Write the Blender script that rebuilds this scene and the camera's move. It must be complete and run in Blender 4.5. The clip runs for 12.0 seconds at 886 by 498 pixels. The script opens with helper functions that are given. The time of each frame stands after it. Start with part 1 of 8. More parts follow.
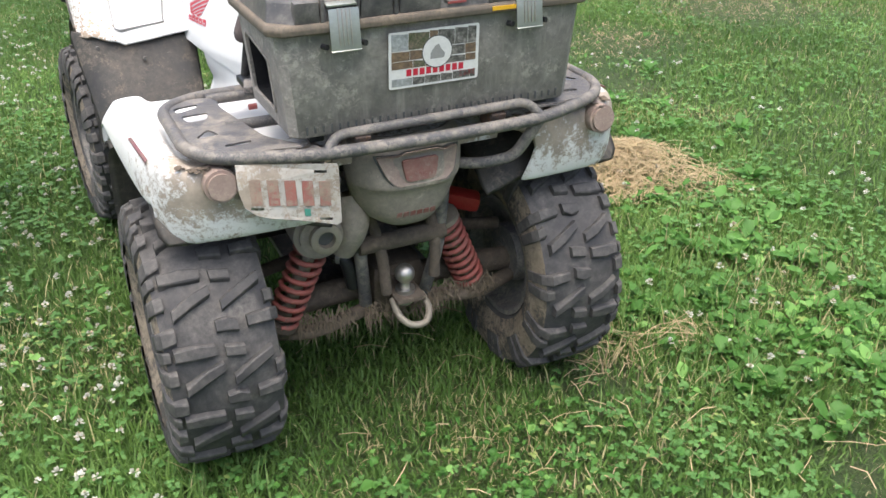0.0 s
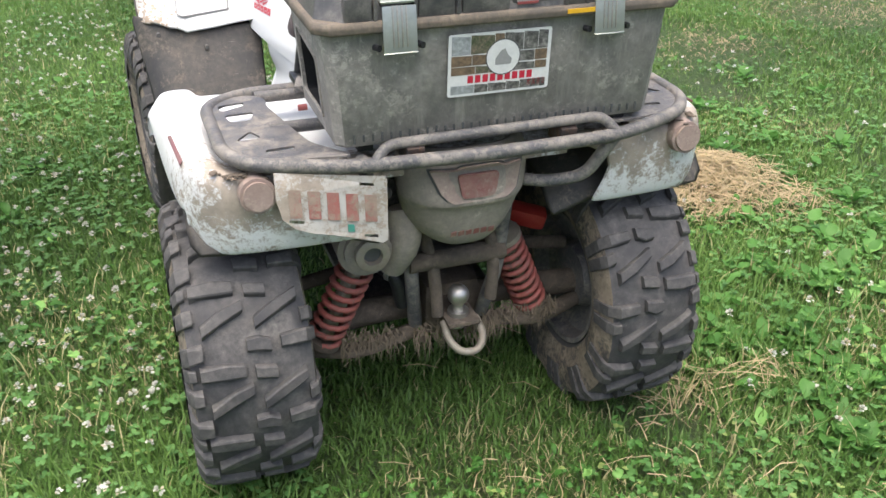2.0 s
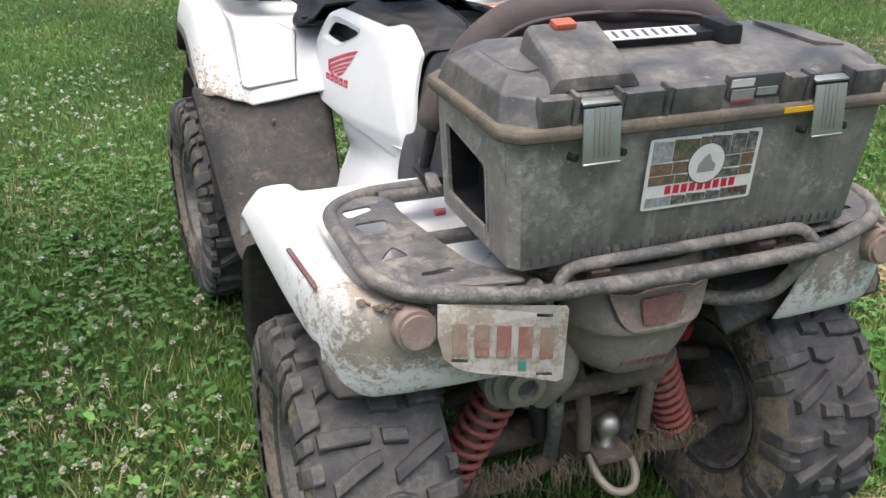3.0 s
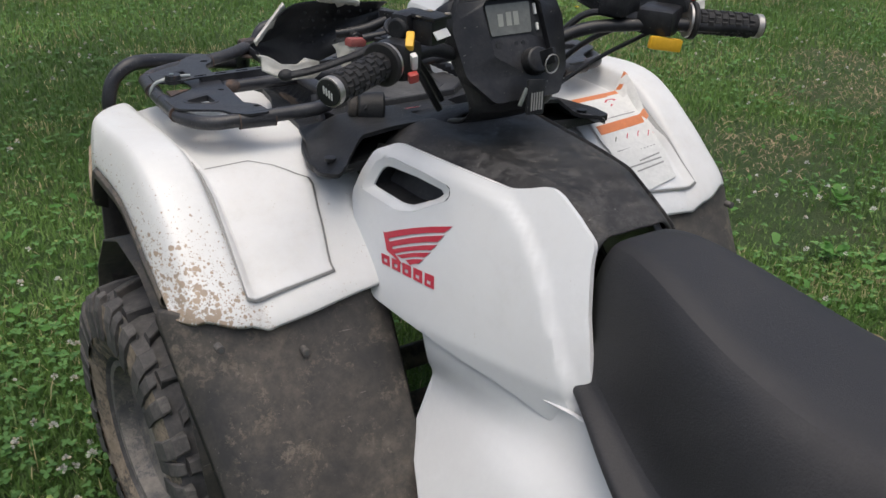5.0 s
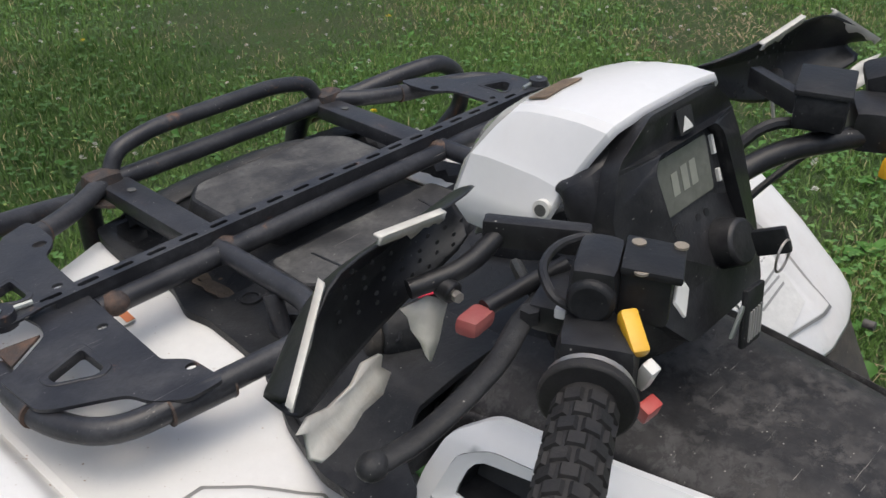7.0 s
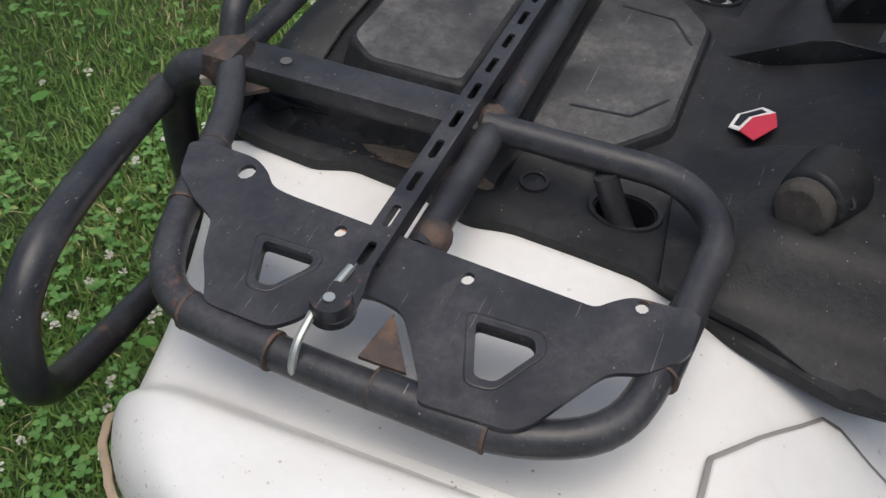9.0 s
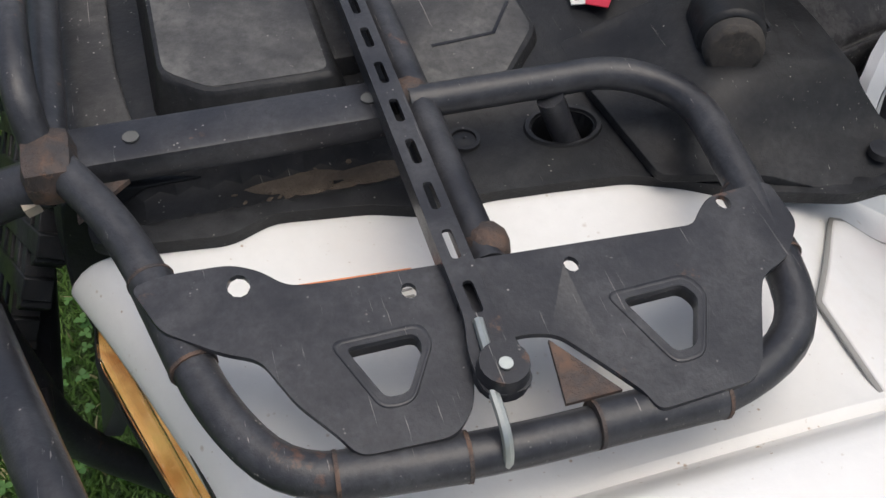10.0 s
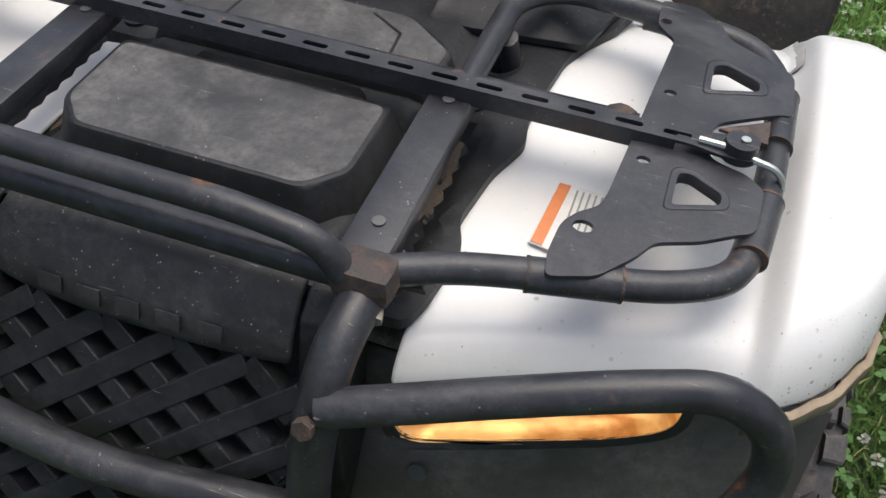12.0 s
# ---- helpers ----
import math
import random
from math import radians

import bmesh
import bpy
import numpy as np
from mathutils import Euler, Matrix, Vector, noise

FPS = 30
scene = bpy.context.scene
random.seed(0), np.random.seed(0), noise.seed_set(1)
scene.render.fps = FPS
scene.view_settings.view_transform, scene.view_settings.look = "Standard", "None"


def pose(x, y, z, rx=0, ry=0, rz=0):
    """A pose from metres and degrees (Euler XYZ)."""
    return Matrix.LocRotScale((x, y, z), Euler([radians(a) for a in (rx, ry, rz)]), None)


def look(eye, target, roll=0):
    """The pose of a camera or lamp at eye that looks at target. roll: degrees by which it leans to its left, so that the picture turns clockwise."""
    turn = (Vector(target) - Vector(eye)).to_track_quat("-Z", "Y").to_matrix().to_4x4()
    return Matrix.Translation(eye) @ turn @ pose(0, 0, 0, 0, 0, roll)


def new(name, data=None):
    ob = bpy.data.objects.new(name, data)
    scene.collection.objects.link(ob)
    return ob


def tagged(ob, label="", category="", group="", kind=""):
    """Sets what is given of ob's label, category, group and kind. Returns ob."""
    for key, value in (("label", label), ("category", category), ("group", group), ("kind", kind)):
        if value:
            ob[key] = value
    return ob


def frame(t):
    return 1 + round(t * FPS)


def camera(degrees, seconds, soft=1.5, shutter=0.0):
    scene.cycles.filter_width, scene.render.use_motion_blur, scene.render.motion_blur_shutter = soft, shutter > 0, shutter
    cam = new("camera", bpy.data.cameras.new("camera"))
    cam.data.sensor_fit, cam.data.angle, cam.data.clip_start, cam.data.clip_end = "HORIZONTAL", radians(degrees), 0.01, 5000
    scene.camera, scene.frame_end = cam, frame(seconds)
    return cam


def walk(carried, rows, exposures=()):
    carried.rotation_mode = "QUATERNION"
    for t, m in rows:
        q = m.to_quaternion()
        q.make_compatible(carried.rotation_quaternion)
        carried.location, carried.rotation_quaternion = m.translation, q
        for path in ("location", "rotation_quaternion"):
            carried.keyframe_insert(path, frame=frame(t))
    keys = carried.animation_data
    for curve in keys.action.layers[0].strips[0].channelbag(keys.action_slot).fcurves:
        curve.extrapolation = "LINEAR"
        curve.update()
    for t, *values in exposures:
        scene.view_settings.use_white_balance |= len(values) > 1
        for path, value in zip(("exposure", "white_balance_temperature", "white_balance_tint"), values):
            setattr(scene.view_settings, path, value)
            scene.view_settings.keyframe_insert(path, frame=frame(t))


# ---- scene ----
cam = camera(51.4, 12.0)
PATH = [
    (0, (-0.736, -1.946, 1.502), (0.014, -0.352, 0.554), -0.1),
    (0.5, (-0.735, -1.933, 1.503), (0.031, -0.352, 0.548), -0.4),
    (1, (-0.732, -1.924, 1.499), (0.016, -0.341, 0.531), -0.3),
    (1.5, (-0.687, -1.884, 1.493), (-0.001, -0.27, 0.531), 0.1),
    (2, (-0.618, -1.788, 1.473), (-0.028, -0.14, 0.507), 0.5),
    (2.5, (-0.681, -1.621, 1.457), (-0.111, 0.051, 0.521), 0.9),
    (3, (-0.824, -1.37, 1.471), (-0.163, 0.294, 0.581), 1.4),
    (3.4, (-0.851, -1.154, 1.454), (-0.144, 0.498, 0.575), 1.3),
    (3.5, (-0.826, -1.077, 1.445), (-0.141, 0.581, 0.562), 0.9),
    (3.7, (-0.8, -0.921, 1.44), (-0.122, 0.737, 0.55), 0.5),
    (5.3, (-0.854, 0.061, 1.462), (0.142, 1.535, 0.547), 1.3),
    (5.5, (-0.798, 0.173, 1.449), (0.195, 1.641, 0.522), 0.5),
    (6, (-0.667, 0.421, 1.448), (0.403, 1.801, 0.471), -0.3),
    (6.5, (-0.625, 0.607, 1.453), (0.58, 1.855, 0.458), -0.2),
    (7, (-0.634, 0.756, 1.475), (0.628, 1.915, 0.444), -0.1),
    (7.5, (-0.578, 0.871, 1.453), (0.584, 2.028, 0.307), -0.3),
    (7.6, (-0.565, 0.897, 1.444), (0.56, 2.06, 0.268), 0.0),
    (7.7, (-0.549, 0.933, 1.437), (0.543, 2.09, 0.225), -0.9),
    (9.3, (-0.739, 1.468, 1.396), (0.594, 1.691, -0.079), 2.8),
    (9.5, (-0.711, 1.542, 1.375), (0.616, 1.538, -0.121), 3.8),
    (10, (-0.624, 1.709, 1.376), (0.572, 1.251, -0.16), 4.8),
    (10.5, (-0.611, 1.884, 1.399), (0.445, 1.097, -0.107), 4.9),
    (11, (-0.556, 2.043, 1.442), (0.327, 1.022, -0.033), 3.7),
    (11.5, (-0.435, 2.135, 1.415), (0.224, 0.948, -0.053), 3.4),
    (12, (-0.319, 2.219, 1.423), (0.064, 0.877, -0.01), 4.3),
]
walk(cam, [(t, look(e, g, r)) for t, e, g, r in PATH],
     exposures=[(0, 1.16), (2.0, 1.18), (2.6, 1.14), (3.3, 0.42), (5.5, 0.04), (6.0, 0.08), (7.0, 0.06), (7.6, 0.09), (9.4, 0.0), (10.5, 0.16), (11, 0.18), (12, 0.36)])

# ---- daylight: bright overcast ----
world = bpy.data.worlds.new("world")
scene.world = world
world.use_nodes = True
wn, wl = world.node_tree.nodes, world.node_tree.links
sky = wn.new("ShaderNodeTexSky")
sky.sky_type = 'NISHITA'
sky.sun_disc = False
sky.sun_elevation = radians(83)
sky.sun_rotation = radians(-130)
sky.air_density = 1.0
sky.dust_density = 6.0
sky.ozone_density = 0.4
wn["Background"].inputs[1].default_value = 0.15
wl.new(sky.outputs[0], wn["Background"].inputs[0])
sun = new("sun", bpy.data.lights.new("sun", 'SUN'))
sun.data.energy, sun.data.angle, sun.data.color = 1.5, radians(66), (0.99, 1.0, 0.97)
sun.matrix_world = look((0, 0, 10), (1.4, 2.8, 0))


# ---- materials ----
def nodes_of(m):
    m.use_nodes = True
    return m.node_tree.nodes, m.node_tree.links, m.node_tree.nodes["Principled BSDF"]


def noise_node(nt, ln, coord, scale, detail=4.0, rough=0.6, distort=0.0):
    n = nt.new("ShaderNodeTexNoise")
    n.inputs["Scale"].default_value = scale
    n.inputs["Detail"].default_value = detail
    n.inputs["Roughness"].default_value = rough
    n.inputs["Distortion"].default_value = distort
    ln.new(coord, n.inputs["Vector"])
    return n.outputs["Fac"]


def ramp_node(nt, ln, src, lo, hi):
    n = nt.new("ShaderNodeMapRange")
    n.inputs["From Min"].default_value = lo
    n.inputs["From Max"].default_value = hi
    ln.new(src, n.inputs["Value"])
    return n.outputs["Result"]


def math_node(nt, ln, op, a, b):
    n = nt.new("ShaderNodeMath")
    n.operation = op
    n.use_clamp = True
    for i, v in enumerate((a, b)):
        if isinstance(v, (int, float)):
            n.inputs[i].default_value = v
        else:
            ln.new(v, n.inputs[i])
    return n.outputs[0]


def mix_node(nt, ln, fac, a, b):
    n = nt.new("ShaderNodeMix")
    n.data_type = 'RGBA'
    for sock, v in ((n.inputs["Factor"], fac), (n.inputs["A"], a), (n.inputs["B"], b)):
        if isinstance(v, (int, float)):
            sock.default_value = v
        elif isinstance(v, tuple):
            sock.default_value = (*v, 1)
        else:
            ln.new(v, sock)
    return n.outputs["Result"]


def surface(name, base, rough=0.5, metal=0.0, dirt=(0.2, 0.17, 0.13), amount=0.3, scale=9.0, fine=90.0,
            specks=0.0, bump=0.15, band=None, band2=None, cover=None, rust=0.0, wear=None, var=0.12, streak=0.0, scratch=0.0, flecks=0.0, chip=(0.30, 0.285, 0.26), spec=0.5, spatter=None):
    """A worn surface: base, blotchy dust, specks, a crust of mud that thins out along an axis, rust, scratches and pale flecks."""
    m = bpy.data.materials.new(name)
    nt, ln, b = nodes_of(m)
    tc = nt.new("ShaderNodeTexCoord").outputs["Object"]
    big = noise_node(nt, ln, tc, scale, 6, 0.65, 0.4)
    small = noise_node(nt, ln, tc, fine, 4, 0.7)
    f = math_node(nt, ln, 'MULTIPLY', ramp_node(nt, ln, big, 0.38, 0.72), amount)
    f = math_node(nt, ln, 'MULTIPLY', f, ramp_node(nt, ln, small, 0.2, 0.65))
    if specks:
        for sc, lim in ((70, 0.22), (170, 0.26)):
            v = nt.new("ShaderNodeTexVoronoi")
            v.inputs["Scale"].default_value = sc
            ln.new(tc, v.inputs["Vector"])
            s1 = ramp_node(nt, ln, v.outputs["Distance"], lim, lim - 0.12)
            s2 = ramp_node(nt, ln, noise_node(nt, ln, tc, 14 + sc * 0.1, 3), 0.70 - 0.2 * specks, 0.82 - 0.2 * specks)
            f = math_node(nt, ln, 'MAXIMUM', f, math_node(nt, ln, 'MULTIPLY', s1, s2))
    if band or cover:
        if band:
            axis, clean, muddy, most = band
            sep = nt.new("ShaderNodeSeparateXYZ")
            ln.new(tc, sep.inputs[0])
            g = math_node(nt, ln, 'MULTIPLY', ramp_node(nt, ln, sep.outputs[axis], clean, muddy), most)
            if band2:
                axis, clean, muddy, least = band2
                h = ramp_node(nt, ln, sep.outputs[axis], clean, muddy)
                g = math_node(nt, ln, 'MULTIPLY', g, math_node(nt, ln, 'ADD', math_node(nt, ln, 'MULTIPLY', h, 1 - least), least))
        else:
            g = cover
        crust = math_node(nt, ln, 'ADD', math_node(nt, ln, 'MULTIPLY', noise_node(nt, ln, tc, 75, 9, 0.8, 0.4), 0.55), math_node(nt, ln, 'MULTIPLY', noise_node(nt, ln, tc, 12, 6, 0.65, 0.4), 0.45))
        level = math_node(nt, ln, 'SUBTRACT', math_node(nt, ln, 'ADD', crust, math_node(nt, ln, 'MULTIPLY', g, 0.40)), 0.70)
        f = math_node(nt, ln, 'MAXIMUM', f, math_node(nt, ln, 'MULTIPLY', ramp_node(nt, ln, level, 0.0, 0.07), 0.88))
    if spatter:
        # flung drops of mud, dense at the outer lower corner of a fender and sparse elsewhere
        (x0, x1), (z0, z1), least = spatter
        sep = nt.new("ShaderNodeSeparateXYZ")
        ln.new(tc, sep.inputs[0])
        away = math_node(nt, ln, 'ABSOLUTE', sep.outputs[0], 0.0)
        dens = math_node(nt, ln, 'MULTIPLY', ramp_node(nt, ln, away, x0, x1), ramp_node(nt, ln, sep.outputs[2], z0, z1))
        dens = math_node(nt, ln, 'ADD', math_node(nt, ln, 'MULTIPLY', dens, 1 - least), least)
        warp = nt.new("ShaderNodeMapping")
        warp.inputs["Scale"].default_value = (1.0, 0.7, 1.0)
        ln.new(tc, warp.inputs["Vector"])
        for sc, size in ((60, 0.95), (110, 1.05), (200, 1.0), (330, 0.9)):
            v = nt.new("ShaderNodeTexVoronoi")
            v.inputs["Scale"].default_value = sc
            ln.new(warp.outputs[0], v.inputs["Vector"])
            wob = math_node(nt, ln, 'ADD', v.outputs["Distance"], math_node(nt, ln, 'MULTIPLY', noise_node(nt, ln, tc, sc * 3, 4, 0.7), 0.5))
            cut = math_node(nt, ln, 'MULTIPLY', dens, math_node(nt, ln, 'MULTIPLY', noise_node(nt, ln, tc, sc * 0.45, 4, 0.7), size * 1.25))
            drop = ramp_node(nt, ln, math_node(nt, ln, 'SUBTRACT', cut, math_node(nt, ln, 'SUBTRACT', wob, 0.06)), 0.0, 0.07)
            f = math_node(nt, ln, 'MAXIMUM', f, math_node(nt, ln, 'MULTIPLY', drop, 0.8))
    if streak:
        mp = nt.new("ShaderNodeMapping")
        mp.inputs["Scale"].default_value = (38, 38, 4)
        ln.new(tc, mp.inputs["Vector"])
        st_ = ramp_node(nt, ln, noise_node(nt, ln, mp.outputs[0], 1.0, 6, 0.7), 0.45, 0.72)
        f = math_node(nt, ln, 'MAXIMUM', f, math_node(nt, ln, 'MULTIPLY', st_, streak))
    shade = mix_node(nt, ln, ramp_node(nt, ln, small, 0.3, 0.7), tuple(c * (1 - var) for c in base), tuple(min(1, c * (1 + var * 0.6)) for c in base))
    soot = mix_node(nt, ln, ramp_node(nt, ln, noise_node(nt, ln, tc, 33, 5, 0.7), 0.3, 0.7), tuple(c * 0.62 for c in dirt), tuple(c * 1.2 for c in dirt))
    col = mix_node(nt, ln, f, shade, soot)
    if rust:
        r = ramp_node(nt, ln, noise_node(nt, ln, tc, 17, 6, 0.7), 0.74 - 0.12 * rust, 0.80 - 0.1 * rust)
        tone = mix_node(nt, ln, small, (0.09, 0.045, 0.028), (0.24, 0.12, 0.065))
        col = mix_node(nt, ln, math_node(nt, ln, 'MULTIPLY', r, 0.8), col, tone)
    if wear:
        w = ramp_node(nt, ln, noise_node(nt, ln, tc, 55, 8, 0.8, 1.5), 0.66, 0.74)
        col = mix_node(nt, ln, math_node(nt, ln, 'MULTIPLY', w, 0.5), col, wear)
    if scratch:
        for ang, (sx, sy) in ((25, (9, 430)), (-50, (12, 520))):
            mp = nt.new("ShaderNodeMapping")
            mp.inputs["Rotation"].default_value = (radians(ang * 0.4), radians(ang * 0.3), radians(ang))
            mp.inputs["Scale"].default_value = (sx, sy, sy * 0.5)
            ln.new(tc, mp.inputs["Vector"])
            sc_ = ramp_node(nt, ln, noise_node(nt, ln, mp.outputs[0], 1.0, 3, 0.6), 0.755 - 0.06 * scratch, 0.79 - 0.06 * scratch)
            col = mix_node(nt, ln, math_node(nt, ln, 'MULTIPLY', sc_, 0.7), col, chip)
    if flecks:
        v = nt.new("ShaderNodeTexVoronoi")
        v.inputs["Scale"].default_value = 210
        ln.new(tc, v.inputs["Vector"])
        s1 = ramp_node(nt, ln, v.outputs["Distance"], 0.20, 0.08)
        s2 = ramp_node(nt, ln, noise_node(nt, ln, tc, 60, 3), 0.72 - 0.2 * flecks, 0.78 - 0.2 * flecks)
        col = mix_node(nt, ln, math_node(nt, ln, 'MULTIPLY', s1, s2), col, chip)
    ln.new(col, b.inputs["Base Color"])
    ln.new(math_node(nt, ln, 'ADD', math_node(nt, ln, 'MULTIPLY', f, 0.4), rough), b.inputs["Roughness"])
    b.inputs["Metallic"].default_value = metal
    b.inputs["Specular IOR Level"].default_value = spec
    bp = nt.new("ShaderNodeBump")
    bp.inputs["Strength"].default_value = bump
    bp.inputs["Distance"].default_value = 0.002
    ln.new(math_node(nt, ln, 'ADD', small, f), bp.inputs["Height"])
    ln.new(bp.outputs[0], b.inputs["Normal"])
    return m


MUD = (0.23, 0.18, 0.125)
WHITE = surface("white_plastic", (0.66, 0.665, 0.66), 0.3, dirt=(0.36, 0.31, 0.24), amount=0.32, scale=7, specks=0.36, bump=0.05, var=0.04)
WHITE_REAR = surface("muddy_white_plastic", (0.70, 0.70, 0.69), 0.38, dirt=(0.29, 0.23, 0.17), amount=0.16, specks=0.42, bump=0.35, band=(1, 0.14, -0.235, 0.80), band2=(2, 0.60, 0.79, 0.52), var=0.05)
WHITE_FRONT = surface("spattered_white_plastic", (0.64, 0.645, 0.635), 0.32, dirt=(0.29, 0.19, 0.105), amount=0.14, specks=0.48, bump=0.08, band=(2, 0.80, 0.69, 0.80), band2=(0, -0.40, -0.50, 0.45), spatter=((0.39, 0.51), (0.895, 0.74), 0.345), var=0.04)
WHITE_CLEAN = surface("clean_white_plastic", (0.68, 0.69, 0.695), 0.2, dirt=(0.40, 0.37, 0.32), amount=0.18, scale=5, specks=0.22, bump=0.02, var=0.03)
BLACK = surface("black_plastic", (0.014, 0.0148, 0.0165), 0.40, dirt=(0.056, 0.0575, 0.060), amount=0.75, scale=13, fine=110, bump=0.3, wear=(0.11, 0.105, 0.10), scratch=0.5, flecks=0.6, spec=0.22)
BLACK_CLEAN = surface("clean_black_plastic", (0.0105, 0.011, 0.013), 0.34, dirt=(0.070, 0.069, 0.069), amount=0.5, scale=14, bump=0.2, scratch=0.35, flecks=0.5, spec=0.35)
FLAP = surface("dusty_black_plastic", (0.030, 0.029, 0.029), 0.58, dirt=(0.165, 0.14, 0.112), amount=0.85, scale=6, fine=55, bump=0.35, wear=(0.2, 0.18, 0.15), scratch=0.5, flecks=0.5, cover=0.43, streak=0.25, chip=(0.24, 0.22, 0.19))
STEEL = surface("black_painted_steel", (0.020, 0.021, 0.025), 0.30, dirt=(0.080, 0.082, 0.088), amount=0.75, scale=14, fine=160, bump=0.15, rust=0.9, wear=(0.12, 0.115, 0.11), scratch=0.85, flecks=0.6, spec=0.4)
STEEL_MUD = surface("muddy_black_steel", (0.070, 0.070, 0.075), 0.42, dirt=(0.25, 0.225, 0.195), amount=0.9, scale=18, bump=0.4, rust=0.4, cover=0.58, scratch=0.4, flecks=0.4)
RUSTY = surface("rusted_weld", (0.030, 0.027, 0.027), 0.6, dirt=(0.17, 0.095, 0.058), amount=0.8, scale=45, bump=0.7, cover=0.42)
LID_DUST = surface("dust_rubbed_plastic", (0.020, 0.020, 0.021), 0.5, dirt=(0.155, 0.154, 0.148), amount=1.05, scale=9, fine=110, bump=0.3, wear=(0.15, 0.14, 0.13), scratch=0.6, flecks=0.5)
NOSE = surface("dusty_nose_plastic", (0.026, 0.026, 0.027), 0.48, dirt=(0.10, 0.098, 0.095), amount=0.95, scale=14, fine=120, bump=0.3, wear=(0.15, 0.14, 0.13), scratch=0.6, flecks=1.0, spec=0.3)
TANK = surface("scuffed_tank_plastic", (0.016, 0.016, 0.017), 0.42, dirt=(0.072, 0.070, 0.069), amount=0.75, scale=10, fine=80, bump=0.25, wear=(0.14, 0.13, 0.12), scratch=0.8, flecks=0.7, spec=0.3, cover=0.55)
LAMP_PANEL = surface("dusty_grey_black_plastic", (0.06, 0.057, 0.056), 0.55, dirt=(0.19, 0.17, 0.15), amount=1.0, scale=8, bump=0.3, scratch=0.4, flecks=0.3)
LIP = surface("mud_stained_edge", (0.33, 0.26, 0.18), 0.7, dirt=(0.15, 0.115, 0.08), amount=0.9, scale=14, bump=0.4, cover=0.35)
WISP = surface("dead_grass", (0.13, 0.10, 0.07), 0.9, dirt=(0.28, 0.22, 0.15), amount=0.8, scale=30, bump=0.0)
RUBBER = surface("tyre_rubber", (0.048, 0.047, 0.049), 0.62, dirt=(0.215, 0.198, 0.18), amount=0.8, scale=8, fine=60, bump=0.4, scratch=0.3, flecks=0.3, chip=(0.2, 0.19, 0.17), spec=0.3)
SIDEWALL = surface("muddy_sidewall", (0.05, 0.047, 0.043), 0.8, dirt=(0.28, 0.225, 0.165), amount=0.9, scale=12, bump=0.5, cover=0.62)
BOX = surface("toolbox_plastic", (0.175, 0.165, 0.153), 0.5, dirt=(0.50, 0.455, 0.40), amount=0.9, scale=6, fine=50, bump=0.35, wear=(0.22, 0.2, 0.17), streak=0.75, scratch=0.7, flecks=0.4, cover=0.46, chip=(0.28, 0.26, 0.22))
BOX_LID = surface("toolbox_lid_plastic", (0.056, 0.056, 0.058), 0.40, dirt=(0.32, 0.292, 0.255), amount=0.95, scale=7, fine=60, bump=0.3, wear=(0.2, 0.185, 0.165), scratch=0.7, flecks=0.5, cover=0.33, chip=(0.26, 0.24, 0.2))
CATCH = surface("orange_red_plastic", (0.55, 0.10, 0.045), 0.4, dirt=(0.3, 0.2, 0.15), amount=0.4)
PHOTO_A = surface("dark_photo_print", (0.05, 0.05, 0.045), 0.45, dirt=(0.42, 0.40, 0.36), amount=1.0, scale=75, fine=190, bump=0.0, var=0.6)
PHOTO_B = surface("brown_photo_print", (0.22, 0.15, 0.09), 0.45, dirt=(0.06, 0.055, 0.05), amount=1.0, scale=65, fine=170, bump=0.0, var=0.6)
PHOTO_C = surface("pale_photo_print", (0.40, 0.42, 0.42), 0.45, dirt=(0.07, 0.08, 0.06), amount=1.0, scale=60, fine=150, bump=0.0, var=0.4)
PHOTO_D = surface("green_photo_print", (0.07, 0.09, 0.045), 0.45, dirt=(0.36, 0.25, 0.2), amount=1.0, scale=80, fine=200, bump=0.0, var=0.6)
BOX_LIP = surface("dusty_toolbox_rim", (0.10, 0.085, 0.068), 0.7, dirt=(0.27, 0.21, 0.15), amount=0.9, scale=14, bump=0.3)
SEAT = surface("seat_vinyl", (0.015, 0.015, 0.017), 0.5, dirt=(0.075, 0.071, 0.071), amount=0.3, scale=5, fine=300, bump=0.35)
CLOTH = surface("brown_cloth", (0.085, 0.068, 0.068), 0.9, dirt=(0.15, 0.125, 0.115), amount=0.6, scale=9, fine=400, bump=0.6, flecks=0.3)
DIRTY = surface("caked_mud", (0.085, 0.068, 0.052), 0.9, dirt=(0.20, 0.155, 0.115), amount=0.9, scale=20, bump=0.9, cover=0.4)
LIGHT_HOUSING = surface("dusty_grey_housing", (0.22, 0.195, 0.165), 0.75, dirt=(0.42, 0.36, 0.29), amount=0.9, scale=9, bump=0.35, scratch=0.4, flecks=0.3, cover=0.4)
SPRING = surface("muddy_red_spring", (0.30, 0.075, 0.06), 0.55, dirt=(0.15, 0.105, 0.085), amount=0.8, scale=22, bump=0.4, cover=0.45)
GRIP = surface("grip_rubber", (0.016, 0.016, 0.017), 0.55, dirt=(0.06, 0.056, 0.052), amount=0.6, scale=16, fine=120, bump=0.3, spec=0.3)
DIRTY_BLACK = surface("dusty_cap_rubber", (0.030, 0.028, 0.026), 0.7, dirt=(0.10, 0.085, 0.07), amount=0.9, scale=40, bump=0.5, cover=0.4)
RED = surface("red_plastic", (0.42, 0.03, 0.025), 0.4, amount=0.25)
RED_DULL = surface("faded_red_rubber", (0.30, 0.06, 0.06), 0.6, amount=0.4)
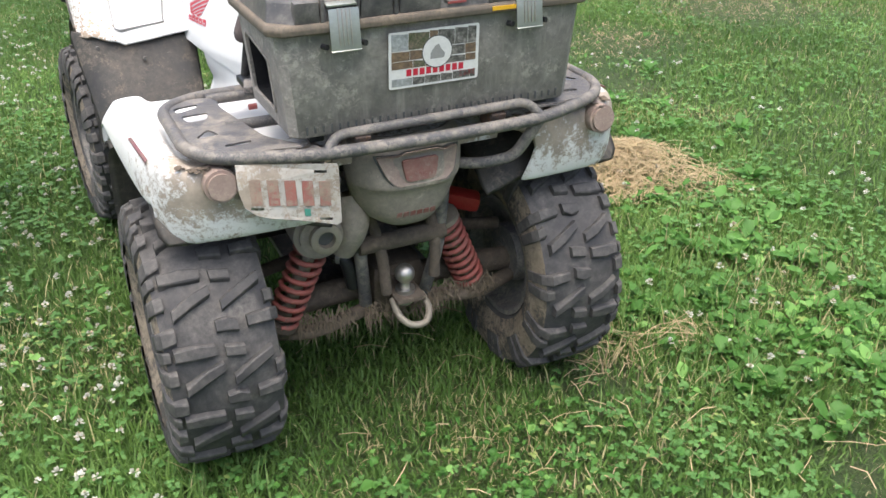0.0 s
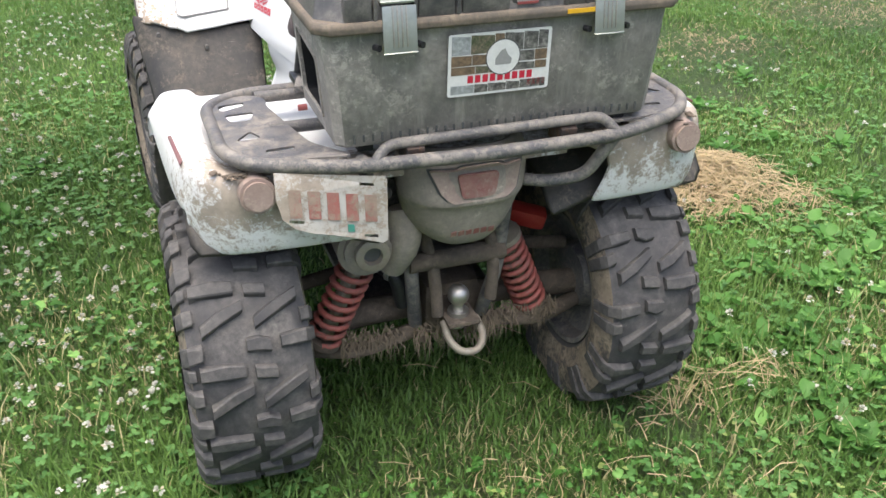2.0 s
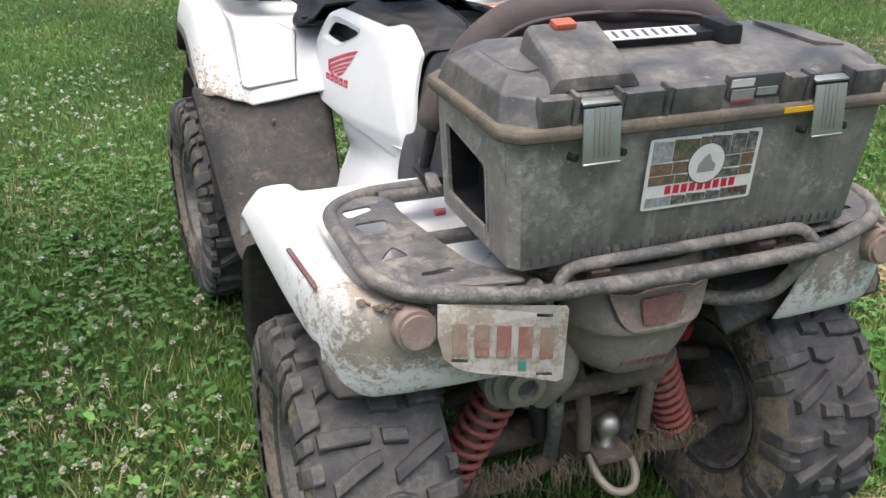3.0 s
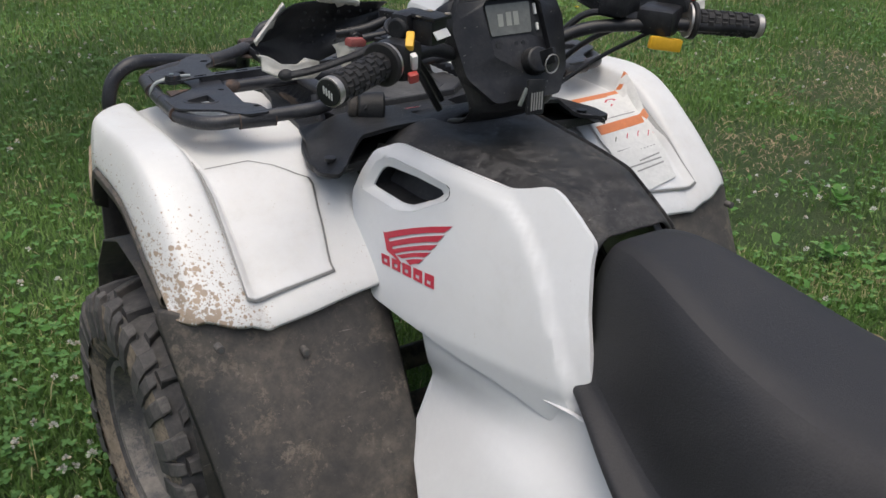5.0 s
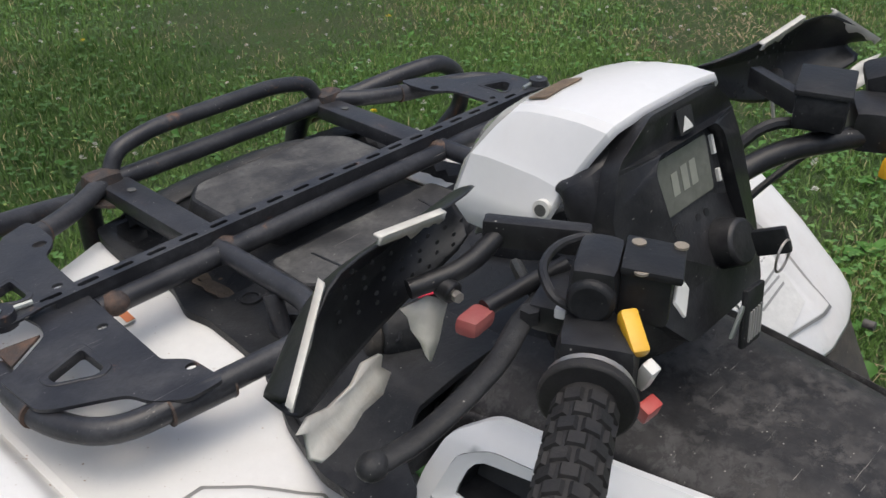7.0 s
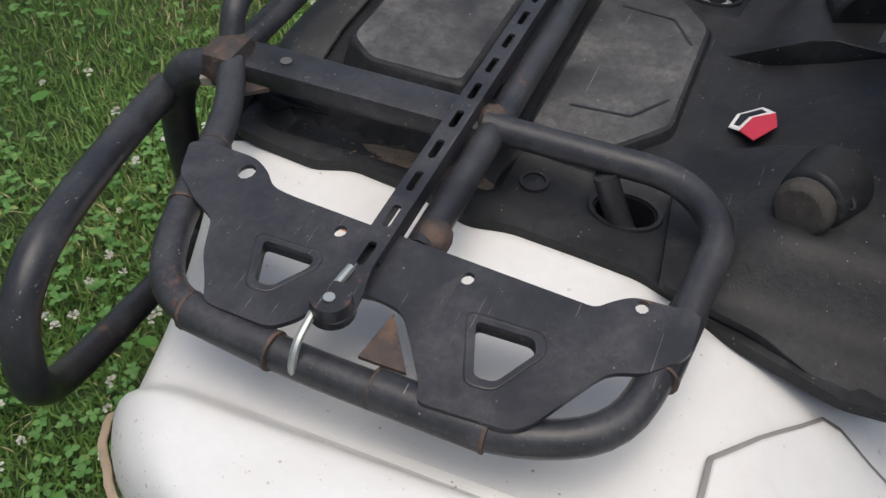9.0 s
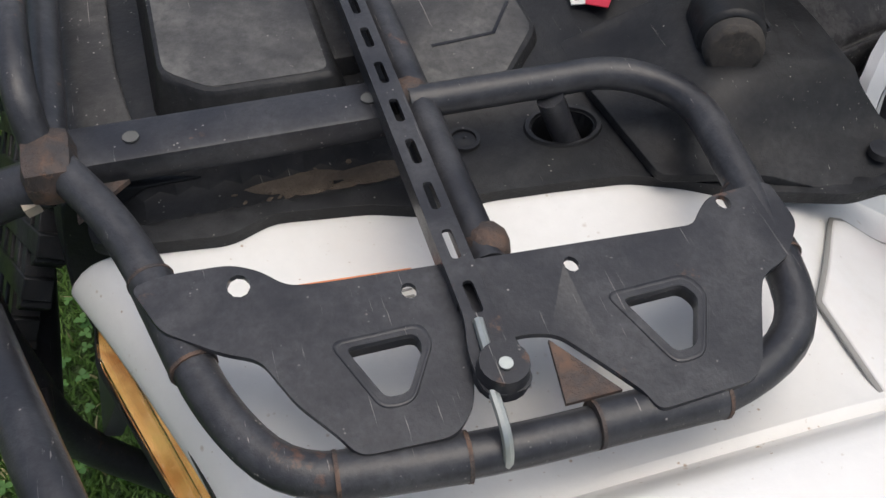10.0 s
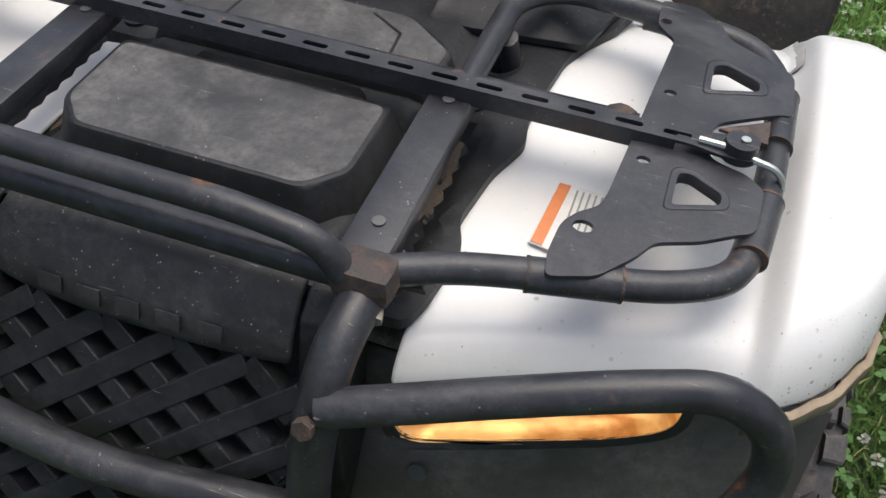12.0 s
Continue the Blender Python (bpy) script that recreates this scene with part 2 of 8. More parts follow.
REFLECTOR = surface("dull_red_reflector", (0.16, 0.045, 0.045), 0.3, dirt=(0.25, 0.2, 0.16), amount=0.8, scale=30, cover=0.36)
LOGO_RED = surface("red_decal", (0.50, 0.025, 0.05), 0.3, amount=0.05, bump=0.0)
ORANGE = surface("orange_decal", (0.62, 0.20, 0.07), 0.4, amount=0.1, bump=0.0)
YELLOW = surface("yellow_plastic", (0.72, 0.40, 0.02), 0.4, amount=0.12, bump=0.02)
LABEL = surface("label_paper", (0.68, 0.68, 0.65), 0.4, amount=0.15, bump=0.0)
GREY_INK = surface("grey_print", (0.28, 0.28, 0.27), 0.5, amount=0.1, bump=0.0)
DARK_INK = surface("dark_print", (0.07, 0.075, 0.075), 0.5, amount=0.2, bump=0.0)
GREEN_INK = surface("green_print", (0.09, 0.12, 0.06), 0.5, amount=0.3, fine=260, var=0.5, bump=0.0)
BROWN_INK = surface("brown_print", (0.20, 0.155, 0.11), 0.5, amount=0.3, fine=260, var=0.5, bump=0.0)
ZINC = surface("zinc_plated_steel", (0.42, 0.45, 0.43), 0.36, metal=0.75, dirt=(0.22, 0.2, 0.17), amount=0.35, scale=25, bump=0.08)
CHROME = surface("worn_bright_steel", (0.50, 0.48, 0.45), 0.38, metal=0.9, dirt=(0.25, 0.2, 0.15), amount=0.5, scale=60, bump=0.1)
GALV = surface("muddy_steel", (0.30, 0.27, 0.22), 0.55, metal=0.4, dirt=(0.26, 0.2, 0.14), amount=0.7, scale=40, bump=0.3)
TAIL = surface("dusty_tail_lens", (0.26, 0.19, 0.16), 0.6, dirt=(0.38, 0.31, 0.25), amount=0.8, scale=12, bump=0.4, cover=0.5)
TAIL_RED = surface("red_tail_lens", (0.22, 0.08, 0.07), 0.55, dirt=(0.32, 0.23, 0.19), amount=0.95, scale=24, bump=0.3, cover=0.42)
PLATE = surface("muddy_plate", (0.52, 0.50, 0.46), 0.55, dirt=(0.32, 0.26, 0.20), amount=0.9, scale=14, fine=40, bump=0.5, cover=0.60)
PLATE_RED = surface("muddy_plate_red", (0.33, 0.12, 0.10), 0.6, dirt=(0.32, 0.26, 0.20), amount=0.9, scale=14, fine=40, bump=0.5, cover=0.66)
TEAL = surface("teal_decal", (0.05, 0.26, 0.2), 0.5, amount=0.4)
SCREEN = surface("display_glass", (0.115, 0.12, 0.11), 0.12, dirt=(0.2, 0.2, 0.18), amount=0.3, scale=20, bump=0.02)
LCD = surface("display_digits", (0.24, 0.25, 0.22), 0.2, amount=0.1, bump=0.0)
BROKEN = surface("dusty_white_plastic", (0.62, 0.61, 0.56), 0.5, dirt=(0.3, 0.26, 0.2), amount=0.55, scale=25, bump=0.2)


def lamp_glow():
    m = bpy.data.materials.new("lit_reflector")
    nt, ln, b = nodes_of(m)
    tc = nt.new("ShaderNodeTexCoord").outputs["Object"]
    mp = nt.new("ShaderNodeMapping")
    mp.inputs["Scale"].default_value = (14, 14, 75)
    ln.new(tc, mp.inputs["Vector"])
    n = ramp_node(nt, ln, noise_node(nt, ln, mp.outputs[0], 1.0, 4), 0.35, 0.68)
    ln.new(mix_node(nt, ln, n, (0.35, 0.15, 0.05), (0.9, 0.6, 0.3)), b.inputs["Base Color"])
    ln.new(mix_node(nt, ln, n, (0.42, 0.16, 0.04), (1.0, 0.66, 0.26)), b.inputs["Emission Color"])
    b.inputs["Roughness"].default_value = 0.25
    b.inputs["Metallic"].default_value = 0.5
    b.inputs["Emission Strength"].default_value = 0.6
    return m


def clear_lens():
    m = bpy.data.materials.new("clear_lens")
    nt, ln, b = nodes_of(m)
    b.inputs["Base Color"].default_value = (0.95, 0.9, 0.8, 1)
    b.inputs["Transmission Weight"].default_value = 1.0
    b.inputs["Roughness"].default_value = 0.04
    b.inputs["IOR"].default_value = 1.45
    return m


GLOW, LENS = lamp_glow(), clear_lens()
VISOR = clear_lens()
VISOR.name = "hazy_visor"
VISOR.node_tree.nodes["Principled BSDF"].inputs["Transmission Weight"].default_value = 0.45
VISOR.node_tree.nodes["Principled BSDF"].inputs["Base Color"].default_value = (0.55, 0.55, 0.52, 1)


# round zones of darker foliage: x, y, radius
DARKER_ZONES = [(-1.6, 1.4, 1.6), (0.5, 4.4, 1.6)]


def leafy(name, dark, light, dry, dryness=0.2, gloss=0.45, through_amount=0.35):
    """Foliage, one tone to each blade, dry in patches over the lawn."""
    m = bpy.data.materials.new(name)
    nt, ln, b = nodes_of(m)
    geo = nt.new("ShaderNodeNewGeometry")
    tc = nt.new("ShaderNodeTexCoord").outputs["Object"]
    rnd = geo.outputs["Random Per Island"]
    patch = ramp_node(nt, ln, noise_node(nt, ln, tc, 1.1, 5, 0.65), 0.52, 0.72)
    tone = mix_node(nt, ln, rnd, dark, light)
    tone = mix_node(nt, ln, ramp_node(nt, ln, noise_node(nt, ln, tc, 0.7, 3), 0.3, 0.7), tone, tuple(c * 0.85 for c in dark))
    # darker green inside each round zone, the edges warped by noise
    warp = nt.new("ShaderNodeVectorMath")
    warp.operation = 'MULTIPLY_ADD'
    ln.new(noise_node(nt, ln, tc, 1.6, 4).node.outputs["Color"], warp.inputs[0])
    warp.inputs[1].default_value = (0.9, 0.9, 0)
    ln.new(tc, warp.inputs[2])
    for cx, cy, cr in DARKER_ZONES:
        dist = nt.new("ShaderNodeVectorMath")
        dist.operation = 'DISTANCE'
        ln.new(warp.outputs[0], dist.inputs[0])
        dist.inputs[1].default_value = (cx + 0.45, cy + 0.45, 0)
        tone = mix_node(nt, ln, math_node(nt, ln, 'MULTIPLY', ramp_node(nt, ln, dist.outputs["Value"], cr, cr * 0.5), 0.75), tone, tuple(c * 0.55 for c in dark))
    pick = math_node(nt, ln, 'MULTIPLY', rnd, 7.31)
    fr = nt.new("ShaderNodeMath")
    fr.operation = 'FRACT'
    ln.new(pick, fr.inputs[0])
    pick.node.use_clamp = False
    odds = math_node(nt, ln, 'ADD', math_node(nt, ln, 'MULTIPLY', patch, 0.38), dryness)
    isdry = math_node(nt, ln, 'LESS_THAN', fr.outputs[0], odds)
    col = mix_node(nt, ln, isdry, tone, dry)
    ln.new(col, b.inputs["Base Color"])
    b.inputs["Roughness"].default_value = gloss
    b.inputs["Specular IOR Level"].default_value = 0.25
    tr = nt.new("ShaderNodeBsdfTranslucent")
    ln.new(col, tr.inputs["Color"])
    mx = nt.new("ShaderNodeMixShader")
    mx.inputs[0].default_value = through_amount
    ln.new(b.outputs[0], mx.inputs[1])
    ln.new(tr.outputs[0], mx.inputs[2])
    ln.new(mx.outputs[0], nt["Material Output"].inputs["Surface"])
    return m


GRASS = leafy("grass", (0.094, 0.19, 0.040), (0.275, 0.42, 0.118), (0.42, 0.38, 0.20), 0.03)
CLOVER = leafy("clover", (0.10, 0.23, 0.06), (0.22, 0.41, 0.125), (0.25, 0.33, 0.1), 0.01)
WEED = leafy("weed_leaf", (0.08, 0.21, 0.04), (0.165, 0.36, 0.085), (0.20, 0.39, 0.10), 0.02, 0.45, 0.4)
STRAW = leafy("straw", (0.36, 0.28, 0.15), (0.60, 0.50, 0.31), (0.43, 0.33, 0.20), 0.3, 0.6, 0.15)
PETAL = leafy("clover_petal", (0.55, 0.55, 0.48), (0.75, 0.75, 0.68), (0.5, 0.42, 0.3), 0.1, 0.6, 0.3)
DANDELION = leafy("yellow_petal", (0.65, 0.5, 0.02), (0.75, 0.62, 0.04), (0.7, 0.55, 0.03), 0.0)


def soil():
    m = bpy.data.materials.new("lawn_soil")
    nt, ln, b = nodes_of(m)
    tc = nt.new("ShaderNodeTexCoord").outputs["Object"]
    big = ramp_node(nt, ln, noise_node(nt, ln, tc, 1.1, 5, 0.65), 0.5, 0.72)
    mid = ramp_node(nt, ln, noise_node(nt, ln, tc, 9, 6, 0.7), 0.3, 0.7)
    fine = ramp_node(nt, ln, noise_node(nt, ln, tc, 130, 5, 0.75, 1.0), 0.3, 0.7)
    green = mix_node(nt, ln, fine, (0.028, 0.066, 0.013), (0.108, 0.205, 0.046))
    brown = mix_node(nt, ln, fine, (0.085, 0.082, 0.04), (0.25, 0.22, 0.11))
    col = mix_node(nt, ln, math_node(nt, ln, 'ADD', math_node(nt, ln, 'MULTIPLY', big, 0.6), math_node(nt, ln, 'MULTIPLY', mid, 0.25)), green, brown)
    ln.new(col, b.inputs["Base Color"])
    b.inputs["Roughness"].default_value = 0.95
    bp = nt.new("ShaderNodeBump")
    bp.inputs["Distance"].default_value = 0.02
    ln.new(fine, bp.inputs["Height"])
    ln.new(bp.outputs[0], b.inputs["Normal"])
    return m


SOIL = soil()


# ---- mesh helpers ----
from mathutils.geometry import tessellate_polygon, delaunay_2d_cdt


def part(name, bm, material, parent=None, label="", mods=(), sharp=38):
    """One bmesh as one mesh object, under a thing or a part."""
    bmesh.ops.recalc_face_normals(bm, faces=bm.faces[:])
    for f in bm.faces:
        f.smooth = True
    for e in bm.edges:
        if len(e.link_faces) == 2 and e.calc_face_angle(0) > radians(sharp):
            e.smooth = False
    me = bpy.data.meshes.new(name)
    bm.to_mesh(me)
    bm.free()
    me.materials.append(material)
    ob = new(name, me)
    if parent is not None:
        ob.parent = parent
    if label:
        ob["label"] = label
    for kind, value in mods:
        md = ob.modifiers.new(kind.lower(), kind)
        if kind == 'SUBSURF':
            md.levels = md.render_levels = value
        elif kind == 'SOLIDIFY':
            md.thickness, md.offset = value, -1
        elif kind == 'BEVEL':
            md.width, md.segments, md.limit_method, md.angle_limit = value, 2, 'ANGLE', radians(35)
    return ob


def box_mesh(bm, size, m=None, bevel=0.0, taper=1.0):
    r = bmesh.ops.create_cube(bm, size=1)
    vs = r["verts"]
    for v in vs:
        k = taper if v.co.z > 0 else 1.0
        v.co = Vector((v.co.x * size[0] * k, v.co.y * size[1] * k, v.co.z * size[2]))
    if bevel:
        es = {e for v in vs for e in v.link_edges}
        out = bmesh.ops.bevel(bm, geom=list(es), offset=bevel, segments=2, affect='EDGES', profile=0.6)
        vs = list({v for f in out["faces"] for v in f.verts} | {v for v in vs if v.is_valid})
    if m is not None:
        bmesh.ops.transform(bm, matrix=m, verts=vs)
    return bm


def rod(bm, a, b, r, r2=None, seg=14):
    a, b = Vector(a), Vector(b)
    q = (b - a).to_track_quat('Z', 'Y').to_matrix().to_4x4()
    bmesh.ops.create_cone(bm, cap_ends=True, segments=seg, radius1=r, radius2=r if r2 is None else r2, depth=(b - a).length,
                          matrix=Matrix.Translation((a + b) / 2) @ q)
    return bm


def rounded(points, radius, steps=5, closed=False):
    """A way through the points whose corners are rounded."""
    pts = [Vector(p) for p in points]
    out, n = [], len(pts)
    for i, p in enumerate(pts):
        if not closed and i in (0, n - 1):
            out.append(p)
            continue
        a, b = pts[i - 1], pts[(i + 1) % n]
        d = min(radius, (a - p).length * 0.48, (b - p).length * 0.48)
        s, e = p + (a - p).normalized() * d, p + (b - p).normalized() * d
        for k in range(steps + 1):
            t = k / steps
            out.append(s * (1 - t) ** 2 + p * 2 * t * (1 - t) + e * t * t)
    return out


def tube(bm, points, r, radius=0.04, seg=12, closed=False, flat=1.0):
    """A pipe along the points; flat squeezes it along z."""
    way = rounded(points, radius, 5, closed)
    n = len(way)
    rings, up = [], Vector((0, 0, 1))
    last = None
    for i, p in enumerate(way):
        a = way[i - 1] if (i or closed) else p
        b = way[(i + 1) % n] if (i < n - 1 or closed) else p
        d = (b - a).normalized()
        side = d.cross(up) if last is None else last - d * last.dot(d)
        if side.length < 1e-3:
            side = d.cross(Vector((1, 0, 0)))
        side.normalize()
        last = side
        nrm = side.cross(d).normalized()
        ring = []
        for k in range(seg):
            t = 2 * math.pi * k / seg
            ring.append(bm.verts.new(p + side * (r * math.cos(t)) + nrm * (r * flat * math.sin(t))))
        rings.append(ring)
    for i in range(n if closed else n - 1):
        a, b = rings[i], rings[(i + 1) % n]
        for k in range(seg):
            bm.faces.new((a[k], a[(k + 1) % seg], b[(k + 1) % seg], b[k]))
    if not closed:
        bm.faces.new(rings[0][::-1])
        bm.faces.new(rings[-1])
    return bm


def flat_round(points, radius, steps=4):
    return [(p.x, p.y) for p in rounded([(x, y, 0) for x, y in points], radius, steps, True)]


def slab(bm, outline, f, thick, holes=()):
    """A plate of the flat outline, with holes, laid by f(u, v, w) into space, w from 0 to thick."""
    loops = [list(outline)] + [list(h) for h in holes]
    tris = tessellate_polygon([[Vector((u, v, 0)) for u, v in lp] for lp in loops])
    flat = [p for lp in loops for p in lp]
    lo = [bm.verts.new(f(u, v, 0)) for u, v in flat]
    hi = [bm.verts.new(f(u, v, thick)) for u, v in flat]
    for t in tris:
        if len(set(t)) == 3:
            try:
                bm.faces.new([hi[i] for i in t])
                bm.faces.new([lo[i] for i in reversed(t)])
            except ValueError:
                pass
    k = 0
    for lp in loops:
        n = len(lp)
        for i in range(n):
            a, b = k + i, k + (i + 1) % n
            bm.faces.new((lo[a], lo[b], hi[b], hi[a]))
        k += n
    return bm


def sheet(bm, outline, f, thick, holes=(), step=0.012):
    """A bent plate of the flat outline, finely divided so that it follows f(u, v, w)."""
    loops = [list(outline)] + [list(h) for h in holes]
    pts, edges = [], []
    for lp in loops:
        k = len(pts)
        n = len(lp)
        pts += [Vector(p) for p in lp]
        edges += [(k + i, k + (i + 1) % n) for i in range(n)]

    def near(p):
        return min((p - q).length_squared for q in pts[:len(edges)]) < (step * 0.45) ** 2
    us, vs = [p[0] for p in outline], [p[1] for p in outline]
    v, odd = min(vs) + step / 2, 0
    inner = []
    while v < max(vs):
        u = min(us) + step * (0.25 + 0.5 * odd)
        while u < max(us):
            p = Vector((u, v))
            if not near(p):
                inner.append(p)
            u += step
        v += step * 0.87
        odd = 1 - odd
    co, es, fs, _, _, _ = delaunay_2d_cdt(pts + inner, edges, [], 0, 1e-6)

    def inside(p, lp):
        hit = False
        for (xa, ya), (xb, yb) in zip(lp, lp[1:] + lp[:1]):
            if (ya > p.y) != (yb > p.y) and p.x < xa + (xb - xa) * (p.y - ya) / (yb - ya):
                hit = not hit
        return hit

    def kept(t):
        m = sum((co[i] for i in t), Vector((0, 0))) / len(t)
        return inside(m, loops[0]) and not any(inside(m, h) for h in loops[1:])
    fs = [t for t in fs if kept(t)]
    hi = [bm.verts.new(f(p.x, p.y, thick)) for p in co]
    lo = [bm.verts.new(f(p.x, p.y, 0)) for p in co]
    used = {}
    for t in fs:
        bm.faces.new([hi[i] for i in t])
        bm.faces.new([lo[i] for i in reversed(t)])
        for i in range(len(t)):
            e = (t[i], t[(i + 1) % len(t)])
            used[e] = used.get(e, 0) + 1
    for a, b in list(used):
        if (b, a) not in used:
            bm.faces.new((hi[b], hi[a], lo[a], lo[b]))
    for q in [q for q in hi + lo if not q.link_faces]:
        bm.verts.remove(q)
    return bm


def ramp(x, a, b):
    """0 at a to 1 at b, eased."""
    t = min(1.0, max(0.0, (x - a) / (b - a)))
    return t * t * (3 - 2 * t)


def grid(bm, rows, close=False):
    """A sheet through rows of points."""
    vs = [[bm.verts.new(p) for p in row] for row in rows]
    for a, b in zip(vs, vs[1:]):
        n = len(a)
        for i in range(n if close else n - 1):
            bm.faces.new((a[i], a[(i + 1) % n], b[(i + 1) % n], b[i]))
    return bm


def along(knots, t):
    """Smooth way through knots (t, value)."""
    ks = list(knots)
    if t <= ks[0][0]:
        return ks[0][1]
    for (a, va), (b, vb) in zip(ks, ks[1:]):
        if t <= b:
            s = (t - a) / (b - a)
            s = s * s * (3 - 2 * s) * 0.5 + s * 0.5
            return va + (vb - va) * s
    return ks[-1][1]


def flat_z(z):
    return lambda u, v, w: (u, v, z + w)


def mirror_x(f, centre=0.0):
    def g(u, v, w):
        p = f(u, v, w)
        return (2 * centre - p[0], p[1], p[2])
    return g


def flip(points, s, c=0.0):
    """Points of the left half as they are, or mirrored to the right."""
    return [Vector((p[0] if s < 0 else 2 * c - p[0], p[1], p[2])) for p in points]


# ---- the quad bike: forward is +y, rear axle near y = 0 ----
atv = tagged(new("quad_bike"), "muddy white and black four-wheeled quad bike parked on grass", "quad bike")
MID = 0.049  # the front rack's middle


# wheels
def tyre_mesh(r, w):
    """The carcass of a tyre round the x axis, its sidewalls rounded in."""
    bm = bmesh.new()
    h = w / 2
    prof = [(-0.62 * h, r * 0.50), (-0.86 * h, r * 0.56), (-0.98 * h, r * 0.68), (-1.0 * h, r * 0.80), (-0.93 * h, r * 0.915), (-0.6 * h, r * 0.950),
            (0, r * 0.960), (0.6 * h, r * 0.950), (0.93 * h, r * 0.915), (1.0 * h, r * 0.80), (0.98 * h, r * 0.68), (0.86 * h, r * 0.56), (0.62 * h, r * 0.50)]
    seg = 56
    grid(bm, [[Vector((x, rr * math.cos(2 * math.pi * k / seg), rr * math.sin(2 * math.pi * k / seg))) for k in range(seg)] for x, rr in prof], close=True)
    return bm


def lug_mesh(r, w, stations, hw):
    """One tread block along stations (share of the half width, angle, top as share of r)."""
    bm = bmesh.new()
    h = w / 2
    rows = []
    for i, (u, a, top) in enumerate(stations):
        x = u * h
        k = 0.80 if i in (0, len(stations) - 1) else 1.0
        base = r * (0.925 if abs(u) < 0.86 else 0.80 if abs(u) < 0.99 else 0.70)
        t = r * top
        rows.append([Vector((x, rr * math.cos(b), rr * math.sin(b))) for rr, b in ((base, a - hw * 1.15), (t * 0.992, a - hw * 0.92 * k), (t, a - hw * 0.7 * k), (t, a + hw * 0.7 * k), (t * 0.992, a + hw * 0.92 * k), (base, a + hw * 1.15))])
    vs = [[bm.verts.new(p) for p in row] for row in rows]
    for a, b in zip(vs, vs[1:]):
        for i in range(5):
            bm.faces.new((a[i], a[i + 1], b[i + 1], b[i]))
    bm.faces.new(vs[0])
    bm.faces.new(vs[-1][::-1])
    return bm


# one pitch of the tread: bars across, slanted bars and a stub, and shoulder blocks
TREAD = [([(-0.80, 0.02, 0.985), (-0.45, 0.02, 1.0), (-0.14, 0.03, 1.0)], 0.052), ([(0.02, 0.05, 1.0), (0.34, 0.07, 1.0)], 0.050),
         ([(-0.70, 0.28, 0.99), (-0.35, 0.20, 1.0), (-0.05, 0.155, 1.0)], 0.046), ([(0.10, 0.27, 1.0), (0.45, 0.19, 1.0), (0.80, 0.12, 0.99)], 0.046),
         ([(-0.06, 0.40, 1.0), (0.14, 0.40, 1.0), (0.30, 0.42, 1.0)], 0.050), ([(0.46, 0.41, 1.0), (0.86, 0.40, 0.985), (1.02, 0.40, 0.90), (1.035, 0.40, 0.80)], 0.048),
         ([(-0.80, 0.18, 0.975), (-0.94, 0.18, 0.955), (-1.03, 0.18, 0.88), (-1.04, 0.18, 0.79)], 0.056), ([(-0.72, 0.41, 0.985), (-0.94, 0.42, 0.955), (-1.03, 0.43, 0.88), (-1.04, 0.43, 0.79)], 0.062),
         ([(0.82, 0.27, 0.975), (0.96, 0.26, 0.945), (1.03, 0.26, 0.88), (1.04, 0.26, 0.80)], 0.050), ([(-0.86, 0.02, 0.97), (-0.97, 0.02, 0.94), (-1.035, 0.02, 0.86), (-1.04, 0.02, 0.78)], 0.045)]


def rim_mesh(r, w):
    bm = bmesh.new()
    seg = 32
    prof = [(-0.5 * w, r), (-0.49 * w, r * 0.93), (-0.30 * w, r * 0.86), (-0.2 * w, r * 0.5), (-0.24 * w, r * 0.3), (-0.34 * w, r * 0.26), (-0.34 * w, 0.004)]
    prof2 = [(0.5 * w, r), (0.49 * w, r * 0.93), (0.3 * w, r * 0.86), (0.1 * w, r * 0.5), (0.1 * w, 0.004)]
    for pr in (prof, prof2):
        grid(bm, [[Vector((x, rr * math.cos(2 * math.pi * k / seg), rr * math.sin(2 * math.pi * k / seg))) for k in range(seg)] for x, rr in pr], close=True)
    for k in range(4):
        a = math.pi / 4 + k * math.pi / 2
        rod(bm, (-0.24 * w, r * 0.38 * math.cos(a), r * 0.38 * math.sin(a)), (-0.19 * w - 0.02, r * 0.38 * math.cos(a), r * 0.38 * math.sin(a)), 0.008, seg=6)
    return bm


LUGS = {}


def lug_data(r, w):
    """The lug meshes of one tyre size, shared by all its lugs."""
    if (r, w) not in LUGS:
        LUGS[r, w] = []
        for st_, hw in TREAD:
            bm = lug_mesh(r, w, st_, hw)
            bmesh.ops.recalc_face_normals(bm, faces=bm.faces[:])
            me = bpy.data.meshes.new("lug")
            bm.to_mesh(me)
            bm.free()
            me.materials.append(RUBBER)
            LUGS[r, w].append(me)
    return LUGS[r, w]


def wheel(x, y, r, w, turn, steer=0):
    here = pose(x, y, r - 0.004, 0, 0, steer + (0 if x < 0 else 180)) @ pose(0, 0, 0, turn, 0, 0)
    ob = part("tyre", tyre_mesh(r, w), RUBBER, atv, "worn knobbly black tyre grey with dust")
    ob.matrix_local = here
    ob.data.materials.append(SIDEWALL)
    for p in ob.data.polygons:
        p.material_index = 1 if abs(p.center.x) > 0.44 * w else 0
    for k in range(12):
        for me in lug_data(r, w):
            lug = new("lug", me)
            lug.parent = ob
            lug.matrix_local = pose(0, 0, 0, 30 * k, 0, 0)
    rim = part("wheel_rim", rim_mesh(r * 0.53, w * 0.8), STEEL_MUD, atv, "muddy black steel wheel")
    rim.matrix_local = here


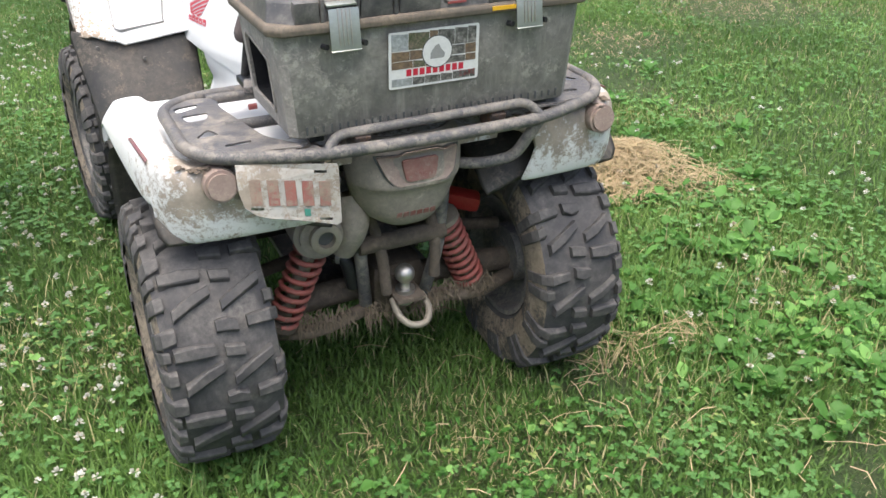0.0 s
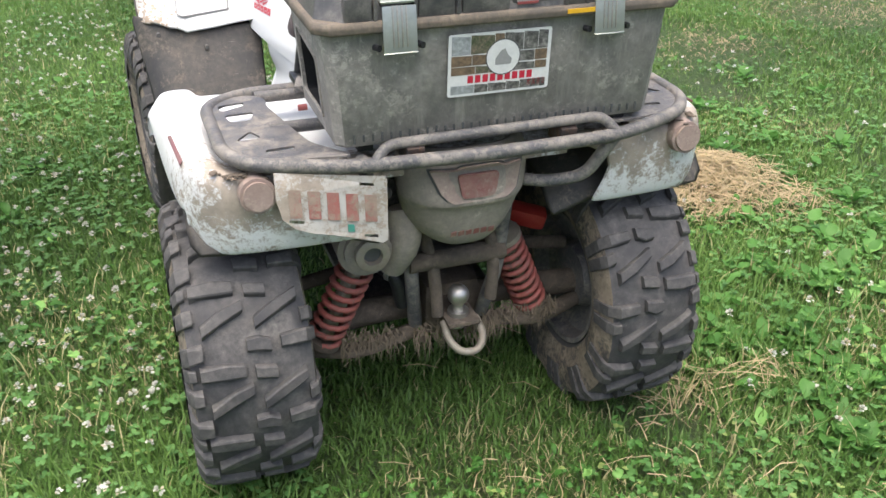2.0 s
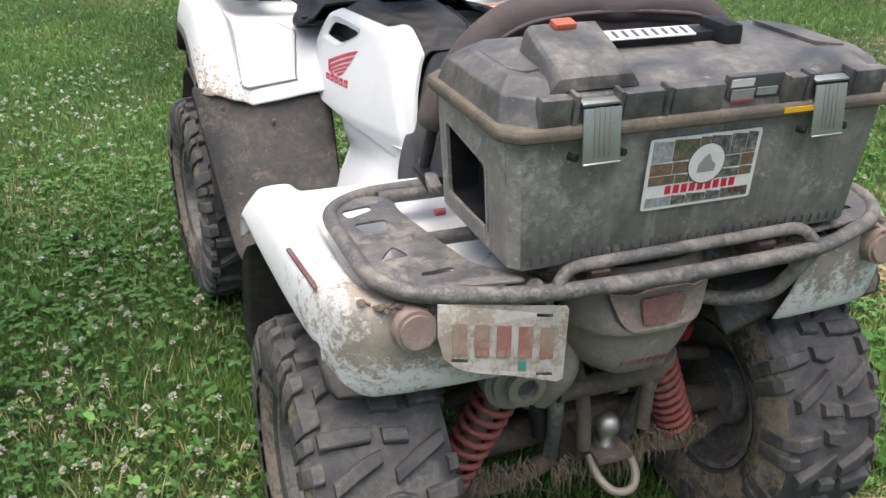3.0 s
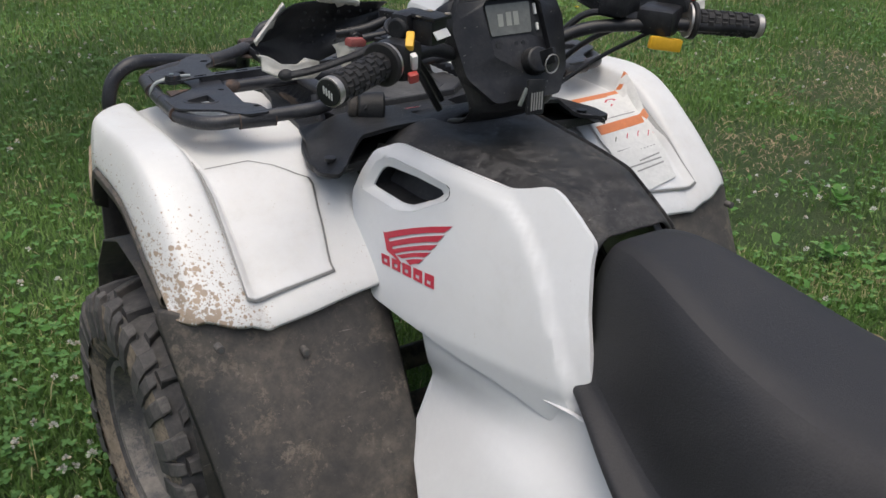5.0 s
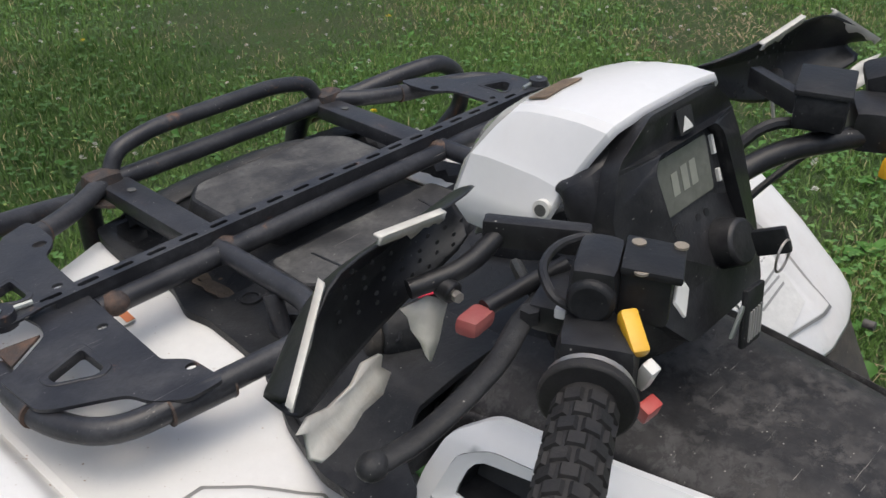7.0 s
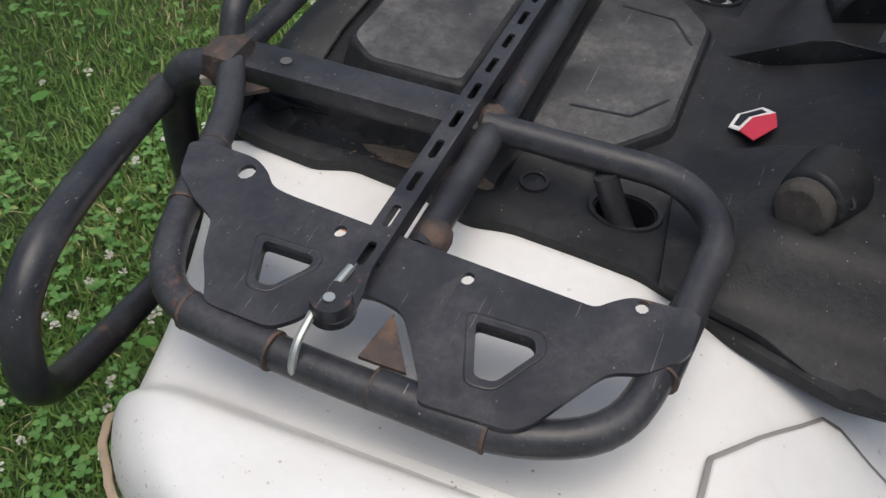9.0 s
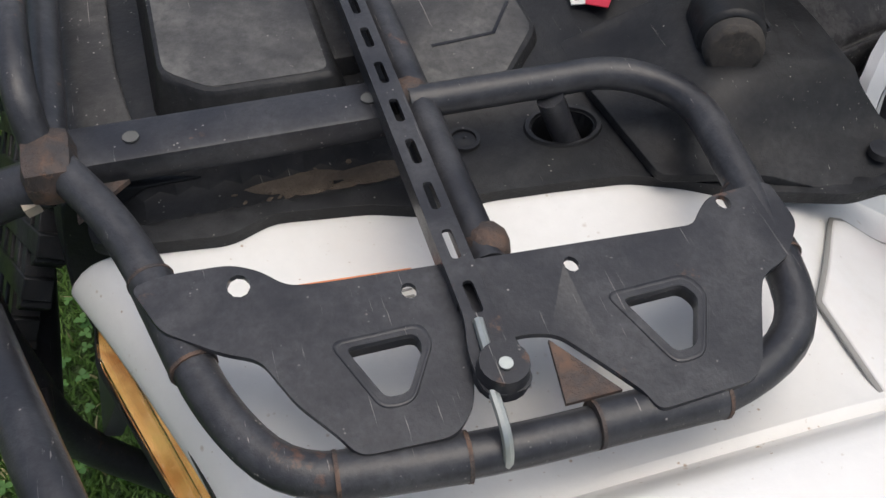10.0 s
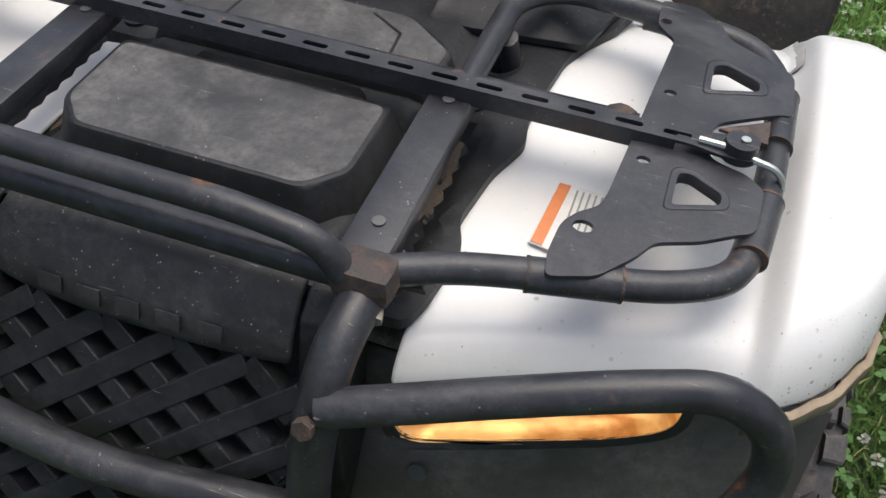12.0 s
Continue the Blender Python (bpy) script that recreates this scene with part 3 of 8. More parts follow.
wheel(-0.474, -0.035, 0.318, 0.250, 8)
wheel(0.410, -0.035, 0.318, 0.226, 21)
wheel(-0.49, 1.385, 0.315, 0.215, 3, 4)
wheel(0.50, 1.385, 0.315, 0.215, 12, 4)


# rear fenders
REAR_C = -0.003  # the rear fenders' middle


def rear_fender(s):
    # across: deck, step up to the raised outer band, its crisp outer edge and the flank
    #            y      deck   step   band_in band_out edge   drop
    stations = [(0.310, 0.690, 0.000, -0.478, -0.556, -0.590, 0.030), (0.308, 0.742, 0.014, -0.478, -0.556, -0.590, 0.052), (0.302, 0.755, 0.020, -0.478, -0.556, -0.588, 0.058),
                (0.292, 0.757, 0.021, -0.477, -0.556, -0.586, 0.060), (0.20, 0.752, 0.022, -0.472, -0.560, -0.583, 0.064), (0.08, 0.755, 0.024, -0.480, -0.560, -0.578, 0.072),
                (-0.06, 0.760, 0.024, -0.484, -0.556, -0.572, 0.080), (-0.16, 0.770, 0.020, -0.480, -0.549, -0.566, 0.088), (-0.222, 0.782, 0.010, -0.474, -0.541, -0.560, 0.094),
                (-0.252, 0.787, 0.002, -0.47, -0.534, -0.556, 0.090), (-0.266, 0.776, 0.0, -0.47, -0.531, -0.554, 0.078), (-0.272, 0.745, 0.0, -0.47, -0.530, -0.553, 0.050),
                (-0.268, 0.68, 0.0, -0.47, -0.530, -0.552, 0.004), (-0.258, 0.635, 0.0, -0.47, -0.528, -0.550, -0.038), (-0.252, 0.624, 0.0, -0.47, -0.526, -0.548, -0.046)]
    ahead = [(0.30, 0.0), (0.44, 0.004), (0.49, 0.016), (0.525, 0.042), (0.555, 0.085)]
    rows = []
    for i, (y, zd, st_, xi, xo, xe, drop) in enumerate(stations):
        t = min(1.0, max(0.0, (i - 6) / 3))
        zt = zd + st_
        raw = [(-0.19, zd), (-0.34, zd), (xi + 0.016, zd), (xi + 0.004, zd + 0.001), (xi - 0.010, zt - 0.002), (xi - 0.020, zt), ((xi + xo) / 2, zt + 0.001), (xo + 0.012, zt - 0.001), (xo + 0.002, zt - 0.006),
               (xo - 0.006, zt - 0.016 if drop > 0.02 else zt - drop * 0.3), ((xo + xe) / 2 - 0.006, zt - drop * 0.6), (xe, zt - drop * 0.93), (xe + 0.001, zt - drop)]
        if s > 0 and zd < 0.76 and i > 8:
            raw = [(min(x, -0.262 - 0.38 * max(0.0, zd - 0.635)), z) for x, z in raw]
        rows.append(flip([(x, y + along(ahead, -x) * t, z) for x, z in raw], s, REAR_C))
    bm = grid(bmesh.new(), rows)
    ob = part("rear_fender", bm, WHITE_REAR, atv, "white plastic fender caked with brown mud", mods=(('SOLIDIFY', 0.006), ('SUBSURF', 1)))
    # crust of mud along the rear top edge
    rng = random.Random(21 + s)
    for k in range(46):
        x = rng.uniform(-0.50, -0.24)
        p = flip([(x, -0.258 + rng.gauss(0, 0.012) + along(ahead, -x), 0.790 + rng.gauss(0, 0.002))], s, REAR_C)[0]
        bm = bmesh.new()
        bmesh.ops.create_icosphere(bm, subdivisions=2, radius=1, matrix=Matrix.Translation(p) @ Matrix.Rotation(rng.uniform(0, 3), 4, 'Z') @ Matrix.Diagonal((rng.uniform(0.004, 0.014), rng.uniform(0.003, 0.008), rng.uniform(0.0012, 0.003), 1)))
        part("mud_crust", bm, DIRTY, ob)
    # reflector slot on the raised outer band
    bm = bmesh.new()
    fz = lambda u, v, w: (u, v, 0.7795 + w - 0.02 * (v + 0.08) + 0.35 * (u + 0.556))
    slab(bm, flat_round([(-0.560, 0.008), (-0.553, 0.004), (-0.545, -0.146), (-0.551, -0.158)], 0.003), mirror_x(fz, REAR_C) if s > 0 else fz, 0.004)
    part("side_reflector", bm, REFLECTOR, ob, "dark red reflector strip in the fender")
    # round tail reflector
    bm = bmesh.new()
    c = flip([(-0.430 if s < 0 else -0.458, -0.262, 0.755)], s, REAR_C)[0]
    rod(bm, c + Vector((0, 0.03, 0)), c + Vector((0, -0.028, 0.006)), 0.036, 0.033, 24)
    bmesh.ops.bevel(bm, geom=[e for e in bm.edges if e.calc_face_angle(0) > 1], offset=0.006, segments=2, affect='EDGES')
    part("round_reflector", bm, TAIL, ob, "round reflector caked with dry mud")
    # inner wheel housing
    bm = bmesh.new()
    rows = []
    for y, z in ((0.43, 0.30), (0.405, 0.46), (0.365, 0.60), (0.315, 0.675), (0.22, 0.715), (0.05, 0.73), (-0.1, 0.735), (-0.20, 0.70), (-0.235, 0.63)):
        rows.append(flip([(-0.18, y, z - 0.06), (-0.25, y, z), (-0.45, y, z), (-0.592 if y > 0.3 else -0.562, y - 0.0, z - 0.022)], s, REAR_C))
    grid(bm, rows)
    part("wheel_housing", bm, FLAP, atv, "dark plastic inner mudguard", mods=(('SOLIDIFY', 0.004), ('SUBSURF', 1)))
    return ob


rear_fender(-1)
rear_fender(1)
# centre deck under the rear rack
bm = bmesh.new()
box_mesh(bm, (0.40, 0.50, 0.02), pose(0.01, 0.02, 0.745), 0.006)
part("rear_deck", bm, WHITE_REAR, atv, "muddy white plastic deck")


# rear rack
def rear_rack():
    z = 0.812
    r = 0.0135
    main = part("rear_rack", tube(bmesh.new(), [(-0.24, 0.125, z), (-0.40, 0.118, z), (-0.478, 0.06, z), (-0.476, -0.19, z), (-0.44, -0.262, z), (-0.25, -0.312, z - 0.008),
                                                 (0.0, -0.322, z - 0.011), (0.28, -0.318, z - 0.010), (0.44, -0.262, z), (0.492, -0.19, z), (0.494, 0.06, z), (0.41, 0.118, z), (0.25, 0.125, z)], r, 0.07), STEEL_MUD, atv, "muddy black tubular steel rear rack")
    bm = tube(bmesh.new(), [(-0.224, -0.314, z - 0.008), (-0.194, -0.294, 0.832), (0.243, -0.297, 0.838), (0.273, -0.314, z - 0.010)], 0.0105, 0.03)
    part("upper_bar", bm, STEEL_MUD, main)
    for y in (0.10, -0.09):
        part("cross_bar", tube(bmesh.new(), [(-0.37, y, z - 0.004), (0.39, y, z - 0.004)], 0.0125), STEEL_MUD, main)
    for s in (-1, 1):
        f = flat_z(z + 0.001) if s < 0 else mirror_x(flat_z(z + 0.001), 0.01)
        out = flat_round([(-0.485, 0.02), (-0.44, 0.09), (-0.375, 0.095), (-0.352, 0.06), (-0.358, 0.02), (-0.338, -0.09), (-0.315, -0.20), (-0.25, -0.285), (-0.43, -0.262), (-0.474, -0.20)], 0.02)
        holes = [flat_round(h, 0.012) for h in ([(-0.455, 0.045), (-0.40, 0.055), (-0.40, 0.035), (-0.45, 0.01)], [(-0.448, -0.012), (-0.388, -0.008), (-0.40, -0.052), (-0.44, -0.055)],
                                                [(-0.446, -0.155), (-0.395, -0.152), (-0.412, -0.110)], [(-0.40, -0.212), (-0.345, -0.208), (-0.348, -0.222), (-0.40, -0.226)])]
        part("rack_plate", slab(bmesh.new(), out, f, 0.004, holes), STEEL_MUD, main, "muddy pressed steel plate with cut-outs", mods=(('BEVEL', 0.0015),))
    for x in (-0.14, 0.17):
        part("bracket", box_mesh(bmesh.new(), (0.035, 0.05, 0.05), pose(x, -0.275, z - 0.005, 20), 0.004), RUSTY, main, "rusty bracket")
    part("support_tube", tube(bmesh.new(), [(0.268, -0.312, z - 0.012), (0.224, -0.280, 0.706), (0.150, -0.262, 0.696), (0.09, -0.21, 0.690)], 0.013, 0.03), STEEL_MUD, main)
    part("support_tube", tube(bmesh.new(), [(-0.24, -0.28, z - 0.008), (-0.21, -0.26, 0.72), (-0.17, -0.20, 0.69)], 0.013, 0.03), STEEL_MUD, main)
    # mounting bar past the deck with a red end
    part("side_bracket", box_mesh(bmesh.new(), (0.024, 0.20, 0.014), pose(-0.262, 0.12, z + 0.02, -6, 0, -14), 0.004), STEEL_MUD, main)
    part("bolt", rod(bmesh.new(), (-0.296, 0.0, z), (-0.278, 0.0, z), 0.007, seg=8), RED_DULL, main, "red bolt head")


rear_rack()


TAIL_C = -0.014


# tail light
def tail_light():
    bm = bmesh.new()
    rows = []
    for z, hw, y, dep in ((0.800, 0.130, -0.262, 0.09), (0.775, 0.145, -0.288, 0.09), (0.72, 0.146, -0.293, 0.09), (0.692, 0.143, -0.297, 0.09), (0.684, 0.141, -0.297, 0.09), (0.672, 0.137, -0.283, 0.085), (0.640, 0.127, -0.276, 0.08), (0.612, 0.113, -0.268, 0.075), (0.585, 0.085, -0.258, 0.06), (0.572, 0.060, -0.246, 0.05), (0.566, 0.045, -0.22, 0.03)):
        row = []
        for k in range(9):
            t = -1 + k / 4
            row.append((TAIL_C + hw * t, y + dep * abs(t) ** 4.0, z))
        rows.append(row)
    grid(bm, rows)
    ob = part("tail_light", bm, LIGHT_HOUSING, atv, "dusty grey tail light housing", mods=(('SOLIDIFY', 0.01), ('SUBSURF', 1)))

    def f(u, v, w):
        t = (u - TAIL_C) / 0.146
        return (u, -0.2925 + 0.09 * abs(t) ** 4.0 - w, v)
    out = flat_round([(-0.108, 0.763), (-0.060, 0.761), (-0.048, 0.768), (0.030, 0.768), (0.042, 0.761), (0.082, 0.763), (0.071, 0.708), (0.050, 0.693), (-0.064, 0.692), (-0.086, 0.713)], 0.007)
    part("lens_gap", slab(bmesh.new(), [(TAIL_C + (u - TAIL_C) * 1.06, 0.728 + (v - 0.728) * 1.09) for u, v in out], f, 0.0015), DARK_INK, ob)
    part("lens", slab(bmesh.new(), out, f, 0.006), TAIL, ob, "dust-covered tail light lens", mods=(('BEVEL', 0.003),))
    part("red_lens", slab(bmesh.new(), flat_round([(-0.055, 0.752), (0.030, 0.752), (0.022, 0.702), (-0.045, 0.702)], 0.01), f, 0.0075), TAIL_RED, ob, "dull red lens under dust")

    for k in range(6):
        part("raised_mark", slab(bmesh.new(), [(-0.057 + k * 0.016, 0.604), (-0.045 + k * 0.016, 0.606), (-0.046 + k * 0.016, 0.618), (-0.057 + k * 0.016, 0.616)], lambda u, v, w: (u, -0.2695 + (0.62 - v) * 0.36 - w, v), 0.002), TAIL_RED, ob)


tail_light()


# number plate, bent, tied to the fender
def number_plate():
    def f(u, v, w):
        bend = 0.012 * math.sin(u * 6.0) + 0.014 * max(0.0, -v - 0.03) * 10 * (1 - u / 0.2)
        y = -0.285 - 0.028 * (u / 0.2) - bend - w
        return (-0.400 + u * 0.985, y, 0.802 + v * 1.08 - 0.026 * (u / 0.2))
    out = [(0.0, 0.0), (0.05, 0.002), (0.1, 0.004), (0.15, 0.006), (0.196, 0.008), (0.2, 0.003), (0.2, -0.112), (0.19, -0.118), (0.15, -0.112), (0.1, -0.106), (0.06, -0.104), (0.03, -0.098), (0.008, -0.082), (0.0, -0.05)]
    slots = [[(x, y), (x + 0.026, y), (x + 0.026, y + 0.006), (x, y + 0.006)] for x, y in ((0.15, -0.012), (0.155, -0.108), (0.02, -0.088))]
    ob = part("number_plate", slab(bmesh.new(), out, f, 0.002, slots), PLATE, atv, "bent muddy white number plate with red bars", mods=(('BEVEL', 0.0006),))
    for k in range(5):
        x = 0.022 + 0.034 * k
        part("plate_bar", slab(bmesh.new(), [(x, -0.078), (x + 0.022, -0.077), (x + 0.022, -0.027), (x, -0.028)], lambda u, v, w: f(u, v, w + 0.0024), 0.0008), PLATE_RED, ob)
    part("plate_decal", slab(bmesh.new(), [(0.125, -0.098), (0.137, -0.098), (0.137, -0.084), (0.125, -0.084)], lambda u, v, w: f(u, v, w + 0.0024), 0.0008), TEAL, ob)


number_plate()


# underside at the rear
def rear_running_gear():
    bm = bmesh.new()
    rod(bm, (-0.21, -0.20, 0.562), (-0.205, 0.10, 0.575), 0.062, 0.058, 24)
    bmesh.ops.bevel(bm, geom=[e for e in bm.edges if e.calc_face_angle(0) > 1], offset=0.012, segments=2, affect='EDGES')
    can = part("muffler", bm, LIGHT_HOUSING, atv, "dusty steel exhaust muffler")
    bm = bmesh.new()
    rows = []
    for y, r in ((-0.205, 0.036), (-0.218, 0.036), (-0.221, 0.030), (-0.221, 0.020), (-0.15, 0.018)):
        rows.append([(-0.205 + r * math.cos(2 * math.pi * k / 20), y, 0.562 + r * math.sin(2 * math.pi * k / 20)) for k in range(20)])
    grid(bm, rows, close=True)
    part("outlet", bm, GALV, can)
    part("outlet_core", rod(bmesh.new(), (-0.205, -0.19, 0.562), (-0.205, -0.206, 0.562), 0.019), DARK_INK, can)
    # side pipe beside it
    part("cover", tube(bmesh.new(), [(-0.13, -0.17, 0.64), (-0.125, -0.19, 0.57), (-0.15, -0.15, 0.50)], 0.035, 0.06), LIGHT_HOUSING, atv, "dusty plastic cover", sharp=60)
    for s, top, low in ((-1, (-0.205, -0.135, 0.53), (-0.295, -0.10, 0.305)), (1, (0.125, -0.11, 0.50), (0.215, -0.09, 0.295))):
        a, b = Vector(top), Vector(low)
        ob = part("shock_absorber", rod(bmesh.new(), a + (a - b) * 0.12, b, 0.017), GALV, atv, "muddy rear shock absorber")
        d = (b - a)
        q = d.to_track_quat('Z', 'Y').to_matrix()
        turns, pts = 9, []
        for k in range(turns * 12 + 1):
            t = k / (turns * 12)
            ang = 2 * math.pi * turns * t
            pts.append(a + d * (0.02 + 0.96 * t) + q @ Vector((0.036 * math.cos(ang), 0.036 * math.sin(ang), 0)))
        bm = bmesh.new()
        tube(bm, pts, 0.0068, 0.0005, 7)
        part("spring", bm, SPRING, ob, "red coil spring crusted with mud", sharp=70)
        part("spring_seat", rod(bmesh.new(), a + d * -0.03, a + d * 0.03, 0.042, seg=18), GALV, ob)
        part("spring_seat", rod(bmesh.new(), a + d * 0.97, a + d * 1.03, 0.042, seg=18), DIRTY, ob)
    # axle, arms and frame
    bm = bmesh.new()
    tube(bm, [(-0.36, -0.04, 0.30), (-0.16, -0.03, 0.31), (0.16, -0.03, 0.31), (0.36, -0.04, 0.30)], 0.032, 0.03)
    part("rear_axle", bm, DIRTY, atv, "mud-caked rear axle")
    bm = bmesh.new()
    box_mesh(bm, (0.15, 0.17, 0.15), pose(0.02, 0.0, 0.31), 0.04)
    part("gear_case", bm, DIRTY, atv, "mud-caked gear case")
    for s in (-1, 1):
        part("lower_arm", tube(bmesh.new(), [(s * 0.08, -0.10, 0.285), (s * 0.22, -0.115, 0.262), (s * 0.345, -0.07, 0.268)], 0.021, 0.05, flat=0.8), DIRTY, atv, "mud-caked suspension arm", sharp=60)
        part("upper_arm", tube(bmesh.new(), [(s * 0.10, 0.02, 0.42), (s * 0.34, 0.0, 0.39)], 0.016), DIRTY, atv, "muddy suspension arm", sharp=60)
        part("frame_rail", tube(bmesh.new(), [(s * 0.11, -0.15, 0.60), (s * 0.10, -0.14, 0.44), (s * 0.08, -0.10, 0.30)], 0.016, 0.05), STEEL_MUD, atv, "muddy frame tube")
        bm = bmesh.new()
        rod(bm, (s * 0.34 + 0.005, -0.035, 0.314), (s * 0.37 + 0.005, -0.035, 0.314), 0.075, 0.085, 24)
        part("brake_drum", bm, STEEL_MUD, atv, "muddy brake drum")
    part("cross_tube", tube(bmesh.new(), [(-0.11, -0.15, 0.49), (0.11, -0.15, 0.49)], 0.022), DIRTY, atv, "dusty cross tube")
    part("side_rail", tube(bmesh.new(), [(-0.07, -0.13, 0.55), (-0.055, -0.16, 0.47), (-0.05, -0.17, 0.36)], 0.014, 0.05), DIRTY, atv)
    part("side_rail", tube(bmesh.new(), [(0.075, -0.13, 0.57), (0.085, -0.16, 0.47), (0.075, -0.17, 0.38)], 0.014, 0.05), DIRTY, atv)
    part("red_shroud", box_mesh(bmesh.new(), (0.11, 0.05, 0.045), pose(0.225, 0.0, 0.485, 10, 14, -20), 0.014), RED, atv, "red plastic piece")
    part("hose", tube(bmesh.new(), [(-0.17, -0.06, 0.46), (-0.13, -0.12, 0.45), (-0.11, -0.10, 0.36)], 0.017, 0.05), BLACK_CLEAN, atv, "black rubber hose")
    part("clamp", tube(bmesh.new(), [(-0.145, -0.105, 0.452), (-0.138, -0.112, 0.451)], 0.0185), ZINC, atv, "bright hose clamp")
    # tow hitch
    hitch = part("tow_hitch", box_mesh(bmesh.new(), (0.075, 0.13, 0.012), pose(0.002, -0.14, 0.345), 0.004), DIRTY, atv, "muddy tow hitch with ball and ring")
    bm = bmesh.new()
    bmesh.ops.create_uvsphere(bm, u_segments=24, v_segments=14, radius=0.0245, matrix=pose(0.0, -0.165, 0.400))
    rod(bm, (0.0, -0.165, 0.35), (0.0, -0.165, 0.386), 0.013)
    rod(bm, (0.0, -0.165, 0.351), (0.0, -0.165, 0.362), 0.024, seg=20)
    part("tow_ball", bm, CHROME, hitch, "worn bright steel tow ball")
    part("nut", rod(bmesh.new(), (0.0, -0.165, 0.318), (0.0, -0.165, 0.34), 0.017, seg=6), CHROME, hitch)
    part("tow_ring", tube(bmesh.new(), [(-0.036, -0.17, 0.338), (-0.040, -0.215, 0.318), (-0.018, -0.245, 0.300), (0.022, -0.245, 0.300), (0.044, -0.215, 0.318), (0.040, -0.17, 0.338)], 0.0085, 0.03), GALV, hitch, "muddy steel ring")
    # liners closing the rear wheel wells towards the engine, added to block daylight underneath
    for s in (-1, 1):
        rows = []
        for y, z in ((-0.12, 0.725), (0.05, 0.735), (0.20, 0.71), (0.31, 0.62), (0.365, 0.50), (0.385, 0.36), (0.385, 0.28)):
            rows.append([(s * x + 0.01, y, z) for x in (0.10, 0.18, 0.28, 0.38, 0.44)])
        part("light_block_liner", grid(bmesh.new(), rows), FLAP, atv, "added muddy black liner that keeps daylight out of the wheel well", mods=(('SOLIDIFY', 0.005), ('SUBSURF', 1)))
        part("light_block_guard", box_mesh(bmesh.new(), (0.012, 0.42, 0.36), pose(s * 0.115 + 0.01, 0.26, 0.52), 0.004), FLAP, atv, "added muddy black guard that blocks daylight beside the gear case")
    # engine and belly, mostly in shade
    part("engine", box_mesh(bmesh.new(), (0.23, 0.60, 0.30), pose(0.02, 0.62, 0.42), 0.05), STEEL_MUD, atv, "dark muddy engine block")
    part("skid_plate", box_mesh(bmesh.new(), (0.36, 1.25, 0.02), pose(0.0, 0.70, 0.255), 0.008), STEEL_MUD, atv, "muddy black skid plate")
    for s in (-1, 1):
        part("foot_well", box_mesh(bmesh.new(), (0.26, 0.62, 0.03), pose(s * 0.36 + 0.01, 0.66, 0.33), 0.01), FLAP, atv, "ribbed black plastic foot well")
    part("front_axle", tube(bmesh.new(), [(-0.42, 1.385, 0.31), (0.43, 1.385, 0.31)], 0.028), STEEL_MUD, atv, "muddy front axle")


rear_running_gear()


# front fenders: a height over (x, y) for the left one
FRONT_C = 0.028  # the front fenders' middle
FRONT_RISE = [(1.03, 0.690), (1.045, 0.704), (1.08, 0.742), (1.18, 0.805), (1.25, 0.845), (1.29, 0.862), (1.34, 0.869), (1.5, 0.868)]
FRONT_FALL = [(0.0, 0.868), (0.90, 0.866), (0.95, 0.863), (0.98, 0.852), (1.0, 0.828)]
FRONT_BAND = [(1.04, 0.4), (1.12, 1.0), (1.22, 1.6), (1.36, 1.9), (1.50, 1.5), (1.65, 1.0), (1.80, 0.9)]
FRONT_SIDE = [(0.0, 0.002), (0.18, 0.002), (0.425, 0.0), (0.432, 0.001), (0.450, 0.022), (0.457, 0.025), (0.505, 0.026), (0.524, 0.025), (0.534, 0.020), (0.550, -0.006), (0.560, -0.044)]
FRONT_EDGE = [(0.0, 1.825), (0.17, 1.823), (0.24, 1.793), (0.30, 1.768), (0.347, 1.749), (0.395, 1.734), (0.42, 1.734), (0.446, 1.738), (0.47, 1.728), (0.50, 1.700), (0.53, 1.650), (0.548, 1.59), (0.56, 1.54)]
REAR_EDGE = [(0.0, 1.062), (0.25, 1.060), (0.38, 1.044), (0.47, 1.044), (0.53, 1.066), (0.56, 1.100)]


def front_point(x, v):
    """On the left front fender: x, and v from 0 at its rear edge to 1 at its front edge."""
    y1 = along(FRONT_EDGE, -x)
    y0 = along(REAR_EDGE, -x)
    y = y0 + v * (y1 - y0)
    side = along(FRONT_SIDE, -x)
    z = min(along(FRONT_RISE, y - 0.022 * ramp(-x, 0.50, 0.56)), along(FRONT_FALL, v))
    return Vector((x, y, z + (side * along(FRONT_BAND, y) if side > 0 else side * min(1.0, 0.05 + 4 * v) + 0.012 * along(FRONT_BAND, y) - 0.012) - 0.030 * max(0.0, (v - 0.92) / 0.08) * ramp(-x, 0.41, 0.45)))


def front_v(x, y):
    y0 = along(REAR_EDGE, -x)
    return (y - y0) / (along(FRONT_EDGE, -x) - y0)


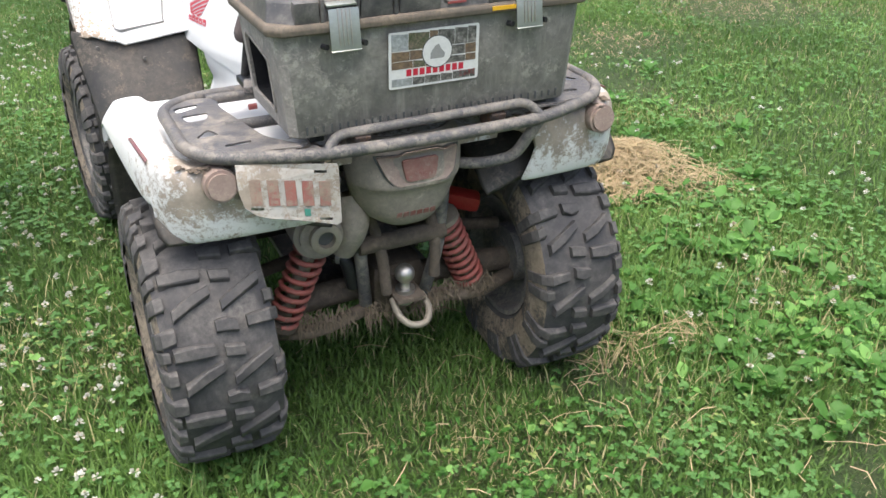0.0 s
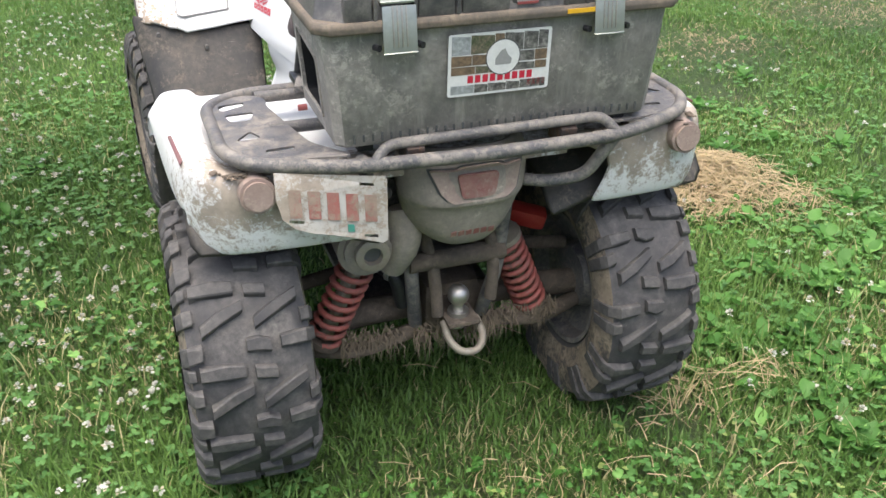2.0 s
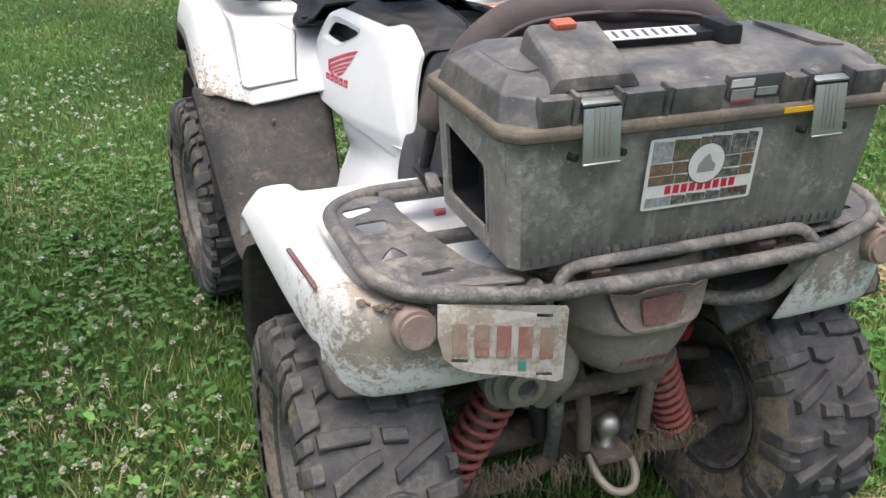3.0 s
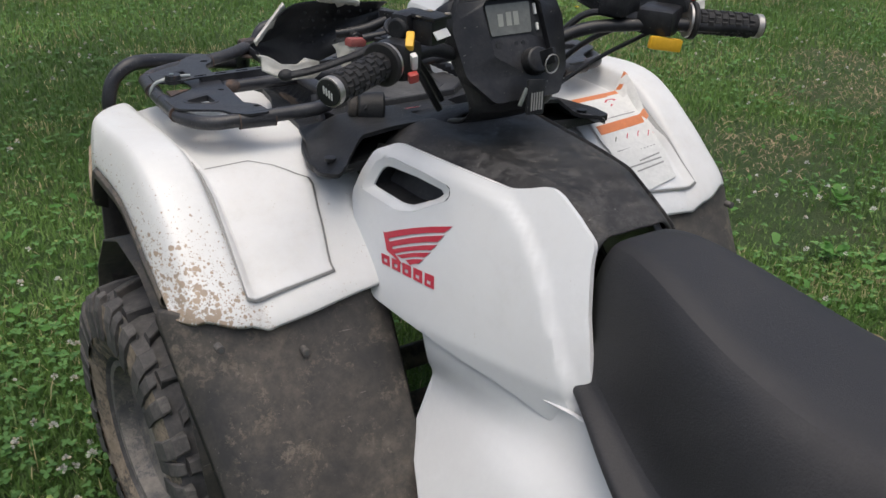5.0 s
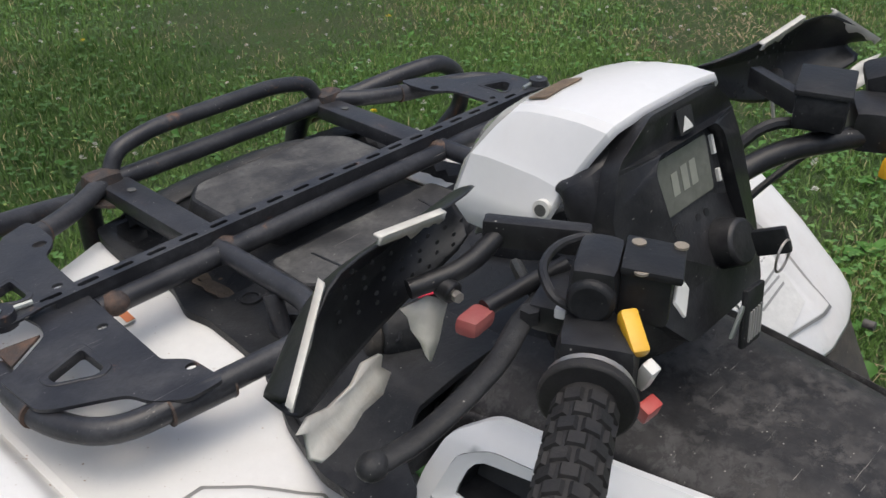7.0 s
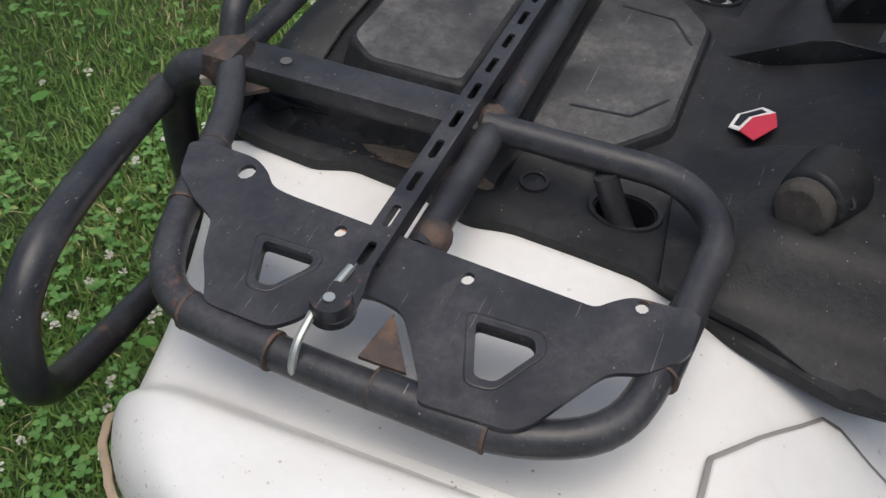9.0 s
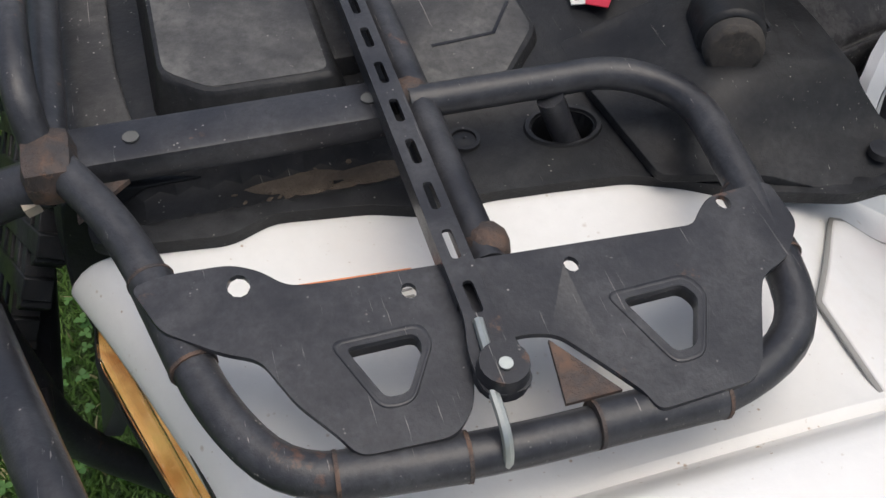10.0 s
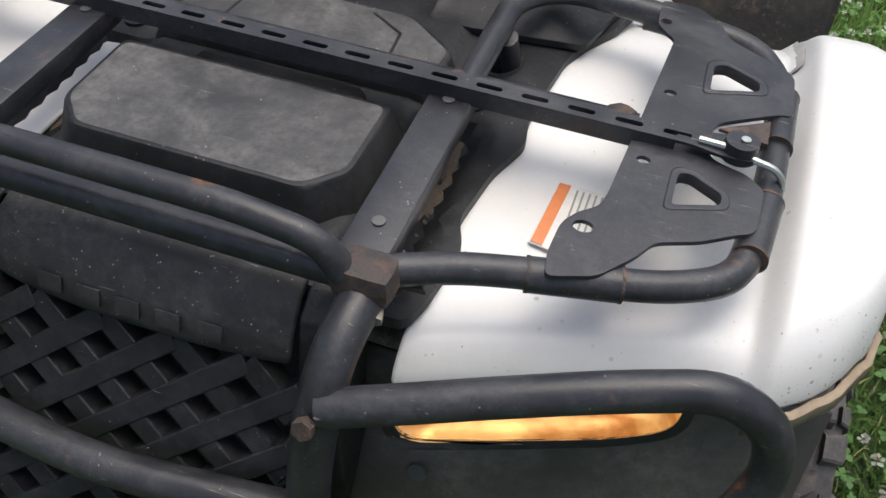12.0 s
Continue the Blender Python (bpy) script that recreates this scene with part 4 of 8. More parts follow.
def front_fender(s):
    xs = [-0.170, -0.175, -0.22, -0.30, -0.36, -0.41, -0.425, -0.431, -0.436, -0.447, -0.452, -0.458, -0.48, -0.505, -0.518, -0.524, -0.529, -0.535, -0.548, -0.555, -0.558]
    vs = [0.0, 0.04, 0.1, 0.16, 0.22, 0.28, 0.34, 0.4, 0.5, 0.6, 0.7, 0.8, 0.86, 0.9, 0.93, 0.96, 0.98, 1.0]
    rows = [flip([front_point(x, v) for x in xs], s, FRONT_C) for v in vs]
    ob = part("front_fender", grid(bmesh.new(), rows), WHITE_FRONT if s < 0 else WHITE, atv, "white plastic front fender spattered with mud", mods=(('SOLIDIFY', 0.006), ('SUBSURF', 1)))
    # black flare below the outer edge
    rows = []
    for v in vs[2:]:
        p = front_point(-0.558, v)
        rows.append(flip([p + Vector((0.004, 0, 0.002)), p + Vector((-0.004, 0, -0.006)), p + Vector((-0.003, -0.002, -0.020)), p + Vector((0.02, -0.004, -0.030))], s, FRONT_C))
    part("fender_flare", grid(bmesh.new(), rows), FLAP, ob, "dusty black plastic fender edge", mods=(('SOLIDIFY', 0.004),))
    # mud-stained lip round the front corner
    rows = []
    for k in range(15):
        x = -0.44 - 0.118 * (k / 14)
        p = front_point(x, 1.0)
        out_ = Vector((-0.35 - 0.5 * k / 14, 0.8 - 0.5 * k / 14, 0)).normalized()
        rows.append(flip([p + Vector((0, 0, 0.003)), p + out_ * 0.006, p + out_ * 0.007 - Vector((0, 0, 0.014))], s, FRONT_C))
    part("muddy_lip", grid(bmesh.new(), rows), LIP, ob, "tan mud-stained fender lip", mods=(('SOLIDIFY', 0.004),))

    def patch(outline, lift, thick, name, material, label, parent, soft=0.004):
        def f(u, v, w):
            p = front_point(u, front_v(u, v))
            q = p + Vector((0, -0.35, 0.94)) * (lift + w) if v < 1.3 else p + Vector((0, 0, lift + w))
            return q if s < 0 else Vector((2 * FRONT_C - q.x, q.y, q.z))
        # fill the outline with a fine sheet so that it follows the fender
        n = 14
        lo, hi = outline
        rows_t, rows_b = [], []
        for i in range(n + 1):
            a = i / n
            p0 = Vector(lo[0]).lerp(Vector(hi[0]), a)
            p1 = Vector(lo[1]).lerp(Vector(hi[1]), a)
            row = [p0.lerp(p1, k / n) for k in range(n + 1)]
            rows_t.append([f(p.x, p.y, thick) for p in row])
        bm = grid(bmesh.new(), rows_t)
        return part(name, bm, material, parent, label, mods=(('SOLIDIFY', thick), ('BEVEL', soft)))

    # storage lid with a cut corner, standing in a shallow groove
    def lid_sheet(grow, lift):
        rows_ = []
        for k in range(17):
            a = k / 16
            yy = 1.074 - grow + a * (0.242 + 2 * grow)
            cut = max(0.0, (yy - 1.237 - grow * 0.4) / 0.080)
            x_in = -0.294 + 0.034 * min(1.0, max(0.0, (yy - 1.09) / 0.145)) - 0.084 * cut + grow
            x_out = -0.445 + 0.008 * a - grow
            rows_.append([front_point(x_out + (x_in - x_out) * c_ / 12, front_v(x_out + (x_in - x_out) * c_ / 12, yy + 0.018 * (c_ / 12) * (1 - a))) + Vector((0, -0.35, 0.94)) * lift for c_ in range(13)])
        return [flip(r_, s, FRONT_C) for r_ in rows_]
    part("lid_gap", grid(bmesh.new(), lid_sheet(0.0028, 0.0014)), GREY_INK, ob, mods=(('SOLIDIFY', 0.002),))
    part("storage_lid", grid(bmesh.new(), lid_sheet(0.0, 0.0050)), WHITE, ob, "white storage compartment lid with narrow gap round it", mods=(('SOLIDIFY', 0.006), ('BEVEL', 0.003)))
    if s > 0:
        lab = patch((((-0.415, 1.10), (-0.300, 1.08)), ((-0.452, 1.320), (-0.288, 1.300))), 0.008, 0.001, "warning_label", LABEL, "white warning label with orange bands and red signs", ob, 0.0003)
        for y0, y1, xo in ((1.304, 1.317, -0.450), (1.219, 1.237, -0.438)):
            patch((((xo, y0), (-0.303, y0 - 0.010)), ((xo, y1), (-0.302, y1 - 0.010))), 0.0092, 0.0006, "label_band", ORANGE, "", lab, 0.0001)

        def on(u, v, w):
            q = front_point(u, front_v(u, v)) + Vector((0, -0.35, 0.94)) * (0.0092 + w)
            return Vector((2 * FRONT_C - q.x, q.y, q.z))

        def oval(x, y, rx, ry):
            return [(x + rx * math.cos(k * math.pi / 10), y + ry * math.sin(k * math.pi / 10)) for k in range(20)]
        # round signs: a ring with a slash over a dark figure
        for x, y, rx, ry, m_ in ((-0.330, 1.195, 0.0125, 0.0125, GREEN_INK), (-0.361, 1.196, 0.0125, 0.0125, LOGO_RED), (-0.391, 1.197, 0.0125, 0.0125, LOGO_RED), (-0.420, 1.197, 0.0120, 0.0120, LOGO_RED), (-0.388, 1.278, 0.019, 0.0135, LOGO_RED)):
            sign = part("label_sign", slab(bmesh.new(), oval(x, y, rx, ry), on, 0.0005, [oval(x, y, rx * 0.80, ry * 0.78)]), m_, lab)
            part("sign_figure", slab(bmesh.new(), [(x - rx * 0.45, y - ry * 0.35), (x + rx * 0.1, y - ry * 0.5), (x + rx * 0.5, y - ry * 0.2), (x + rx * 0.25, y + ry * 0.45), (x - rx * 0.15, y + ry * 0.1)], on, 0.0005), DARK_INK, sign)
            part("sign_slash", slab(bmesh.new(), [(x - rx * 0.64, y + ry * 0.52), (x - rx * 0.52, y + ry * 0.64), (x + rx * 0.64, y - ry * 0.52), (x + rx * 0.52, y - ry * 0.64)], lambda u, v, w: on(u, v, w + 0.0004), 0.0005), m_, sign)
        for i in range(10):
            y0 = 1.258 - 0.007 * i if i < 4 else 1.172 - 0.0085 * (i - 4)
            xo = -0.425 + 0.02 * (1.26 - y0) / 0.14
            x1 = (-0.31, -0.33, -0.312, -0.35)[i % 4]
            patch((((xo, y0), (x1, y0 - 0.007)), ((xo, y0 + 0.0028), (x1, y0 - 0.0042))), 0.0092, 0.0005, "label_line", GREY_INK, "", lab, 0.0001)
    else:
        lab = patch((((-0.290, 1.585), (-0.243, 1.585)), ((-0.288, 1.676), (-0.236, 1.668))), 0.004, 0.0008, "warning_label", LABEL, "small white warning label with orange band", ob, 0.0002)
        patch((((-0.254, 1.586), (-0.2435, 1.586)), ((-0.248, 1.669), (-0.2375, 1.667))), 0.0052, 0.0006, "label_band", ORANGE, "", lab, 0.0001)
        for i in range(5):
            x0 = -0.285 + 0.0058 * i
            patch((((x0, 1.59), (x0 + 0.0018, 1.59)), ((x0, 1.664), (x0 + 0.0018, 1.664))), 0.0052, 0.0005, "label_line", GREY_INK, "", lab, 0.0001)
    # leg shield behind the wheel
    rows = []
    for t, y, z in ((0, 1.060, 0.756), (0.12, 1.042, 0.705), (0.35, 0.985, 0.60), (0.6, 0.91, 0.48), (0.8, 0.85, 0.38), (1.0, 0.80, 0.33)):
        row = []
        for k in range(8):
            u = k / 7
            x = -0.582 + 0.06 * t * (1 - u) + (0.385 - 0.03 * t) * u
            sag = 0.05 * min(1.0, u * 3.2) * (1 - t) if t < 0.3 else 0
            row.append((x, y + (0.075 - 0.03 * t) * math.exp(-u * 9) + 0.03 * u * u, z - sag + 0.004 * math.sin(u * 9)))
        rows.append(flip(row, s, FRONT_C))
    flap = part("leg_shield", grid(bmesh.new(), rows), FLAP, atv, "dusty black plastic leg shield", mods=(('SOLIDIFY', 0.006), ('SUBSURF', 1)))
    for p in ((-0.51, 1.028, 0.703), (-0.375, 1.028, 0.655)):
        q = flip([p], s, FRONT_C)[0]
        part("push_pin", rod(bmesh.new(), q + Vector((0, 0.012, 0)), q + Vector((0, -0.0045, 0.001)), 0.0065), LAMP_PANEL, flap)
        part("pin_socket", rod(bmesh.new(), q + Vector((0, 0.0, 0)), q + Vector((0, -0.0052, 0.001)), 0.0032), DARK_INK, flap)
    # arch over the wheel from inside
    rows = []
    for k in range(9):
        a = radians(-8 + 175 * k / 8)
        y, z = 1.385 + 0.372 * math.cos(a), 0.315 + 0.40 * math.sin(a)
        rows.append(flip([(-0.20, y, z), (-0.55, y, z)], s, FRONT_C))
    part("wheel_housing", grid(bmesh.new(), rows), FLAP, atv, "dark plastic inner mudguard", mods=(('SOLIDIFY', 0.004),))


front_fender(-1)
front_fender(1)


# side panels
def side_x(y, z):
    """The side face: leaning in towards the top and the rear, upright low down."""
    a, b = y - 0.95, max(z, 0.69) - 0.8
    return -0.171 - 0.2645 * a + 0.376 * b + 0.2365 * a * a + 0.51 * b * b


# the crease behind which the face turns in to the seat: height at each y
SIDE_CREASE = [(0.655, 0.60), (0.677, 0.653), (0.712, 0.719), (0.748, 0.767), (0.782, 0.816), (0.813, 0.850), (0.849, 0.883), (0.891, 0.907), (0.935, 0.912), (1.005, 0.916), (1.083, 0.912), (1.20, 0.912)]


def side_panel(s):
    mid = 0.022

    def f(u, v, w, off=0.0):
        past = v - along(SIDE_CREASE, u) if u > 0.655 else 0.03
        turn = 0.010 * ramp(past, -0.005, 0.010) + 0.10 * max(0.0, past - 0.010)
        p = Vector((side_x(u, v) + turn - off - w * 0.93, u - 0.24 * w, v + 0.3 * w - (0.03 if s > 0 else 0)))
        return p if s < 0 else Vector((2 * mid - p.x, p.y, p.z))
    out = flat_round([(1.190, 0.833), (1.187, 0.869), (1.174, 0.908), (1.139, 0.928), (1.022, 0.927), (0.900, 0.924), (0.874, 0.931), (0.845, 0.942), (0.823, 0.935), (0.784, 0.912), (0.749, 0.887), (0.742, 0.862), (0.718, 0.803), (0.674, 0.704), (0.654, 0.647),
                      (0.640, 0.610), (0.779, 0.652), (0.870, 0.666), (0.976, 0.682), (1.067, 0.694), (1.079, 0.702), (1.111, 0.736), (1.171, 0.804)], 0.010)
    hole = flat_round([(1.154, 0.856), (1.147, 0.886), (1.136, 0.893), (1.068, 0.895), (1.007, 0.892), (1.001, 0.887), (1.010, 0.878), (1.051, 0.855), (1.073, 0.851)], 0.005)
    rim = flat_round([(1.174, 0.845), (1.160, 0.894), (1.131, 0.908), (1.044, 0.906), (0.990, 0.901), (0.984, 0.884), (1.043, 0.847), (1.077, 0.838)], 0.008)
    ob = part("side_panel", sheet(bmesh.new(), out, lambda u, v, w: f(u, v, w - 0.010), 0.010, [rim], 0.008), WHITE_CLEAN, atv, "glossy white side panel with red emblem", mods=(('BEVEL', 0.004),))
    # bevelled mouth of the vent, and the dark duct behind
    n = 40

    def ring(loop):
        """Evenly spread points along a closed loop, from its rearmost point."""
        k0 = min(range(len(loop)), key=lambda i: loop[i][0])
        lp = loop[k0:] + loop[:k0 + 1]
        d = [0.0]
        for a, b in zip(lp, lp[1:]):
            d.append(d[-1] + math.hypot(b[0] - a[0], b[1] - a[1]))
        res = []
        for i in range(n):
            t = d[-1] * i / n
            q = max(k for k in range(len(d) - 1) if d[k] <= t)
            e = (t - d[q]) / max(1e-9, d[q + 1] - d[q])
            res.append((lp[q][0] + (lp[q + 1][0] - lp[q][0]) * e, lp[q][1] + (lp[q + 1][1] - lp[q][1]) * e))
        return res
    bm = grid(bmesh.new(), [[f(u, v, 0.0005) for u, v in ring(rim)], [f(u, v, -0.007) for u, v in ring(hole)], [f(u, v, -0.012) for u, v in ring(hole)]], close=True)
    part("vent_rim", bm, WHITE_CLEAN, ob, sharp=60)
    deep = Vector((-s * 0.05, 0.004, 0.0))
    part("vent_duct", grid(bmesh.new(), [[f(u, v, -0.011) for u, v in ring(hole)], [f(u, v, -0.012) + deep for u, v in ring(hole)]], close=True), BLACK_CLEAN, ob, sharp=60)
    part("vent", slab(bmesh.new(), [(1.075 + (u - 1.075) * 1.05, 0.876 + (v - 0.876) * 1.1) for u, v in hole], lambda u, v, w: f(u, v, w) + Vector((-s * 0.045, 0, 0)), 0.004), BLACK_CLEAN, ob)
    # emblem: a fan of red feathers over five red blocks
    lift = 0.0012
    roots = [(1.083, 0.800), (1.073, 0.787), (1.064, 0.777), (1.043, 0.776), (1.022, 0.776), (1.004, 0.770)]
    tips = [(0.957, 0.852), (0.966, 0.835), (0.972, 0.818), (0.980, 0.803), (0.988, 0.789), (0.998, 0.775)]
    for k in range(5):
        (pa, qa), (pb, qb) = roots[k], tips[k]
        (pc, qc), (pd, qd) = roots[k + 1], tips[k + 1]
        e = 0.68
        pc, qc, pd, qd = pa + (pc - pa) * e, qa + (qc - qa) * e, pb + (pd - pb) * e, qb + (qd - qb) * e
        bow = 0.0035 * (1 - k / 6)
        top = [(pa + (pb - pa) * t, qa + (qb - qa) * t + bow * 4 * t * (1 - t)) for t in (0, 0.2, 0.45, 0.7, 1)]
        low = [(pd + (pc - pd) * t, qd + (qc - qd) * t + bow * 4 * t * (1 - t)) for t in (0.04, 0.3, 0.55, 0.8, 1)]
        part("emblem_bar", slab(bmesh.new(), top + low, lambda u, v, w: f(u, v, w, lift), 0.0006), LOGO_RED, ob)
    part("emblem_bar", slab(bmesh.new(), [(1.087, 0.801), (1.079, 0.799), (1.048, 0.777), (1.020, 0.765), (1.040, 0.770), (1.066, 0.776)], lambda u, v, w: f(u, v, w, lift), 0.0006), LOGO_RED, ob)
    for k in range(5):
        a, b = k / 5, (k + 0.78) / 5
        o = [(1.068 - 0.122 * a, 0.754), (1.076 - 0.123 * a, 0.768 + 0.005 * a), (1.076 - 0.123 * b, 0.768 + 0.005 * b), (1.068 - 0.122 * b, 0.754)]
        hole_ = [[(1.0712 - 0.1225 * (a + 0.045), 0.758), (1.0728 - 0.1225 * (a + 0.045), 0.763), (1.0728 - 0.1225 * (b - 0.045), 0.763), (1.0712 - 0.1225 * (b - 0.045), 0.758)]]
        part("emblem_block", slab(bmesh.new(), o, lambda u, v, w: f(u, v, w, lift), 0.0006, hole_), LOGO_RED, ob)
    # lower cover beside the engine, flaring out towards the foot well
    def g(u, v, w):
        a = side_x(max(u, 0.72), v) + 0.014
        b = -0.158 - 0.55 * max(0.0, 0.60 - v)
        x = a + (b - a) * ramp(v, 0.66, 0.54) - w
        return Vector((x if s < 0 else 2 * mid - x, u, v - (0.03 if s > 0 else 0)))
    low = flat_round([(0.962, 0.690), (0.870, 0.672), (0.779, 0.662), (0.660, 0.672), (0.560, 0.700), (0.470, 0.700), (0.425, 0.660), (0.41, 0.56), (0.41, 0.42), (0.86, 0.42), (0.955, 0.49), (0.960, 0.60)], 0.012)
    part("lower_cover", sheet(bmesh.new(), low, g, 0.008, step=0.02), WHITE_CLEAN, atv, "white plastic lower side cover", mods=(('BEVEL', 0.003),))


side_panel(-1)
side_panel(1)


# tank cover, seat and black centre body
def seat_and_tank():
    mid = 0.026
    #          y      half   edge   crown
    rows = []
    for y, hw, ze, zc in ((0.748, 0.086, 0.868, 0.897), (0.765, 0.089, 0.880, 0.905), (0.80, 0.092, 0.896, 0.916), (0.845, 0.088, 0.922, 0.931), (0.872, 0.102, 0.921, 0.933), (0.90, 0.121, 0.914, 0.934), (0.97, 0.133, 0.914, 0.934),
                          (1.05, 0.146, 0.912, 0.932), (1.13, 0.158, 0.908, 0.932), (1.17, 0.170, 0.905, 0.934), (1.22, 0.175, 0.900, 0.934)):
        half = [(1.0, ze - 0.05), (0.995, ze - 0.014), (0.978, ze + 0.001), (0.955, ze + 0.003), (0.935, ze - 0.002), (0.925, ze - 0.007), (0.900, ze - 0.006), (0.890, ze + 0.003), (0.80, ze + (zc - ze) * 0.40), (0.66, ze + (zc - ze) * 0.86), (0.50, zc - 0.001), (0.40, zc - 0.004), (0.15, zc - 0.002)]
        rows.append([(mid - hw * u, y, z) for u, z in half] + [(mid + hw * u, y, z) for u, z in reversed(half)])
    part("tank_cover", grid(bmesh.new(), rows), TANK, atv, "scuffed black plastic tank cover", mods=(('SOLIDIFY', 0.006), ('SUBSURF', 1)), sharp=60)
    rows = []
    for y, hw, z, drop in ((0.752, 0.082, 0.868, 0.16), (0.744, 0.090, 0.892, 0.20), (0.70, 0.104, 0.903, 0.24), (0.64, 0.124, 0.902, 0.27), (0.56, 0.15, 0.890, 0.28), (0.45, 0.178, 0.872, 0.26), (0.30, 0.195, 0.868, 0.22), (0.16, 0.195, 0.885, 0.18), (0.06, 0.185, 0.89, 0.15), (0.02, 0.16, 0.86, 0.12)):
        rows.append([(mid - 0.008 * ramp(y, 0.7, 0.3) + hw * t, y, z - min(0.19 + 0.03 * (abs(t) - 1), drop * max(0, abs(t) - 0.55) ** 2 * 3.2)) for t in (-1.35, -1.2, -1.05, -0.95, -0.8, -0.6, -0.3, 0, 0.3, 0.6, 0.8, 0.95, 1.05, 1.2, 1.35)])
    part("seat", grid(bmesh.new(), rows), SEAT, atv, "black vinyl seat dulled by dust", mods=(('SOLIDIFY', 0.02), ('SUBSURF', 2)))
    part("seat_base", box_mesh(bmesh.new(), (0.22, 0.60, 0.22), pose(0.02, 0.36, 0.69), 0.03), BLACK_CLEAN, atv, "black plastic seat base")
    # side wings of black plastic in front of the panels
    for s in (-1, 1):
        o = flat_round([(-0.110, 1.205), (-0.186, 1.203), (-0.214, 1.186), (-0.236, 1.150), (-0.252, 1.146), (-0.266, 1.168), (-0.270, 1.192), (-0.258, 1.250), (-0.238, 1.305), (-0.218, 1.385), (-0.10, 1.40), (-0.05, 1.40), (-0.05, 1.205)], 0.008)

        def f(u, v, w):
            # rises from the fender to a shoulder beside the tank
            z = 0.870 + w + 0.040 * ramp(-u, 0.225, 0.165) * ramp(v, 1.40, 1.30) + 0.012 * ramp(-u, 0.255, 0.235) + 0.010 * ramp(v, 1.22, 1.14)
            return Vector((u if s < 0 else 2 * 0.03 - u, v, z))
        ob = part("inner_cover", sheet(bmesh.new(), o, f, 0.008, step=0.014), BLACK, atv, "scuffed black plastic cover between fender and tank", mods=(('BEVEL', 0.004),))
        p = flip([(-0.240, 1.205, 0.890)], s, 0.03)[0]
        part("push_pin", rod(bmesh.new(), p, p + Vector((0, 0, 0.006)), 0.010), BLACK_CLEAN, ob)
        # capped neck pointing outwards
        qa, qb, qc = flip([(-0.098, 1.280, 0.936), (-0.141, 1.298, 0.940), (-0.156, 1.304, 0.941)], s, 0.03)
        b2 = part("boss", rod(bmesh.new(), qa, qb, 0.031, 0.0262, 28), BLACK, ob, mods=(('BEVEL', 0.004),))
        part("cap", rod(bmesh.new(), qb, qc, 0.0240, 0.0228, 28), DIRTY_BLACK, b2, mods=(('BEVEL', 0.004),))
        part("cap_tab", tube(bmesh.new(), [qb + Vector((0, -0.022, 0.004)), qb + Vector((0.0, -0.033, 0.006)), qb + Vector((0.006, -0.028, 0.012))], 0.0018, 0.006, 6), BLACK_CLEAN, b2)

seat_and_tank()


